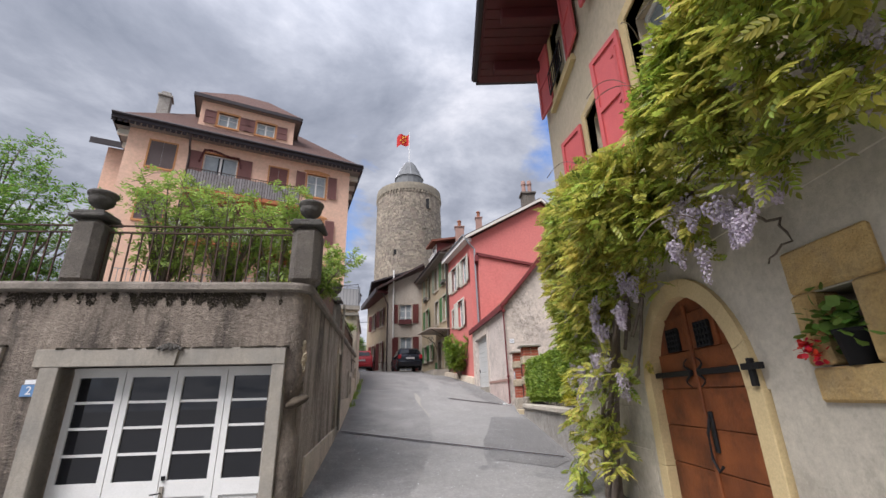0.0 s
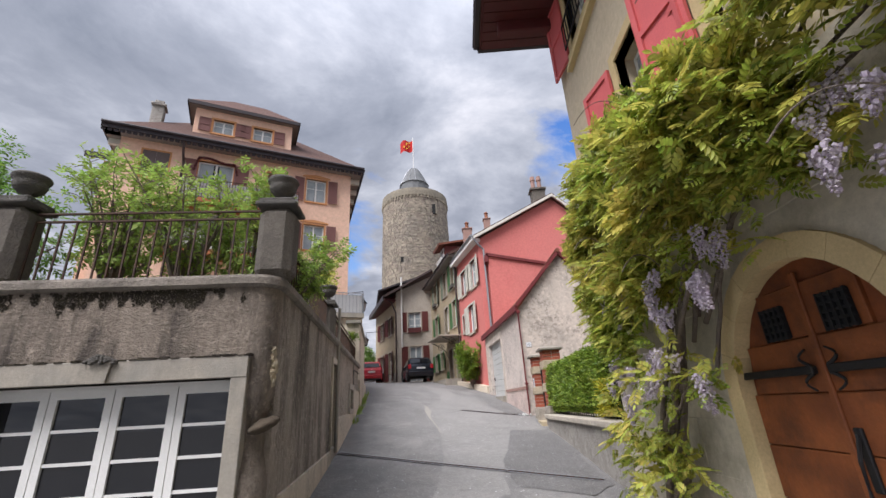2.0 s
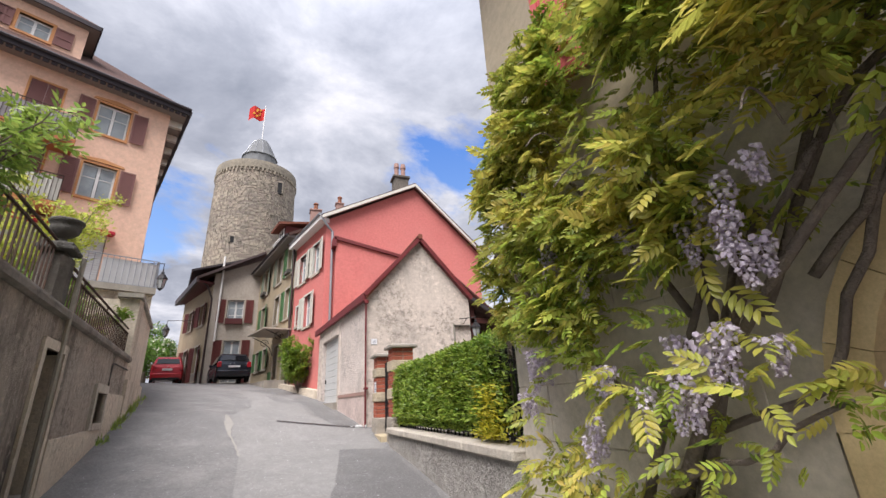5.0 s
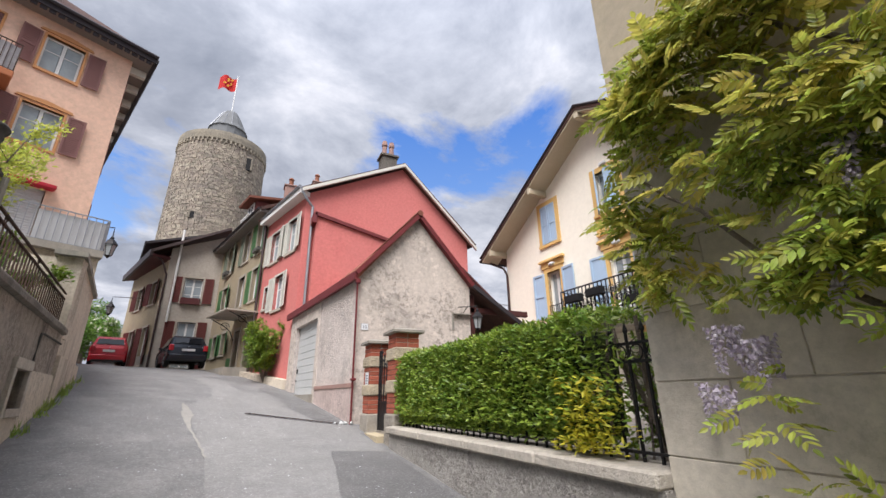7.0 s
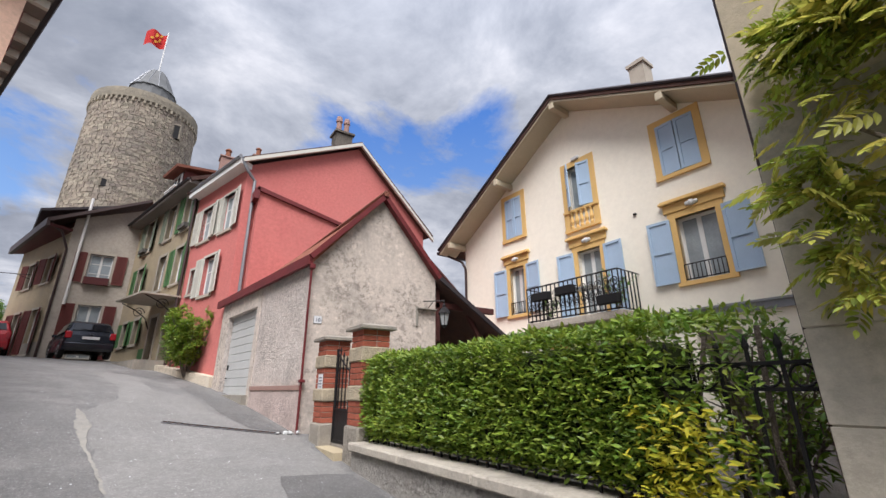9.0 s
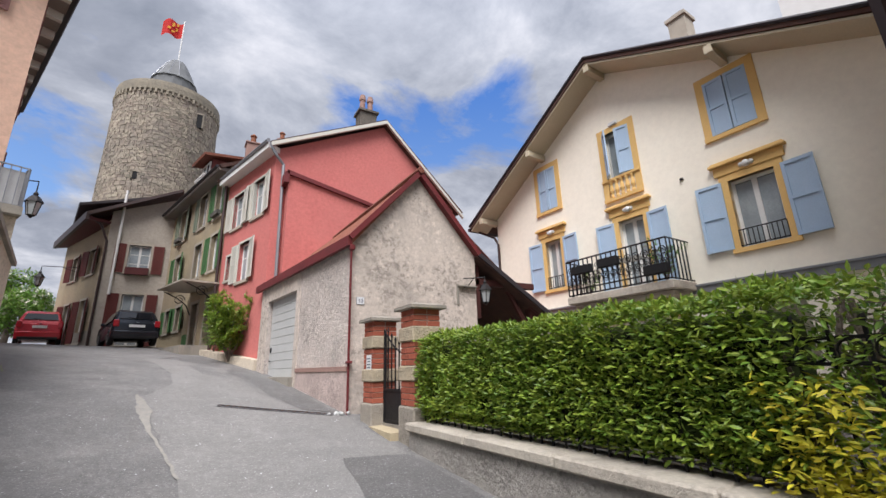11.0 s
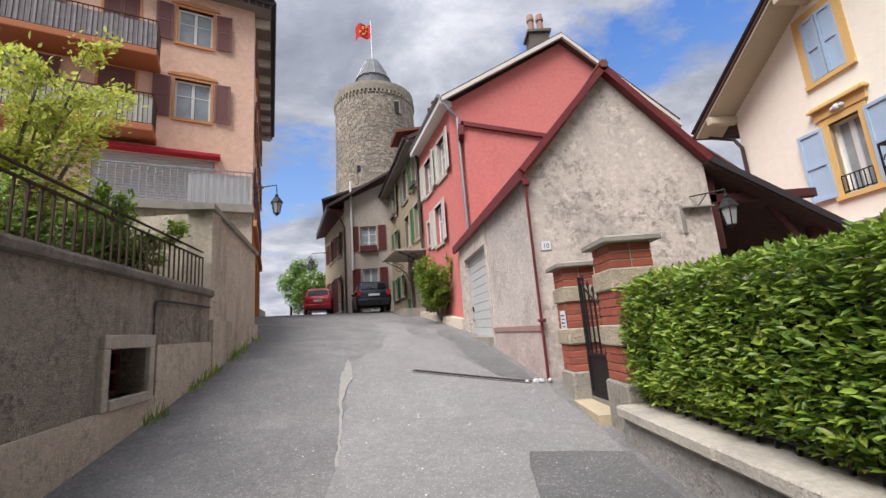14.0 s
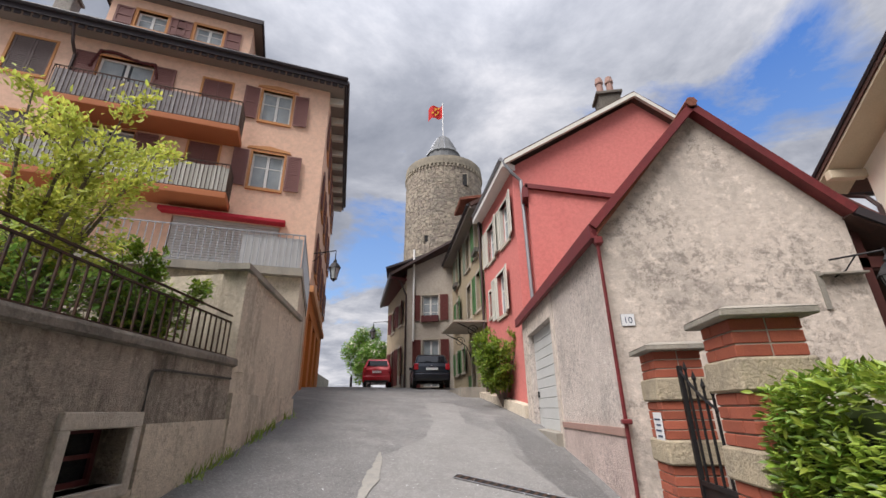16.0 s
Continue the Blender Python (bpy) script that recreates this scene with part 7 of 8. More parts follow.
    part("chimney", boxes((yu(11.2), 1.5, 8.5, yu(10.75), 2.0, 11.2), (yu(11.25), 1.45, 11.2, yu(10.7), 2.05, 11.3), (yu(11.12), 1.6, 11.3, yu(10.83), 1.9, 11.45), F=YF), "stone_trim", h)
    part("chimney", boxes((yu(9.0), 2.4, 8.0, yu(7.6), 3.2, 11.0), F=YF), "white_paint", h)
    part("chimney_pot", lathe([(0.12, 0), (0.1, 0.4), (0.13, 0.45)], loc(YF, yu(8.6), 2.8, 11.0), 10), "tile_red", h)
    part("wall_bolt", lathe([(0.04, -0.02), (0.04, 0.02)], loc(YF, yu(10.95), -0.02, 5.95), 10), "iron", h)
    # terrace with balustrade and rail between the houses
    t = part("side_terrace", boxes((7.8, 17.6, 1.0, 12, 21, 4.3)), "wall_cap", h, "pale terrace with iron rail")
    part("terrace_rail", boxes(*[(7.85 + 0.14 * k, 17.65, 4.3, 7.862 + 0.14 * k, 17.66, 5.0) for k in range(20)], (7.8, 17.64, 4.98, 10.6, 17.67, 5.01)), "zinc", t)


build_yellow_house()
solid("garden_ground", plan_prism([(2.2, 6.6), (8.6, 6.6), (8.4, 17.4), (6.5, 17.4), (6.4, 13.4), (2.1, 13.4)], 0.5, 1.25), "gravel", "pale gravel garden behind the hedge", "ground", "structure")

# ---- road details ----
plate([(-1.05, 14.6), (-0.46, 11.0), (-0.3, 8.6), (-0.35, 6.5), (-0.7, 3.0), (-0.9, -5), (1.95, -5), (1.95, 5.4), (0.6, 6.6), (0.55, 7.2), (0.62, 8.3), (0.78, 9.03), (1.06, 11.13), (1.84, 11.05), (1.78, 13.3), (1.2, 13.75), (0.7, 15.2), (0.55, 16.4), (-0.2, 17.4), (-0.75, 20.5), (-1.5, 20.0), (-0.75, 17.0), (-0.7, 15.6)], "asphalt_pale", "road_patch", "pale smooth asphalt down the middle of the lane", 0.004)
plate([(1.06, 11.12), (1.84, 11.04), (1.84, 6.9), (1.5, 6.55), (0.7, 7.0), (0.62, 8.3), (0.78, 9.03)], "asphalt_dark", "road_patch", "dark asphalt repair patch along the garden wall", 0.008)
plate([(1.7, 13.6), (1.38, 16.1), (0.6, 18.9), (0.35, 18.3), (0.75, 16.3), (0.85, 15.2), (1.2, 13.8)], "asphalt_dark", "road_patch", "dark asphalt strip beside the garage", 0.006)
plate([(-1.2, 20.6), (0.2, 19.4), (0.4, 20.2), (-0.5, 22.0)], "asphalt_dark", "road_patch", "dark asphalt repair patch up the lane", 0.006)
plate([(-3.9, 22.6), (-1.4, 22.2), (-1.5, 23.0), (-3.8, 23.4)], "asphalt_pale", "road_patch", "pale asphalt strip across the lane", 0.005)


def build_crack():
    bm = bmesh.new()
    rnd = random.Random(5)
    pts = [(-1.14 + 0.66 * t + 0.02 * math.sin(9 * t) + rnd.uniform(-0.012, 0.012), 14.7 - 3.7 * t) for t in [i / 30 for i in range(31)]]
    w = [0.015 + 0.075 * math.sin(math.pi * min(1, i / 17)) * rnd.uniform(0.45, 1.1) for i in range(31)]
    L = [bm.verts.new((x - q, y, ground_z(x, y) + 0.0075)) for (x, y), q in zip(pts, w)]
    R = [bm.verts.new((x + q, y, ground_z(x, y) + 0.0075)) for (x, y), q in zip(pts, w)]
    for i in range(30):
        bm.faces.new((L[i], R[i], R[i + 1], L[i + 1]))
    solid("worn_line", bm, "line", "pale worn filled crack in the asphalt", "road marking", "structure")


build_crack()


def build_drain(a, b, w, name):
    """A slotted gutter grate across the lane: two rails and many cross bars over a dark channel."""
    d = thing(name, (a[0], a[1], ground_z(*a)), "slotted iron drain grate across the asphalt", "drain", "lane drains")
    a, b = Vector((*a, 0)), Vector((*b, 0))
    t = (b - a).normalized()
    n = Vector((-t.y, t.x, 0))
    L = (b - a).length
    k = int(L / 0.25)
    for nm, o0, o1, lift, mt in (("channel", -w, w, 0.011, "black"), ("rail", -w - 0.025, -w, 0.016, "zinc"), ("rail", w, w + 0.025, 0.016, "zinc")):
        bm = bmesh.new()
        rows = []
        for i in range(k + 1):
            p = a + t * L * i / k
            rows.append([bm.verts.new((q.x, q.y, ground_z(q.x, q.y) + lift)) for q in (p + n * o0, p + n * o1)])
        for r0, r1 in zip(rows, rows[1:]):
            bm.faces.new((r0[0], r0[1], r1[1], r1[0]))
        part(nm, bm, mt, d)
    m = int(L / 0.09)
    for i in range(m):
        p = a + t * L * (i + 0.5) / m
        q = [p + t * s * 0.02 + n * o for s, o in ((-1, -w), (1, -w), (1.6, w), (-0.4, w))]
        bm = bmesh.new()
        top = [bm.verts.new((v.x, v.y, ground_z(v.x, v.y) + 0.016)) for v in q]
        bm.faces.new(top)
        low = [bm.verts.new(v.co - Vector((0, 0, 0.01))) for v in top]
        for j in range(4):
            bm.faces.new((top[j], low[j], low[(j + 1) % 4], top[(j + 1) % 4]))
        part("grate_bar", bm, "rust_iron", d)


build_drain((-2.28, 9.46), (1.78, 7.09), 0.036, "drain_grate")
build_drain((-0.02, 14.05), (1.62, 13.42), 0.06, "drain_grate")


# ---- leaves ----
def merged(name, verts, faces, mat, parent, label="", kind=""):
    me = bpy.data.meshes.new(name)
    me.from_pydata(verts, [], faces)
    me.materials.append(M[mat])
    ob = new(name, me)
    if parent is not None:
        ob.parent = parent
        if parent.type == "EMPTY":
            ob.matrix_parent_inverse = Matrix.Translation(-Vector(parent.location))
    return tagged(ob, label, kind=kind)


LEAF = (np.array([(0, 0, 0), (0.28, 0.2, 0.03), (0.62, 0.19, 0.01), (1, 0, -0.10), (0.62, -0.19, 0.01), (0.28, -0.2, 0.03), (0.45, 0, -0.035)]), [(0, 6, 1), (1, 6, 2), (2, 6, 3), (3, 6, 4), (4, 6, 5), (5, 6, 0)])


def compound_leaf(pairs=5, length=1.0, width=0.3, droop=0.35):
    """A pinnate leaf: leaflets in pairs along a drooping stalk, and one at the tip."""
    vs, fs = [], []
    for i in range(pairs * 2 + 1):
        t = 0.22 + 0.78 * (i // 2) / pairs
        side = 0 if i == pairs * 2 else (1 if i % 2 else -1)
        t = 1.0 if side == 0 else t
        base = Vector((t * length * (1 - 0.12 * t), 0, -droop * t * t * length))
        size = width * (0.75 + 0.5 * math.sin(math.pi * min(t, 0.9))) * (1.1 if side == 0 else 1)
        ang = side * radians(62 - 22 * t)
        rot = Matrix.Rotation(ang, 3, "Z") @ Matrix.Rotation(radians(10 + 12 * t), 3, "Y")
        o = len(vs)
        vs += [tuple(base + rot @ (Vector(v) * size)) for v in LEAF[0].tolist()]
        fs += [tuple(o + k for k in f) for f in LEAF[1]]
    return np.array(vs), fs


def scatter(places, template, seed, size, tilt=0.6, spread=0.7, droop=0.0):
    """Copies of a leaf template at places (point, outward direction), joined into vertices and faces."""
    rnd = np.random.RandomState(seed)
    tv, tf = template
    verts, faces = [], []
    for p, out in places:
        out = Vector(out).normalized()
        z = (out * 0.55 + Vector((0, 0, 0.75)) + Vector(rnd.normal(0, tilt * 0.5, 3))).normalized()
        x = (out * 0.8 + Vector((rnd.normal(0, spread), rnd.normal(0, spread), rnd.normal(0, spread * 0.5) - droop))).normalized()
        y = z.cross(x)
        if y.length < 1e-3:
            continue
        y.normalize()
        z = x.cross(y)
        s = size * rnd.uniform(0.65, 1.25)
        m = np.array([x, y, z]) * s
        o = len(verts)
        verts += (tv @ m + np.array(p)).tolist()
        faces += [tuple(o + k for k in f) for f in tf]
    return verts, faces


# ---- wisteria ----
WIS_Y = (0.0, 1.3, 2.2, 2.8, 3.6, 4.6, 5.6, 6.15, 6.45)
WIS_TOP = (4.2, 3.9, 3.75, 3.55, 3.75, 4.2, 4.2, 3.7, 3.2)
WIS_LOW = (2.5, 2.55, 2.55, 2.55, 2.4, 2.22, 2.1, 2.25, 2.5)


def build_wisteria():
    w = thing("wisteria", (1.8, 5.13, 0.42), "old climbing wisteria in lilac bloom on the house wall", "climber")
    rnd = random.Random(21)
    # twisted stems
    for k in range(5):
        ph = k * 1.26
        bm = bmesh.new()
        pts = [(1.80 + 0.055 * math.cos(ph + 5 * t) - 0.02 * k * t, 5.13 + 0.09 * math.sin(ph + 5 * t) - (0.55 + 0.25 * k) * t ** 1.7, 0.3 + (1.9 + 0.1 * k) * t) for t in [i / 14 for i in range(15)]]
        tube(bm, pts, [0.05 - 0.035 * (i / 14) ** 0.6 for i in range(15)], 7)
        part("stem", bm, "bark", w, "gnarled twisted stem", smooth=True)
    limbs = [[(1.85, 4.6, 1.6), (1.88, 4.2, 1.75), (1.88, 3.9, 2.3), (1.84, 3.55, 2.62), (1.82, 3.1, 2.85), (1.82, 2.6, 3.05), (1.8, 1.6, 3.2), (1.8, 0.0, 3.35)],
             [(1.84, 4.3, 2.0), (1.78, 3.9, 2.6), (1.74, 3.3, 2.9), (1.7, 2.4, 2.85), (1.72, 1.2, 2.95)],
             [(1.85, 4.6, 2.1), (1.75, 5.0, 2.8), (1.7, 5.4, 3.4), (1.72, 5.7, 4.0)],
             [(1.85, 4.5, 2.0), (1.8, 4.5, 2.9), (1.78, 4.3, 3.8)],
             [(1.87, 4.1, 2.1), (1.86, 3.75, 2.5), (1.83, 3.35, 2.78), (1.84, 2.95, 3.12), (1.82, 2.3, 3.45), (1.84, 1.4, 3.5)],
             [(1.86, 4.2, 2.2), (1.82, 3.85, 2.75), (1.85, 3.5, 3.0), (1.8, 3.05, 3.3), (1.84, 2.7, 3.75)],
             [(1.82, 5.0, 1.7), (1.72, 5.6, 2.3), (1.66, 6.1, 2.9)],
             [(1.84, 5.0, 1.25), (1.66, 4.7, 1.42), (1.6, 4.35, 1.55), (1.62, 4.0, 1.72)],
             [(1.92, 2.4, 2.75), (1.93, 2.32, 2.62), (1.95, 2.15, 2.5), (1.94, 2.1, 2.38), (1.95, 2.3, 2.3)]]
    for pts in limbs:
        bm = bmesh.new()
        fine = []
        for p, q in zip(pts, pts[1:]):
            for i in range(4):
                t = i / 4
                fine.append(Vector(p).lerp(Vector(q), t) + Vector((rnd.uniform(-0.015, 0.015), rnd.uniform(-0.02, 0.02), rnd.uniform(-0.02, 0.02))))
        fine.append(Vector(pts[-1]))
        r0 = 0.019 if pts is not limbs[-1] else 0.012
        tube(bm, fine, [r0 * (1 - 0.65 * i / len(fine)) for i in range(len(fine))], 6)
        part("limb", bm, "bark", w, smooth=True)
    # tufts of leaves: a thick outer shell that shades the wall, and a thinner inner growth
    places, fresh = [], []
    tufts = 0
    while tufts < 1080:
        pick = rnd.random()
        y = rnd.uniform(0.0, 6.3) if pick < 0.5 else rnd.uniform(1.2, 3.5) if pick < 0.72 else rnd.uniform(3.3, 6.3)
        lo, hi = interp(y, WIS_Y, WIS_LOW), interp(y, WIS_Y, WIS_TOP)
        z = rnd.uniform(lo + 0.04, hi)
        g = noise.noise(Vector((y * 1.6, z * 1.8, 3.1)))
        if g < -0.05 and rnd.random() < 0.85:
            continue
        full = math.sin(math.pi * min(1, max(0, (z - lo) / (hi - lo)))) ** 0.5
        depth = (0.22 + 0.42 * full * (0.75 + 0.25 * math.sin(y * 2.2))) * (1.15 if y < 3.4 else 1.0 if y < 5.3 else max(0.35, 1.0 - 0.65 * (y - 5.3)))
        d = depth * (rnd.uniform(0.72, 1.0) if rnd.random() < 0.6 else rnd.uniform(0.12, 0.7)) * (1 + 0.45 * g)
        tufts += 1
        side = 0.5 if y > 5.6 else rnd.uniform(-0.9, 0.7)
        young = rnd.random() < 0.3
        for q in range(8):
            (fresh if young else places).append(((1.93 - d + rnd.gauss(0, 0.035), y + rnd.gauss(0, 0.06), z + rnd.gauss(0, 0.045)), (-1.0, side + rnd.gauss(0, 0.45), 0.15)))
    for k in range(48):
        cy_, cz = (rnd.gauss(4.95, 0.5), rnd.uniform(0.95, 2.3)) if k > 5 else (5.3 + 0.2 * rnd.random(), rnd.uniform(0.5, 0.9))
        cx_ = 1.86 - rnd.uniform(0.08, 0.36)
        if cy_ < 4.25 and cz < 1.5:
            continue
        for q in range(10):
            (fresh if k % 3 == 0 else places).append(((cx_ + rnd.gauss(0, 0.05), cy_ + rnd.gauss(0, 0.1), cz + rnd.gauss(0, 0.07)), (-1, rnd.uniform(-0.8, 0.8), 0.15)))
    for k in range(15):
        t = rnd.random()
        places.append(((1.70 - 0.08 * rnd.random(), 4.15 - 0.4 * t, 1.70 + 0.07 * rnd.gauss(0, 1)), (-0.5, -0.8, 0.2)))
    vs, fs = scatter(places, compound_leaf(5, 1.0, 0.27, 0.34), 3, 0.150, 1.0, spread=0.85, droop=0.2)
    merged("foliage", vs, fs, "wisteria_leaf", w, "green pinnate leaves", "stuff")
    vs, fs = scatter(fresh, compound_leaf(5, 1.0, 0.29, 0.30), 4, 0.175, 1.0, spread=0.85, droop=0.15)
    merged("young_foliage", vs, fs, "wisteria_young", w, "yellow-green young pinnate leaves", "stuff")
    # hanging racemes of small florets
    kinds = []
    for v in range(6):
        r = random.Random(50 + v)
        ln = 0.125 + 0.02 * v
        n = 54
        fv = [(0.003 * math.cos(q * 2.1 + i), 0.003 * math.sin(q * 2.1 + i), -ln * i / 12) for i in range(13) for q in range(3)]
        ff = [(i * 3 + q, i * 3 + (q + 1) % 3, i * 3 + 3 + (q + 1) % 3, i * 3 + 3 + q) for i in range(12) for q in range(3)]
        for i in range(n):
            t = (i + 0.5) / n
            a = i * 2.4 + r.uniform(-0.5, 0.5)
            rad = (0.040 - 0.029 * t) * r.uniform(0.55, 1.2)
            c = Vector((rad * math.cos(a), rad * math.sin(a), -ln * t - 0.3 * rad))
            s = 0.0130 * (1.15 - 0.5 * t) * r.uniform(0.8, 1.15)
            q = Matrix.Rotation(a, 3, "Z") @ Matrix.Rotation(r.uniform(-0.8, 0.8), 3, "Y")
            o = len(fv)
            fv += [tuple(c + q @ (Vector(p) * s)) for p in ((0, -0.9, 0.35), (0.5, -0.5, 1.0), (0.5, 0.5, 1.0), (0, 0.9, 0.35), (1.15, 0.35, -0.35), (1.15, -0.35, -0.35), (0.2, 0, -0.5))]
            ff += [(o, o + 5, o + 1), (o + 1, o + 5, o + 4, o + 2), (o + 2, o + 4, o + 3), (o, o + 6, o + 5), (o + 6, o + 3, o + 4), (o + 5, o + 6, o + 4)]
            k = int(t * 12) * 3
            ff.append((k, k + 1, o + 6))
        me = bpy.data.meshes.new("raceme")
        me.from_pydata(fv, [], ff)
        me.materials.append(M["blossom"])
        kinds.append(me)
    # clusters of racemes along the lower edge of the growth, and single ones higher up
    spots = []
    low_edge = ((1.73, 2.49), (1.93, 2.45), (2.07, 2.47), (1.87, 2.37), (2.54, 2.45), (2.36, 2.39), (2.42, 2.66), (3.29, 2.48), (3.58, 2.23), (3.44, 2.22), (3.96, 2.34), (4.14, 2.34), (4.29, 2.31), (4.54, 2.37), (4.1, 2.18), (4.86, 2.36), (5.26, 2.6), (5.27, 2.4))
    lower = ((5.37, 2.1), (4.44, 1.91), (4.73, 1.7), (4.09, 1.9), (4.3, 1.77), (4.47, 1.73), (3.91, 1.75), (4.95, 1.85), (5.15, 1.55), (3.78, 1.66), (5.9, 2.02), (5.89, 1.86), (5.85, 1.75), (5.8, 1.92), (6.06, 1.66))
    high = ((2.99, 3.24), (1.79, 3.16), (1.46, 2.67), (1.09, 2.75), (1.25, 2.63), (1.41, 2.83), (2.17, 3.01), (3.49, 2.82), (4.54, 3.59), (3.31, 2.92), (3.87, 3.5), (3.92, 3.1), (5.5, 3.1))
    for group_, most in ((low_edge, 3), (lower, 2), (high, 1)):
        for y, z in group_:
            for k in range(rnd.randint(1, most)):
                spots.append((1.56 + 0.3 * max(0, y - 5.1) + rnd.gauss(0, 0.04), y + rnd.gauss(0, 0.055), z + 0.08 + rnd.gauss(0, 0.04)))
    for i, (x, y, z) in enumerate(spots):
        ob = new("raceme", kinds[i % 6])
        ob.parent = w
        ob.matrix_parent_inverse = Matrix.Translation(-Vector(w.location))
        ob.matrix_basis = pose(x, y, z, rnd.uniform(-14, 14), rnd.uniform(-14, 14), rnd.uniform(0, 360))
        if i == 0:
            ob["label"] = "drooping lilac flower raceme"
    # thin shoots
    for k in range(16):
        y, z = rnd.uniform(0.8, 4.9), rnd.uniform(2.4, 4.0)
        side = rnd.uniform(-0.3, 0.3)
        pts = [(1.5 - 0.28 * t, y + side * t, z + 0.35 * t - 0.4 * t * t) for t in [i / 7 for i in range(8)]]
        part("shoot", tubes(pts, r=0.004, sides=4), "bark", w)


build_wisteria()


# ---- hedge and garden fence ----
def build_hedge():
    h = thing("laurel_hedge", (2.35, 9.3, 1.26), "dense clipped laurel hedge with glossy green leaves", "hedge")
    rnd = random.Random(8)
    # plain box behind the leaves; its dark colour stands in for inner shade
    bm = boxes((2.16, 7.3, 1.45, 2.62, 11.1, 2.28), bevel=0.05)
    part("hedge_core", bm, material("hedge_shade", (0.05, 0.075, 0.018), 0.9, second=(0.04, 0.04, 0.02), scale=20), h, "dark box painted as the shade inside the hedge")
    places = []
    while len(places) < 27000:
        y = rnd.uniform(6.75, 11.17)
        if y < 7.25 and rnd.random() > 0.12 + 0.9 * (y - 6.7):
            continue
        k = rnd.random()
        top = 2.38 + 0.05 * noise.noise(Vector((y * 2, 0, 0))) + 0.03 * noise.noise(Vector((y * 7, 1, 0)))
        if k < 0.66:
            z = rnd.uniform(1.44, top)
            x = 2.03 + 0.06 * noise.noise(Vector((y * 2.5, z * 2.5, 5))) + rnd.uniform(-0.035, 0.08) + (0.08 if z < 1.55 else 0)
            if noise.noise(Vector((y * 3.1, z * 3.4, 9))) < -0.42 and rnd.random() < 0.8:
                continue
            places.append(((x, y, z), (-1, 0, 0.35)))
        elif k < 0.93:
            places.append(((rnd.uniform(2.1, 2.75), y, top + rnd.uniform(-0.05, 0.04)), (rnd.uniform(-0.6, 0.3), rnd.uniform(-0.4, 0.4), 1)))
        else:
            places.append(((rnd.uniform(2.12, 2.7), 11.14 + rnd.uniform(-0.03, 0.05), rnd.uniform(1.5, top)), (-0.2, 1, 0.3)))
    vs, fs = scatter(places, (LEAF[0] * np.array((1, 0.88, 1)), LEAF[1]), 5, 0.058, 0.7, droop=0.05)
    merged("foliage", vs, fs, "hedge_leaf", h, "glossy green laurel leaves", "stuff")
    y_ = thing("golden_shrub", (2.2, 7.8, 1.26), "yellow-green shrub growing through the hedge", "shrub")
    places = [((1.97 + rnd.uniform(-0.05, 0.12), rnd.gauss(7.12, 0.15), 1.42 + 0.5 * rnd.random() ** 1.4), (-1, rnd.uniform(-0.5, 0.5), 0.3)) for k in range(620)]
    vs, fs = scatter(places, (LEAF[0] * np.array((1, 0.75, 1)), LEAF[1]), 6, 0.062, 0.6)
    merged("foliage", vs, fs, "golden_leaf", y_, "", "stuff")
    for k in range(9):
        yy = 6.75 + 0.13 * k
        part("branch", tubes([(2.3, yy, 1.25), (2.28 + 0.05 * math.sin(k), yy + 0.06 * math.cos(k * 2), 1.7), (2.2, yy + 0.15 * math.sin(k * 1.7), 2.3)], r=0.014), "bark", y_)


build_hedge()


def build_garden_fence():
    f = thing("garden_fence", (2.06, 8.9, 1.385), "black iron garden fence with spear tips and rings", "fence")
    F = front((2.13, 11.18), (2.13, 6.52))
    L = 4.66
    for z in (1.44, 1.99, 2.11):
        part("rail", boxes((0, -0.014, z - 0.009, L, 0.014, z + 0.009), F=F), "iron", f)
    n = int(L / 0.135)
    for i in range(n + 1):
        u = L * i / n
        b = part("bar", boxes((u - 0.008, -0.008, 1.38, u + 0.008, 0.008, 2.17), F=F), "iron", f)
        if u > 2.8:
            part("spear_tip", lathe([(0.008, 0), (0.018, 0.025), (0.009, 0.06), (0.002, 0.08)], loc(F, u, 0, 2.17), 6), "iron", b)
            part("ring", tubes([loc(F, u + 0.0675 + 0.05 * math.cos(t), 0, 2.05 + 0.05 * math.sin(t)) for t in [i * math.pi / 6 for i in range(13)]], r=0.006, sides=4), "iron", b)


build_garden_fence()


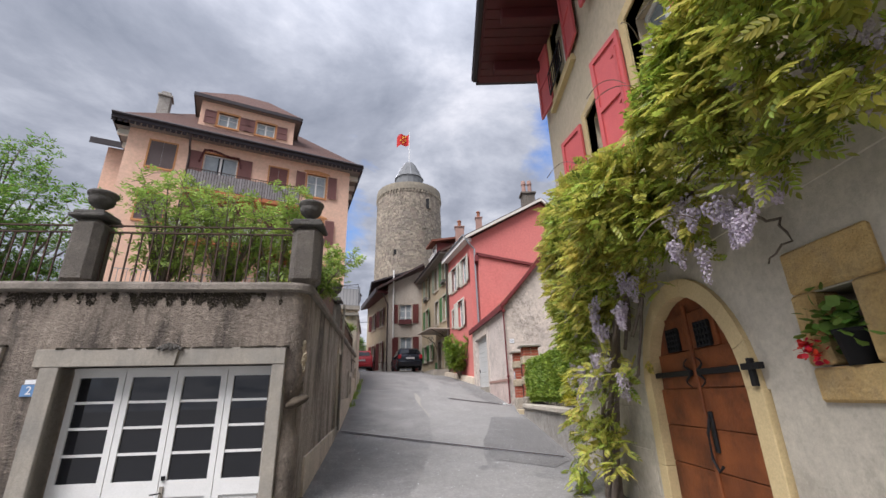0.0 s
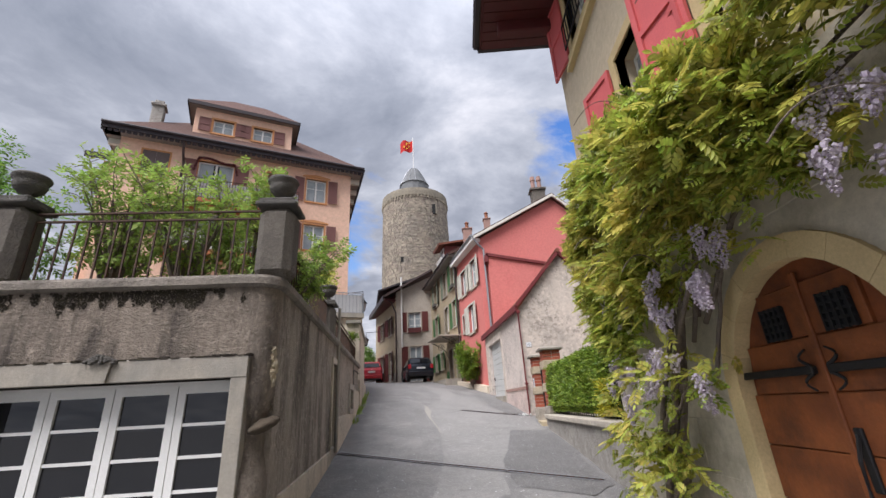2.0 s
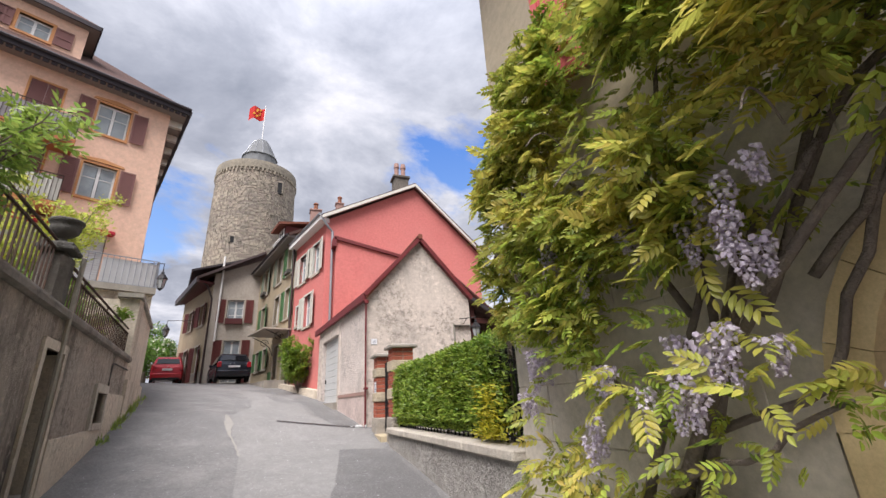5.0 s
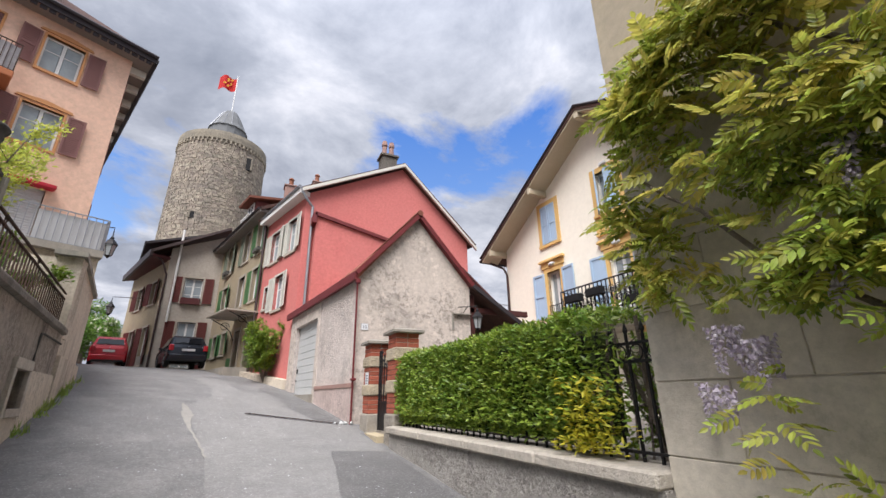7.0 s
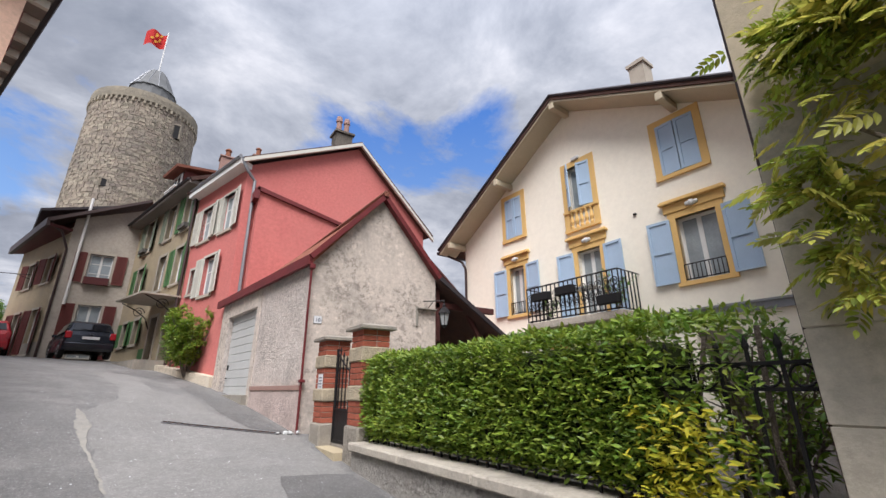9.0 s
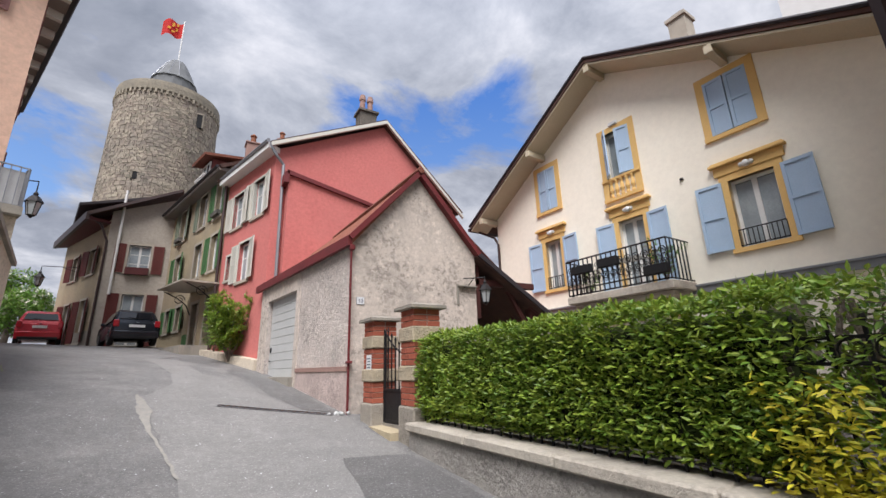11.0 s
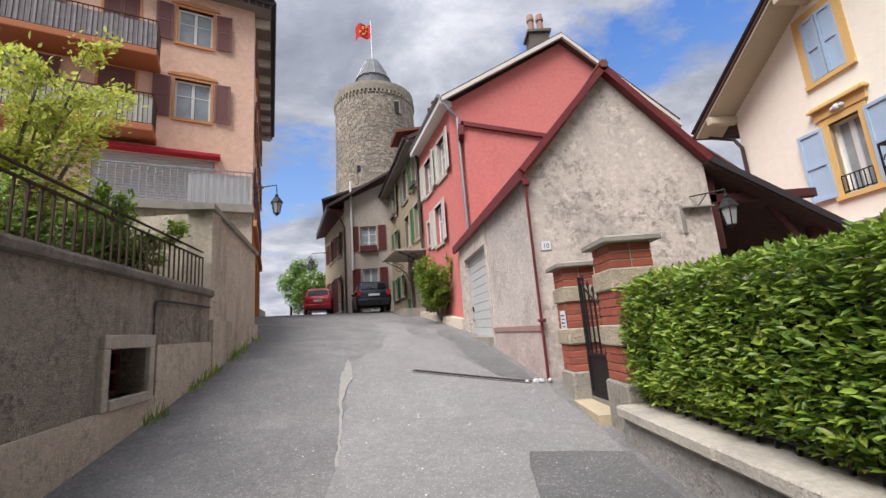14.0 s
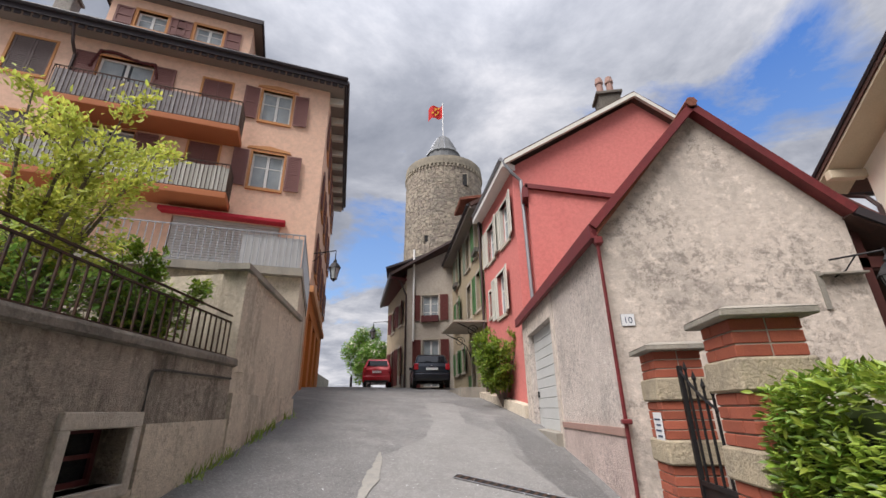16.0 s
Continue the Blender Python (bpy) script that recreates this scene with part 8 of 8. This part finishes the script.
# ---- shrubs and trees ----
def build_shrub(name, base, height, radius, leaf, size, count, label, seed, stems=9, category="shrub", blossom=None, template=None, lean=(0, 0), low=0.2):
    """Stems that fork upwards, with leaves set along the twigs; the outline stays uneven."""
    rnd = random.Random(seed)
    s = thing(name, base, label, category)
    b = Vector(base)
    tips = []
    bm = bmesh.new()
    for k in range(stems):
        a = rnd.uniform(0, 2 * math.pi)
        r = radius * rnd.uniform(0.25, 1.0)
        hgt = height * rnd.uniform(0.62, 1.05) * (1 - 0.25 * r / radius)
        end = b + Vector((r * math.cos(a) + lean[0], r * math.sin(a) + lean[1], hgt))
        mid = b.lerp(end, 0.5) + Vector((rnd.uniform(-0.15, 0.15) * radius, rnd.uniform(-0.15, 0.15) * radius, 0.12 * hgt))
        pts = [b.lerp(mid, t).lerp(mid.lerp(end, t), t) for t in [i / 6 for i in range(7)]]
        tube(bm, pts, [max(0.006, 0.012 * height * (1 - 0.8 * i / 6)) for i in range(7)], 5)
        for t in range(2, 7):
            for q in range(2):
                d = Vector((rnd.gauss(0, 1), rnd.gauss(0, 1), rnd.uniform(-0.1, 0.9))).normalized() * radius * rnd.uniform(0.18, 0.42)
                tube(bm, [pts[t], pts[t] + d * 0.6 + Vector((0, 0, 0.03)), pts[t] + d], 0.005, 3)
                tips.append((pts[t], pts[t] + d))
    part("brushwood", bm, "bark", s, "thin woody stems", kind="stuff")
    places = []
    for k in range(count):
        p, q = tips[rnd.randrange(len(tips))]
        c = p.lerp(q, rnd.uniform(0.25, 1.1)) + Vector((rnd.gauss(0, 1), rnd.gauss(0, 1), rnd.gauss(0, 1))) * radius * 0.055
        places.append((tuple(c), tuple((c - b - Vector((0, 0, height * 0.4))).normalized() + Vector((0, 0, 0.2)))))
    vs, fs = scatter(places, template or LEAF, seed, size, 0.7, droop=0.1)
    merged("foliage", vs, fs, leaf, s, "", "stuff")
    if blossom:
        places = [(tuple(p.lerp(q, 1.05)), (rnd.gauss(0, 1), rnd.gauss(0, 1), 0.6)) for p, q in rnd.sample(tips, min(len(tips), blossom[1]))]
        vs, fs = scatter(places, blossom[3] if len(blossom) > 3 else LEAF, seed + 1, blossom[2], 0.8)
        merged("blossom", vs, fs, blossom[0], s, "", "stuff")
    return s


FIVE = compound_leaf(2, 1.0, 0.5, 0.25)
build_shrub("rose_bush", (-4.0, 5.6, 2.88), 2.2, 0.85, "shrub_leaf", 0.115, 900, "straggling green rose bush behind the railing", 31, 14, template=FIVE)
build_shrub("rose_bush", (-3.1, 5.55, 2.88), 2.2, 0.85, "shrub_leaf", 0.115, 950, "straggling green rose bush behind the railing", 32, 15, template=FIVE)
build_shrub("rose_bush", (-2.45, 5.85, 2.88), 1.9, 0.65, "shrub_leaf", 0.11, 700, "straggling green rose bush behind the railing", 33, 9, template=FIVE)
build_shrub("rose_bush", (-2.15, 6.5, 2.88), 1.45, 0.6, "shrub_leaf", 0.115, 760, "green bush leaning over the terrace railing", 34, 9, template=FIVE, lean=(0.2, 0))
build_shrub("garden_tree", (-8.9, 7.6, 2.88), 3.9, 1.9, "tree_leaf", 0.15, 3200, "leafy young tree in the terrace garden", 35, 14, "tree", template=FIVE)
build_shrub("blossoming_tree", (-4.2, 11.9, 2.88), 2.95, 1.15, "yellow_leaf", 0.075, 11000, "fine-leaved yellow-green tree with white blossom", 36, 13, "tree", ("white_blossom", 90, 0.05))
build_shrub("garden_shrub", (-3.5, 10.8, 2.85), 1.1, 0.6, "shrub_leaf", 0.07, 1100, "dense green shrub behind the railing", 37, 10)
build_shrub("garden_shrub", (-3.75, 12.9, 2.85), 1.0, 0.6, "tree_leaf", 0.07, 1100, "dense green shrub behind the railing", 38, 10)
build_shrub("garden_shrub", (-3.3, 9.6, 2.85), 1.0, 0.5, "shrub_leaf", 0.08, 700, "dense green shrub behind the railing", 39, 9)
build_shrub("garden_shrub", (-3.65, 11.8, 2.85), 1.05, 0.7, "tree_leaf", 0.075, 1500, "dense green shrub behind the railing", 44, 11)
build_shrub("garden_shrub", (-3.5, 10.2, 2.85), 0.95, 0.6, "tree_leaf", 0.075, 1200, "dense green shrub behind the railing", 45, 10)
build_shrub("garden_shrub", (-4.1, 13.3, 2.85), 1.15, 0.7, "shrub_leaf", 0.075, 1500, "dense green shrub behind the railing", 46, 10)
build_shrub("ivy_clump", (-3.8, 13.25, 2.85), 1.45, 0.8, "hedge_leaf", 0.085, 7500, "ivy clump spilling over the wall top", 40, 10)
build_shrub("garden_shrub", (2.62, 6.95, 1.25), 1.05, 0.42, "hedge_leaf", 0.06, 900, "loose green shrub behind the garden fence", 47, 12)
build_shrub("garden_shrub", (3.35, 7.2, 1.25), 1.2, 0.7, "tree_leaf", 0.07, 1700, "loose green shrub behind the garden fence", 48, 12)
build_shrub("corner_bush", (0.55, 20.5, 2.35), 2.25, 0.8, "hedge_leaf", 0.09, 13000, "rounded green bush beside the garage", 41, 16)
build_shrub("corner_bush", (0.2, 22.0, 2.7), 0.8, 0.55, "tree_leaf", 0.06, 900, "low green bush beside the steps", 42, 9)
solid("planter_wall", plan_prism([(1.28, 19.05), (1.05, 19.0), (-0.35, 23.2), (-0.1, 23.4)], 1.6, lambda x, y: 2.35 + 0.12 * (y - 19)), "grimy_pale", "low stained planter wall at the foot of the house", "wall", "structure")


def build_chestnut():
    t = thing("chestnut_tree", (-10.2, 42.0, 3.5), "chestnut tree in leaf with white candles", "tree")
    rnd = random.Random(61)
    bm = bmesh.new()
    tube(bm, [(-10.2, 42, 3.4), (-10.15, 42, 4.6), (-10.2, 42.1, 6.0)], [0.22, 0.18, 0.12], 8)
    part("trunk", bm, "bark", t, smooth=True)
    bm = bmesh.new()
    clumps = []
    for k in range(36):
        a, r, z = rnd.uniform(0, 6.28), 2.1 * rnd.random() ** 0.5, rnd.uniform(4.6, 8.2)
        r *= 1 - 0.55 * max(0, (z - 6.4) / 1.6)
        c = Vector((-10.2 + r * math.cos(a), 42 + r * math.sin(a), z))
        clumps.append(c)
        tube(bm, [(-10.2, 42, min(z - 0.3, 5.6)), Vector((-10.2, 42, z - 0.2)).lerp(c, 0.6), c], [0.07, 0.04, 0.015], 5)
    part("branchwork", bm, "bark", t, kind="stuff")
    places, candles = [], []
    for k in range(12000):
        c = clumps[rnd.randrange(len(clumps))]
        d = Vector((rnd.gauss(0, 1), rnd.gauss(0, 1), rnd.gauss(0, 0.8))).normalized() * 0.62 * rnd.random() ** 0.4
        (candles if k % 14 == 0 and d.z > 0 else places).append((tuple(c + d), tuple(d)))
    vs, fs = scatter(places, LEAF, 62, 0.2, 0.6)
    merged("crown", vs, fs, "tree_leaf", t, "", "stuff")
    vs, fs = scatter([(p, (0, 0, 1)) for p, d in candles for _ in range(3)], LEAF, 63, 0.22, 0.4)
    merged("candles", vs, fs, "white_blossom", t, "white flower candles", "stuff")


build_chestnut()


def build_weeds():
    rnd = random.Random(71)
    vs, fs = [], []
    for y in (13.2, 13.9, 14.6, 15.3, 12.2, 16.0, 14.9, 13.6):
        x = SIDE_A[0] - 0.149 * (y - SIDE_A[1]) + 0.09
        for k in range(26):
            h = rnd.uniform(0.05, 0.2)
            a = rnd.uniform(0, 6.28)
            px, py = x + rnd.gauss(0, 0.04), y + rnd.gauss(0, 0.1)
            z = ground_z(px, py)
            o = len(vs)
            vs += [(px - 0.008, py, z), (px + 0.008, py, z), (px + 0.06 * math.cos(a), py + 0.06 * math.sin(a), z + h)]
            fs.append((o, o + 1, o + 2))
    w = thing("weeds", (-2.9, 13.5, 1.6), "tufts of green weeds at the foot of the wall", "weeds", kind="stuff")
    merged("blades", vs, fs, "shrub_leaf", w, "", "stuff")


build_weeds()


def build_flower_pot():
    p = thing("flower_pot", (1.98, 2.02, 1.70), "dark flower pot with red geraniums in the wall niche", "flower pot")
    part("pot", lathe([(0.06, 0), (0.085, 0.15), (0.09, 0.15), (0.09, 0.17)], (2.02, 1.99, 1.70), 14), "black", p, smooth=True)
    rnd = random.Random(81)
    places = [((2.0 + rnd.gauss(0, 0.045), 2.03 + rnd.gauss(0, 0.08), 1.9 + rnd.gauss(0, 0.06)), (-1, rnd.gauss(0, 0.5), 0.5)) for k in range(150)]
    vs, fs = scatter(places, (LEAF[0] * np.array((1, 2.2, 1)), LEAF[1]), 82, 0.06)
    merged("leaves", vs, fs, "tree_leaf", p, "", "stuff")
    places = [((1.93 + rnd.gauss(0, 0.02), 2.17 + rnd.gauss(0, 0.035), 1.80 + rnd.gauss(0, 0.035)), (-1, rnd.gauss(0, 0.6), rnd.gauss(0, 0.5))) for k in range(70)]
    vs, fs = scatter(places, (LEAF[0] * np.array((1, 2, 1)), LEAF[1]), 83, 0.035)
    merged("petals", vs, fs, "red_flower", p, "bright red geranium flowers", "stuff")


build_flower_pot()


# ---- cars ----
def build_car(name, at, yaw, paint, length, width, height, label):
    """A small hatchback, tail towards -y: body shell, glass, lamps, bumpers, wheels."""
    c = thing(name, at, label, "car", "parked cars")
    m = Matrix.Translation(at) @ Matrix.Rotation(radians(yaw), 4, "Z")
    L, W, H = length, width / 2, height

    def shell(profile, half, top_z, top_half, taper_z):
        bm = bmesh.new()
        rows = []
        for x in (-1, -0.9, 0.9, 1):
            rows.append([bm.verts.new((x * (half if z < taper_z else half + (top_half - half) * (z - taper_z) / (top_z - taper_z)) * (1 if abs(x) < 1 else 1), y + (0.05 * (1 if y < L / 2 else -1) if abs(x) == 1 else 0), z - (0.03 if abs(x) == 1 and z > taper_z else 0))) for y, z in profile])
        for a, b in zip(rows, rows[1:]):
            for i in range(len(profile)):
                j = (i + 1) % len(profile)
                bm.faces.new((a[i], a[j], b[j], b[i]))
        bm.faces.new(rows[0])
        bm.faces.new(rows[-1][::-1])
        bmesh.ops.transform(bm, matrix=m, verts=bm.verts)
        return bm

    prof = [(0.02, 0.28 * H), (0.0, 0.42 * H), (0.06, 0.60 * H), (0.16, 0.72 * H), (0.34, 0.93 * H), (0.55, 0.99 * H), (L * 0.33, H), (L * 0.5, 0.985 * H), (L * 0.70, 0.68 * H), (L * 0.94, 0.56 * H), (L, 0.42 * H), (L - 0.02, 0.2 * H), (L * 0.5, 0.17 * H), (0.1, 0.19 * H)]
    part("body", shell(prof, W, H, W * 0.74, 0.6 * H), paint, c, smooth=False)
    zz = lambda t: 0.70 * H + 0.25 * H * t
    half = lambda z: W + (W * 0.74 - W) * (z - 0.6 * H) / (0.4 * H)
    quad = lambda pts: [m @ Vector(p) for p in pts]

    def pane(nm, pts, mt, lab=""):
        bm = bmesh.new()
        bm.faces.new([bm.verts.new(p) for p in quad(pts)])
        r = bmesh.ops.extrude_face_region(bm, geom=bm.faces[:])
        bmesh.ops.translate(bm, vec=m.to_3x3() @ Vector((0, 0.012, 0)), verts=[v for v in r["geom"] if isinstance(v, bmesh.types.BMVert)])
        part(nm, bm, mt, c, lab)

    h1, h2 = half(0.73 * H) - 0.14, half(0.91 * H) - 0.12
    pane("rear_window", [(-h1, 0.135, 0.73 * H), (h1, 0.135, 0.73 * H), (h2, 0.285, 0.91 * H), (-h2, 0.285, 0.91 * H)], "glass_dark")
    for s in (-1, 1):
        pts = [(s * (half(0.68 * H) + 0.008), L * 0.14, 0.68 * H), (s * (half(0.68 * H) + 0.008), L * 0.66, 0.66 * H), (s * (half(0.93 * H) + 0.008), L * 0.5, 0.93 * H), (s * (half(0.93 * H) + 0.008), L * 0.2, 0.91 * H)]
        bm = bmesh.new()
        bm.faces.new([bm.verts.new(p) for p in quad(pts)])
        part("side_window", bm, "glass_dark", c)
        part("tail_light", boxes((s * (W - 0.2) if s > 0 else -W + 0.02, -0.012, 0.50 * H, s * (W - 0.02) if s > 0 else -W + 0.2, 0.12, 0.68 * H), F=m, bevel=0.02), "tail_light", c)
        part("mirror", boxes((s * (W + 0.02) - 0.06, L * 0.64, 0.62 * H, s * (W + 0.02) + 0.06, L * 0.64 + 0.08, 0.7 * H), F=m, bevel=0.02), paint, c)
        for y in (0.17 * L, 0.81 * L):
            wm = m @ Matrix.Translation((s * (W - 0.08), y, 0.29)) @ Matrix.Rotation(radians(90), 4, "Y")
            bm = lathe([(0.17, -0.09), (0.27, -0.085), (0.29, -0.05), (0.29, 0.05), (0.27, 0.085), (0.17, 0.09)], (0, 0, 0), 20)
            bmesh.ops.transform(bm, matrix=wm, verts=bm.verts)
            wh = part("wheel", bm, "rubber", c, smooth=False)
            bm = lathe([(0.18, -0.07), (0.17, -0.092), (0.05, -0.085), (0.05, 0.085), (0.17, 0.092), (0.18, 0.07)], (0, 0, 0), 10)
            bmesh.ops.transform(bm, matrix=wm, verts=bm.verts)
            part("rim", bm, "alloy", wh)
    part("bumper", boxes((-W + 0.02, -0.05, 0.19 * H, W - 0.02, 0.12, 0.40 * H), F=m, bevel=0.04), paint, c)
    part("lower_trim", boxes((-W + 0.12, -0.056, 0.18 * H, W - 0.12, 0.05, 0.25 * H), F=m, bevel=0.01), "black", c)
    part("number_plate", boxes((-0.25, -0.02, 0.49 * H, 0.25, 0.05, 0.56 * H), F=m), "plate", c)
    part("wiper", tubes([m @ Vector((0, 0.12, 0.735 * H)), m @ Vector((-0.3, 0.16, 0.77 * H))], r=0.01), "black", c)
    part("badge", lathe([(0.05, -0.005), (0.05, 0.005)], m @ Vector((0, 0.05, 0.63 * H)), 10), "alloy", c)


build_car("red_car", (-6.45, 32.2, ground_z(-6.45, 33.5) - 0.01), 11, "red_car", 3.5, 1.60, 1.62, "small red hatchback parked at the top of the lane")
build_car("dark_car", (-2.28, 26.0, ground_z(-2.6, 27.5) - 0.02), 15, "blue_car", 3.3, 1.52, 1.36, "dark blue hatchback parked before the grey house")


# ---- far end of the lane ----
def build_far_end():
    w = thing("far_wall", (-13, 40, 3.4), "low pale stone wall at the end of the lane", "wall", kind="structure")
    part("wall", plan_prism([(-10.8, 30.5), (-10.5, 30.5), (-15.4, 47), (-15.8, 47)], 2.8, 4.9), "concrete", w)
    s = thing("road_sign", (-10.0, 31.5, 3.3), "white street sign board on a post with a small round sign", "sign")
    part("post", tubes([(-10.0, 31.5, 3.2), (-10.0, 31.5, 5.9)], r=0.03), "zinc", s)
    part("board", boxes((-10.25, 31.46, 5.15, -9.8, 31.48, 5.85)), "plaque", s)
    part("ring", lathe([(0.17, -0.01), (0.17, 0.01), (0.12, 0.012)], (0, 0, 0), 18), "tail_light", s)
    r = s.children[-1]
    r.matrix_basis = pose(-10.02, 31.44, 5.58, 90)
    part("round_sign", boxes((-10.2, 31.44, 4.6, -9.88, 31.46, 4.95), bevel=0.005), "tail_light", s)
    b = thing("lane_rail", (-11, 46, 3.6), "grey railing along the edge of the hill", "railing")
    for k in range(9):
        part("post", tubes([(-15 + 1.3 * k, 46.5, 3.4), (-15 + 1.3 * k, 46.5, 4.45)], r=0.03), "zinc", b)
    part("rail", tubes([(-15, 46.5, 4.45), (-4.5, 46.5, 4.45)], r=0.03), "zinc", b)
    bl = thing("bollard", (-9.3, 36, 3.45), "short dark metal bollard by the lane", "bollard")
    part("post", lathe([(0.08, 0), (0.08, 0.8), (0.05, 0.88)], (-9.3, 36, ground_z(-9.3, 36)), 12), "iron", bl)


build_far_end()


def build_small_things():
    r = random.Random(91)
    s = thing("rubble_heap", (1.74, 13.42, 1.33), "small heap of white plaster rubble at the pipe foot", "rubble")
    for k in range(6):
        bm = bmesh.new()
        bmesh.ops.create_icosphere(bm, subdivisions=2, radius=1)
        c = (1.74 + r.gauss(0, 0.07), 13.42 + r.gauss(0, 0.06), ground_z(1.74, 13.42) + r.uniform(0.0, 0.03))
        q = r.uniform(0.02, 0.042)
        for v in bm.verts:
            v.co = Vector(c) + v.co * q * (1 + 0.4 * noise.noise(v.co * 2 + Vector((k, 0, 0))))
        part("lump", bm, "garage_door", s)
    build_shrub("balcony_plant", tuple(loc(YF, yu(11.35), -0.6, 3.62)), 1.05, 0.35, "tree_leaf", 0.07, 420, "leafy potted plant on the balcony", 92, 8, "plant")
    build_shrub("balcony_plant", tuple(loc(YF, yu(13.3), -0.6, 3.62)), 0.75, 0.3, "tree_leaf", 0.06, 260, "leafy potted plant on the balcony", 93, 7, "plant")
    t = thing("garden_table", tuple(loc(YF, yu(12.1), -0.55, 3.61)), "small white garden table on the balcony", "table")
    m = YF @ Matrix.Translation((yu(12.1), -0.55, 0))
    part("tabletop", boxes((-0.3, -0.25, 4.28, 0.3, 0.25, 4.31), F=m), "white_paint", t)
    for x in (-0.25, 0.25):
        for y in (-0.2, 0.2):
            part("leg", boxes((x - 0.015, y - 0.015, 3.6, x + 0.015, y + 0.015, 4.28), F=m), "white_paint", t)
    # litter of pale grit and petals on the asphalt
    vs, fs = [], []
    for k in range(700):
        x, y = r.uniform(-2.4, 1.7), r.uniform(2, 16)
        if x < SIDE_A[0] - 0.149 * (y - 5.15) + 0.05 and y > 4.8:
            continue
        q = r.uniform(0.004, 0.014)
        a = r.uniform(0, 6.28)
        z = ground_z(x, y) + 0.022
        o = len(vs)
        vs += [(x + q * math.cos(a + j * 2.1), y + q * math.sin(a + j * 2.1), z - (0.004 if j else 0)) for j in range(3)]
        fs.append((o, o + 1, o + 2))
    g = thing("grit", (0, 9, 0.9), "pale grit and fallen petals scattered over the asphalt", "grit", kind="stuff")
    merged("grains", vs, fs, "plaque", g, "", "stuff")


build_small_things()
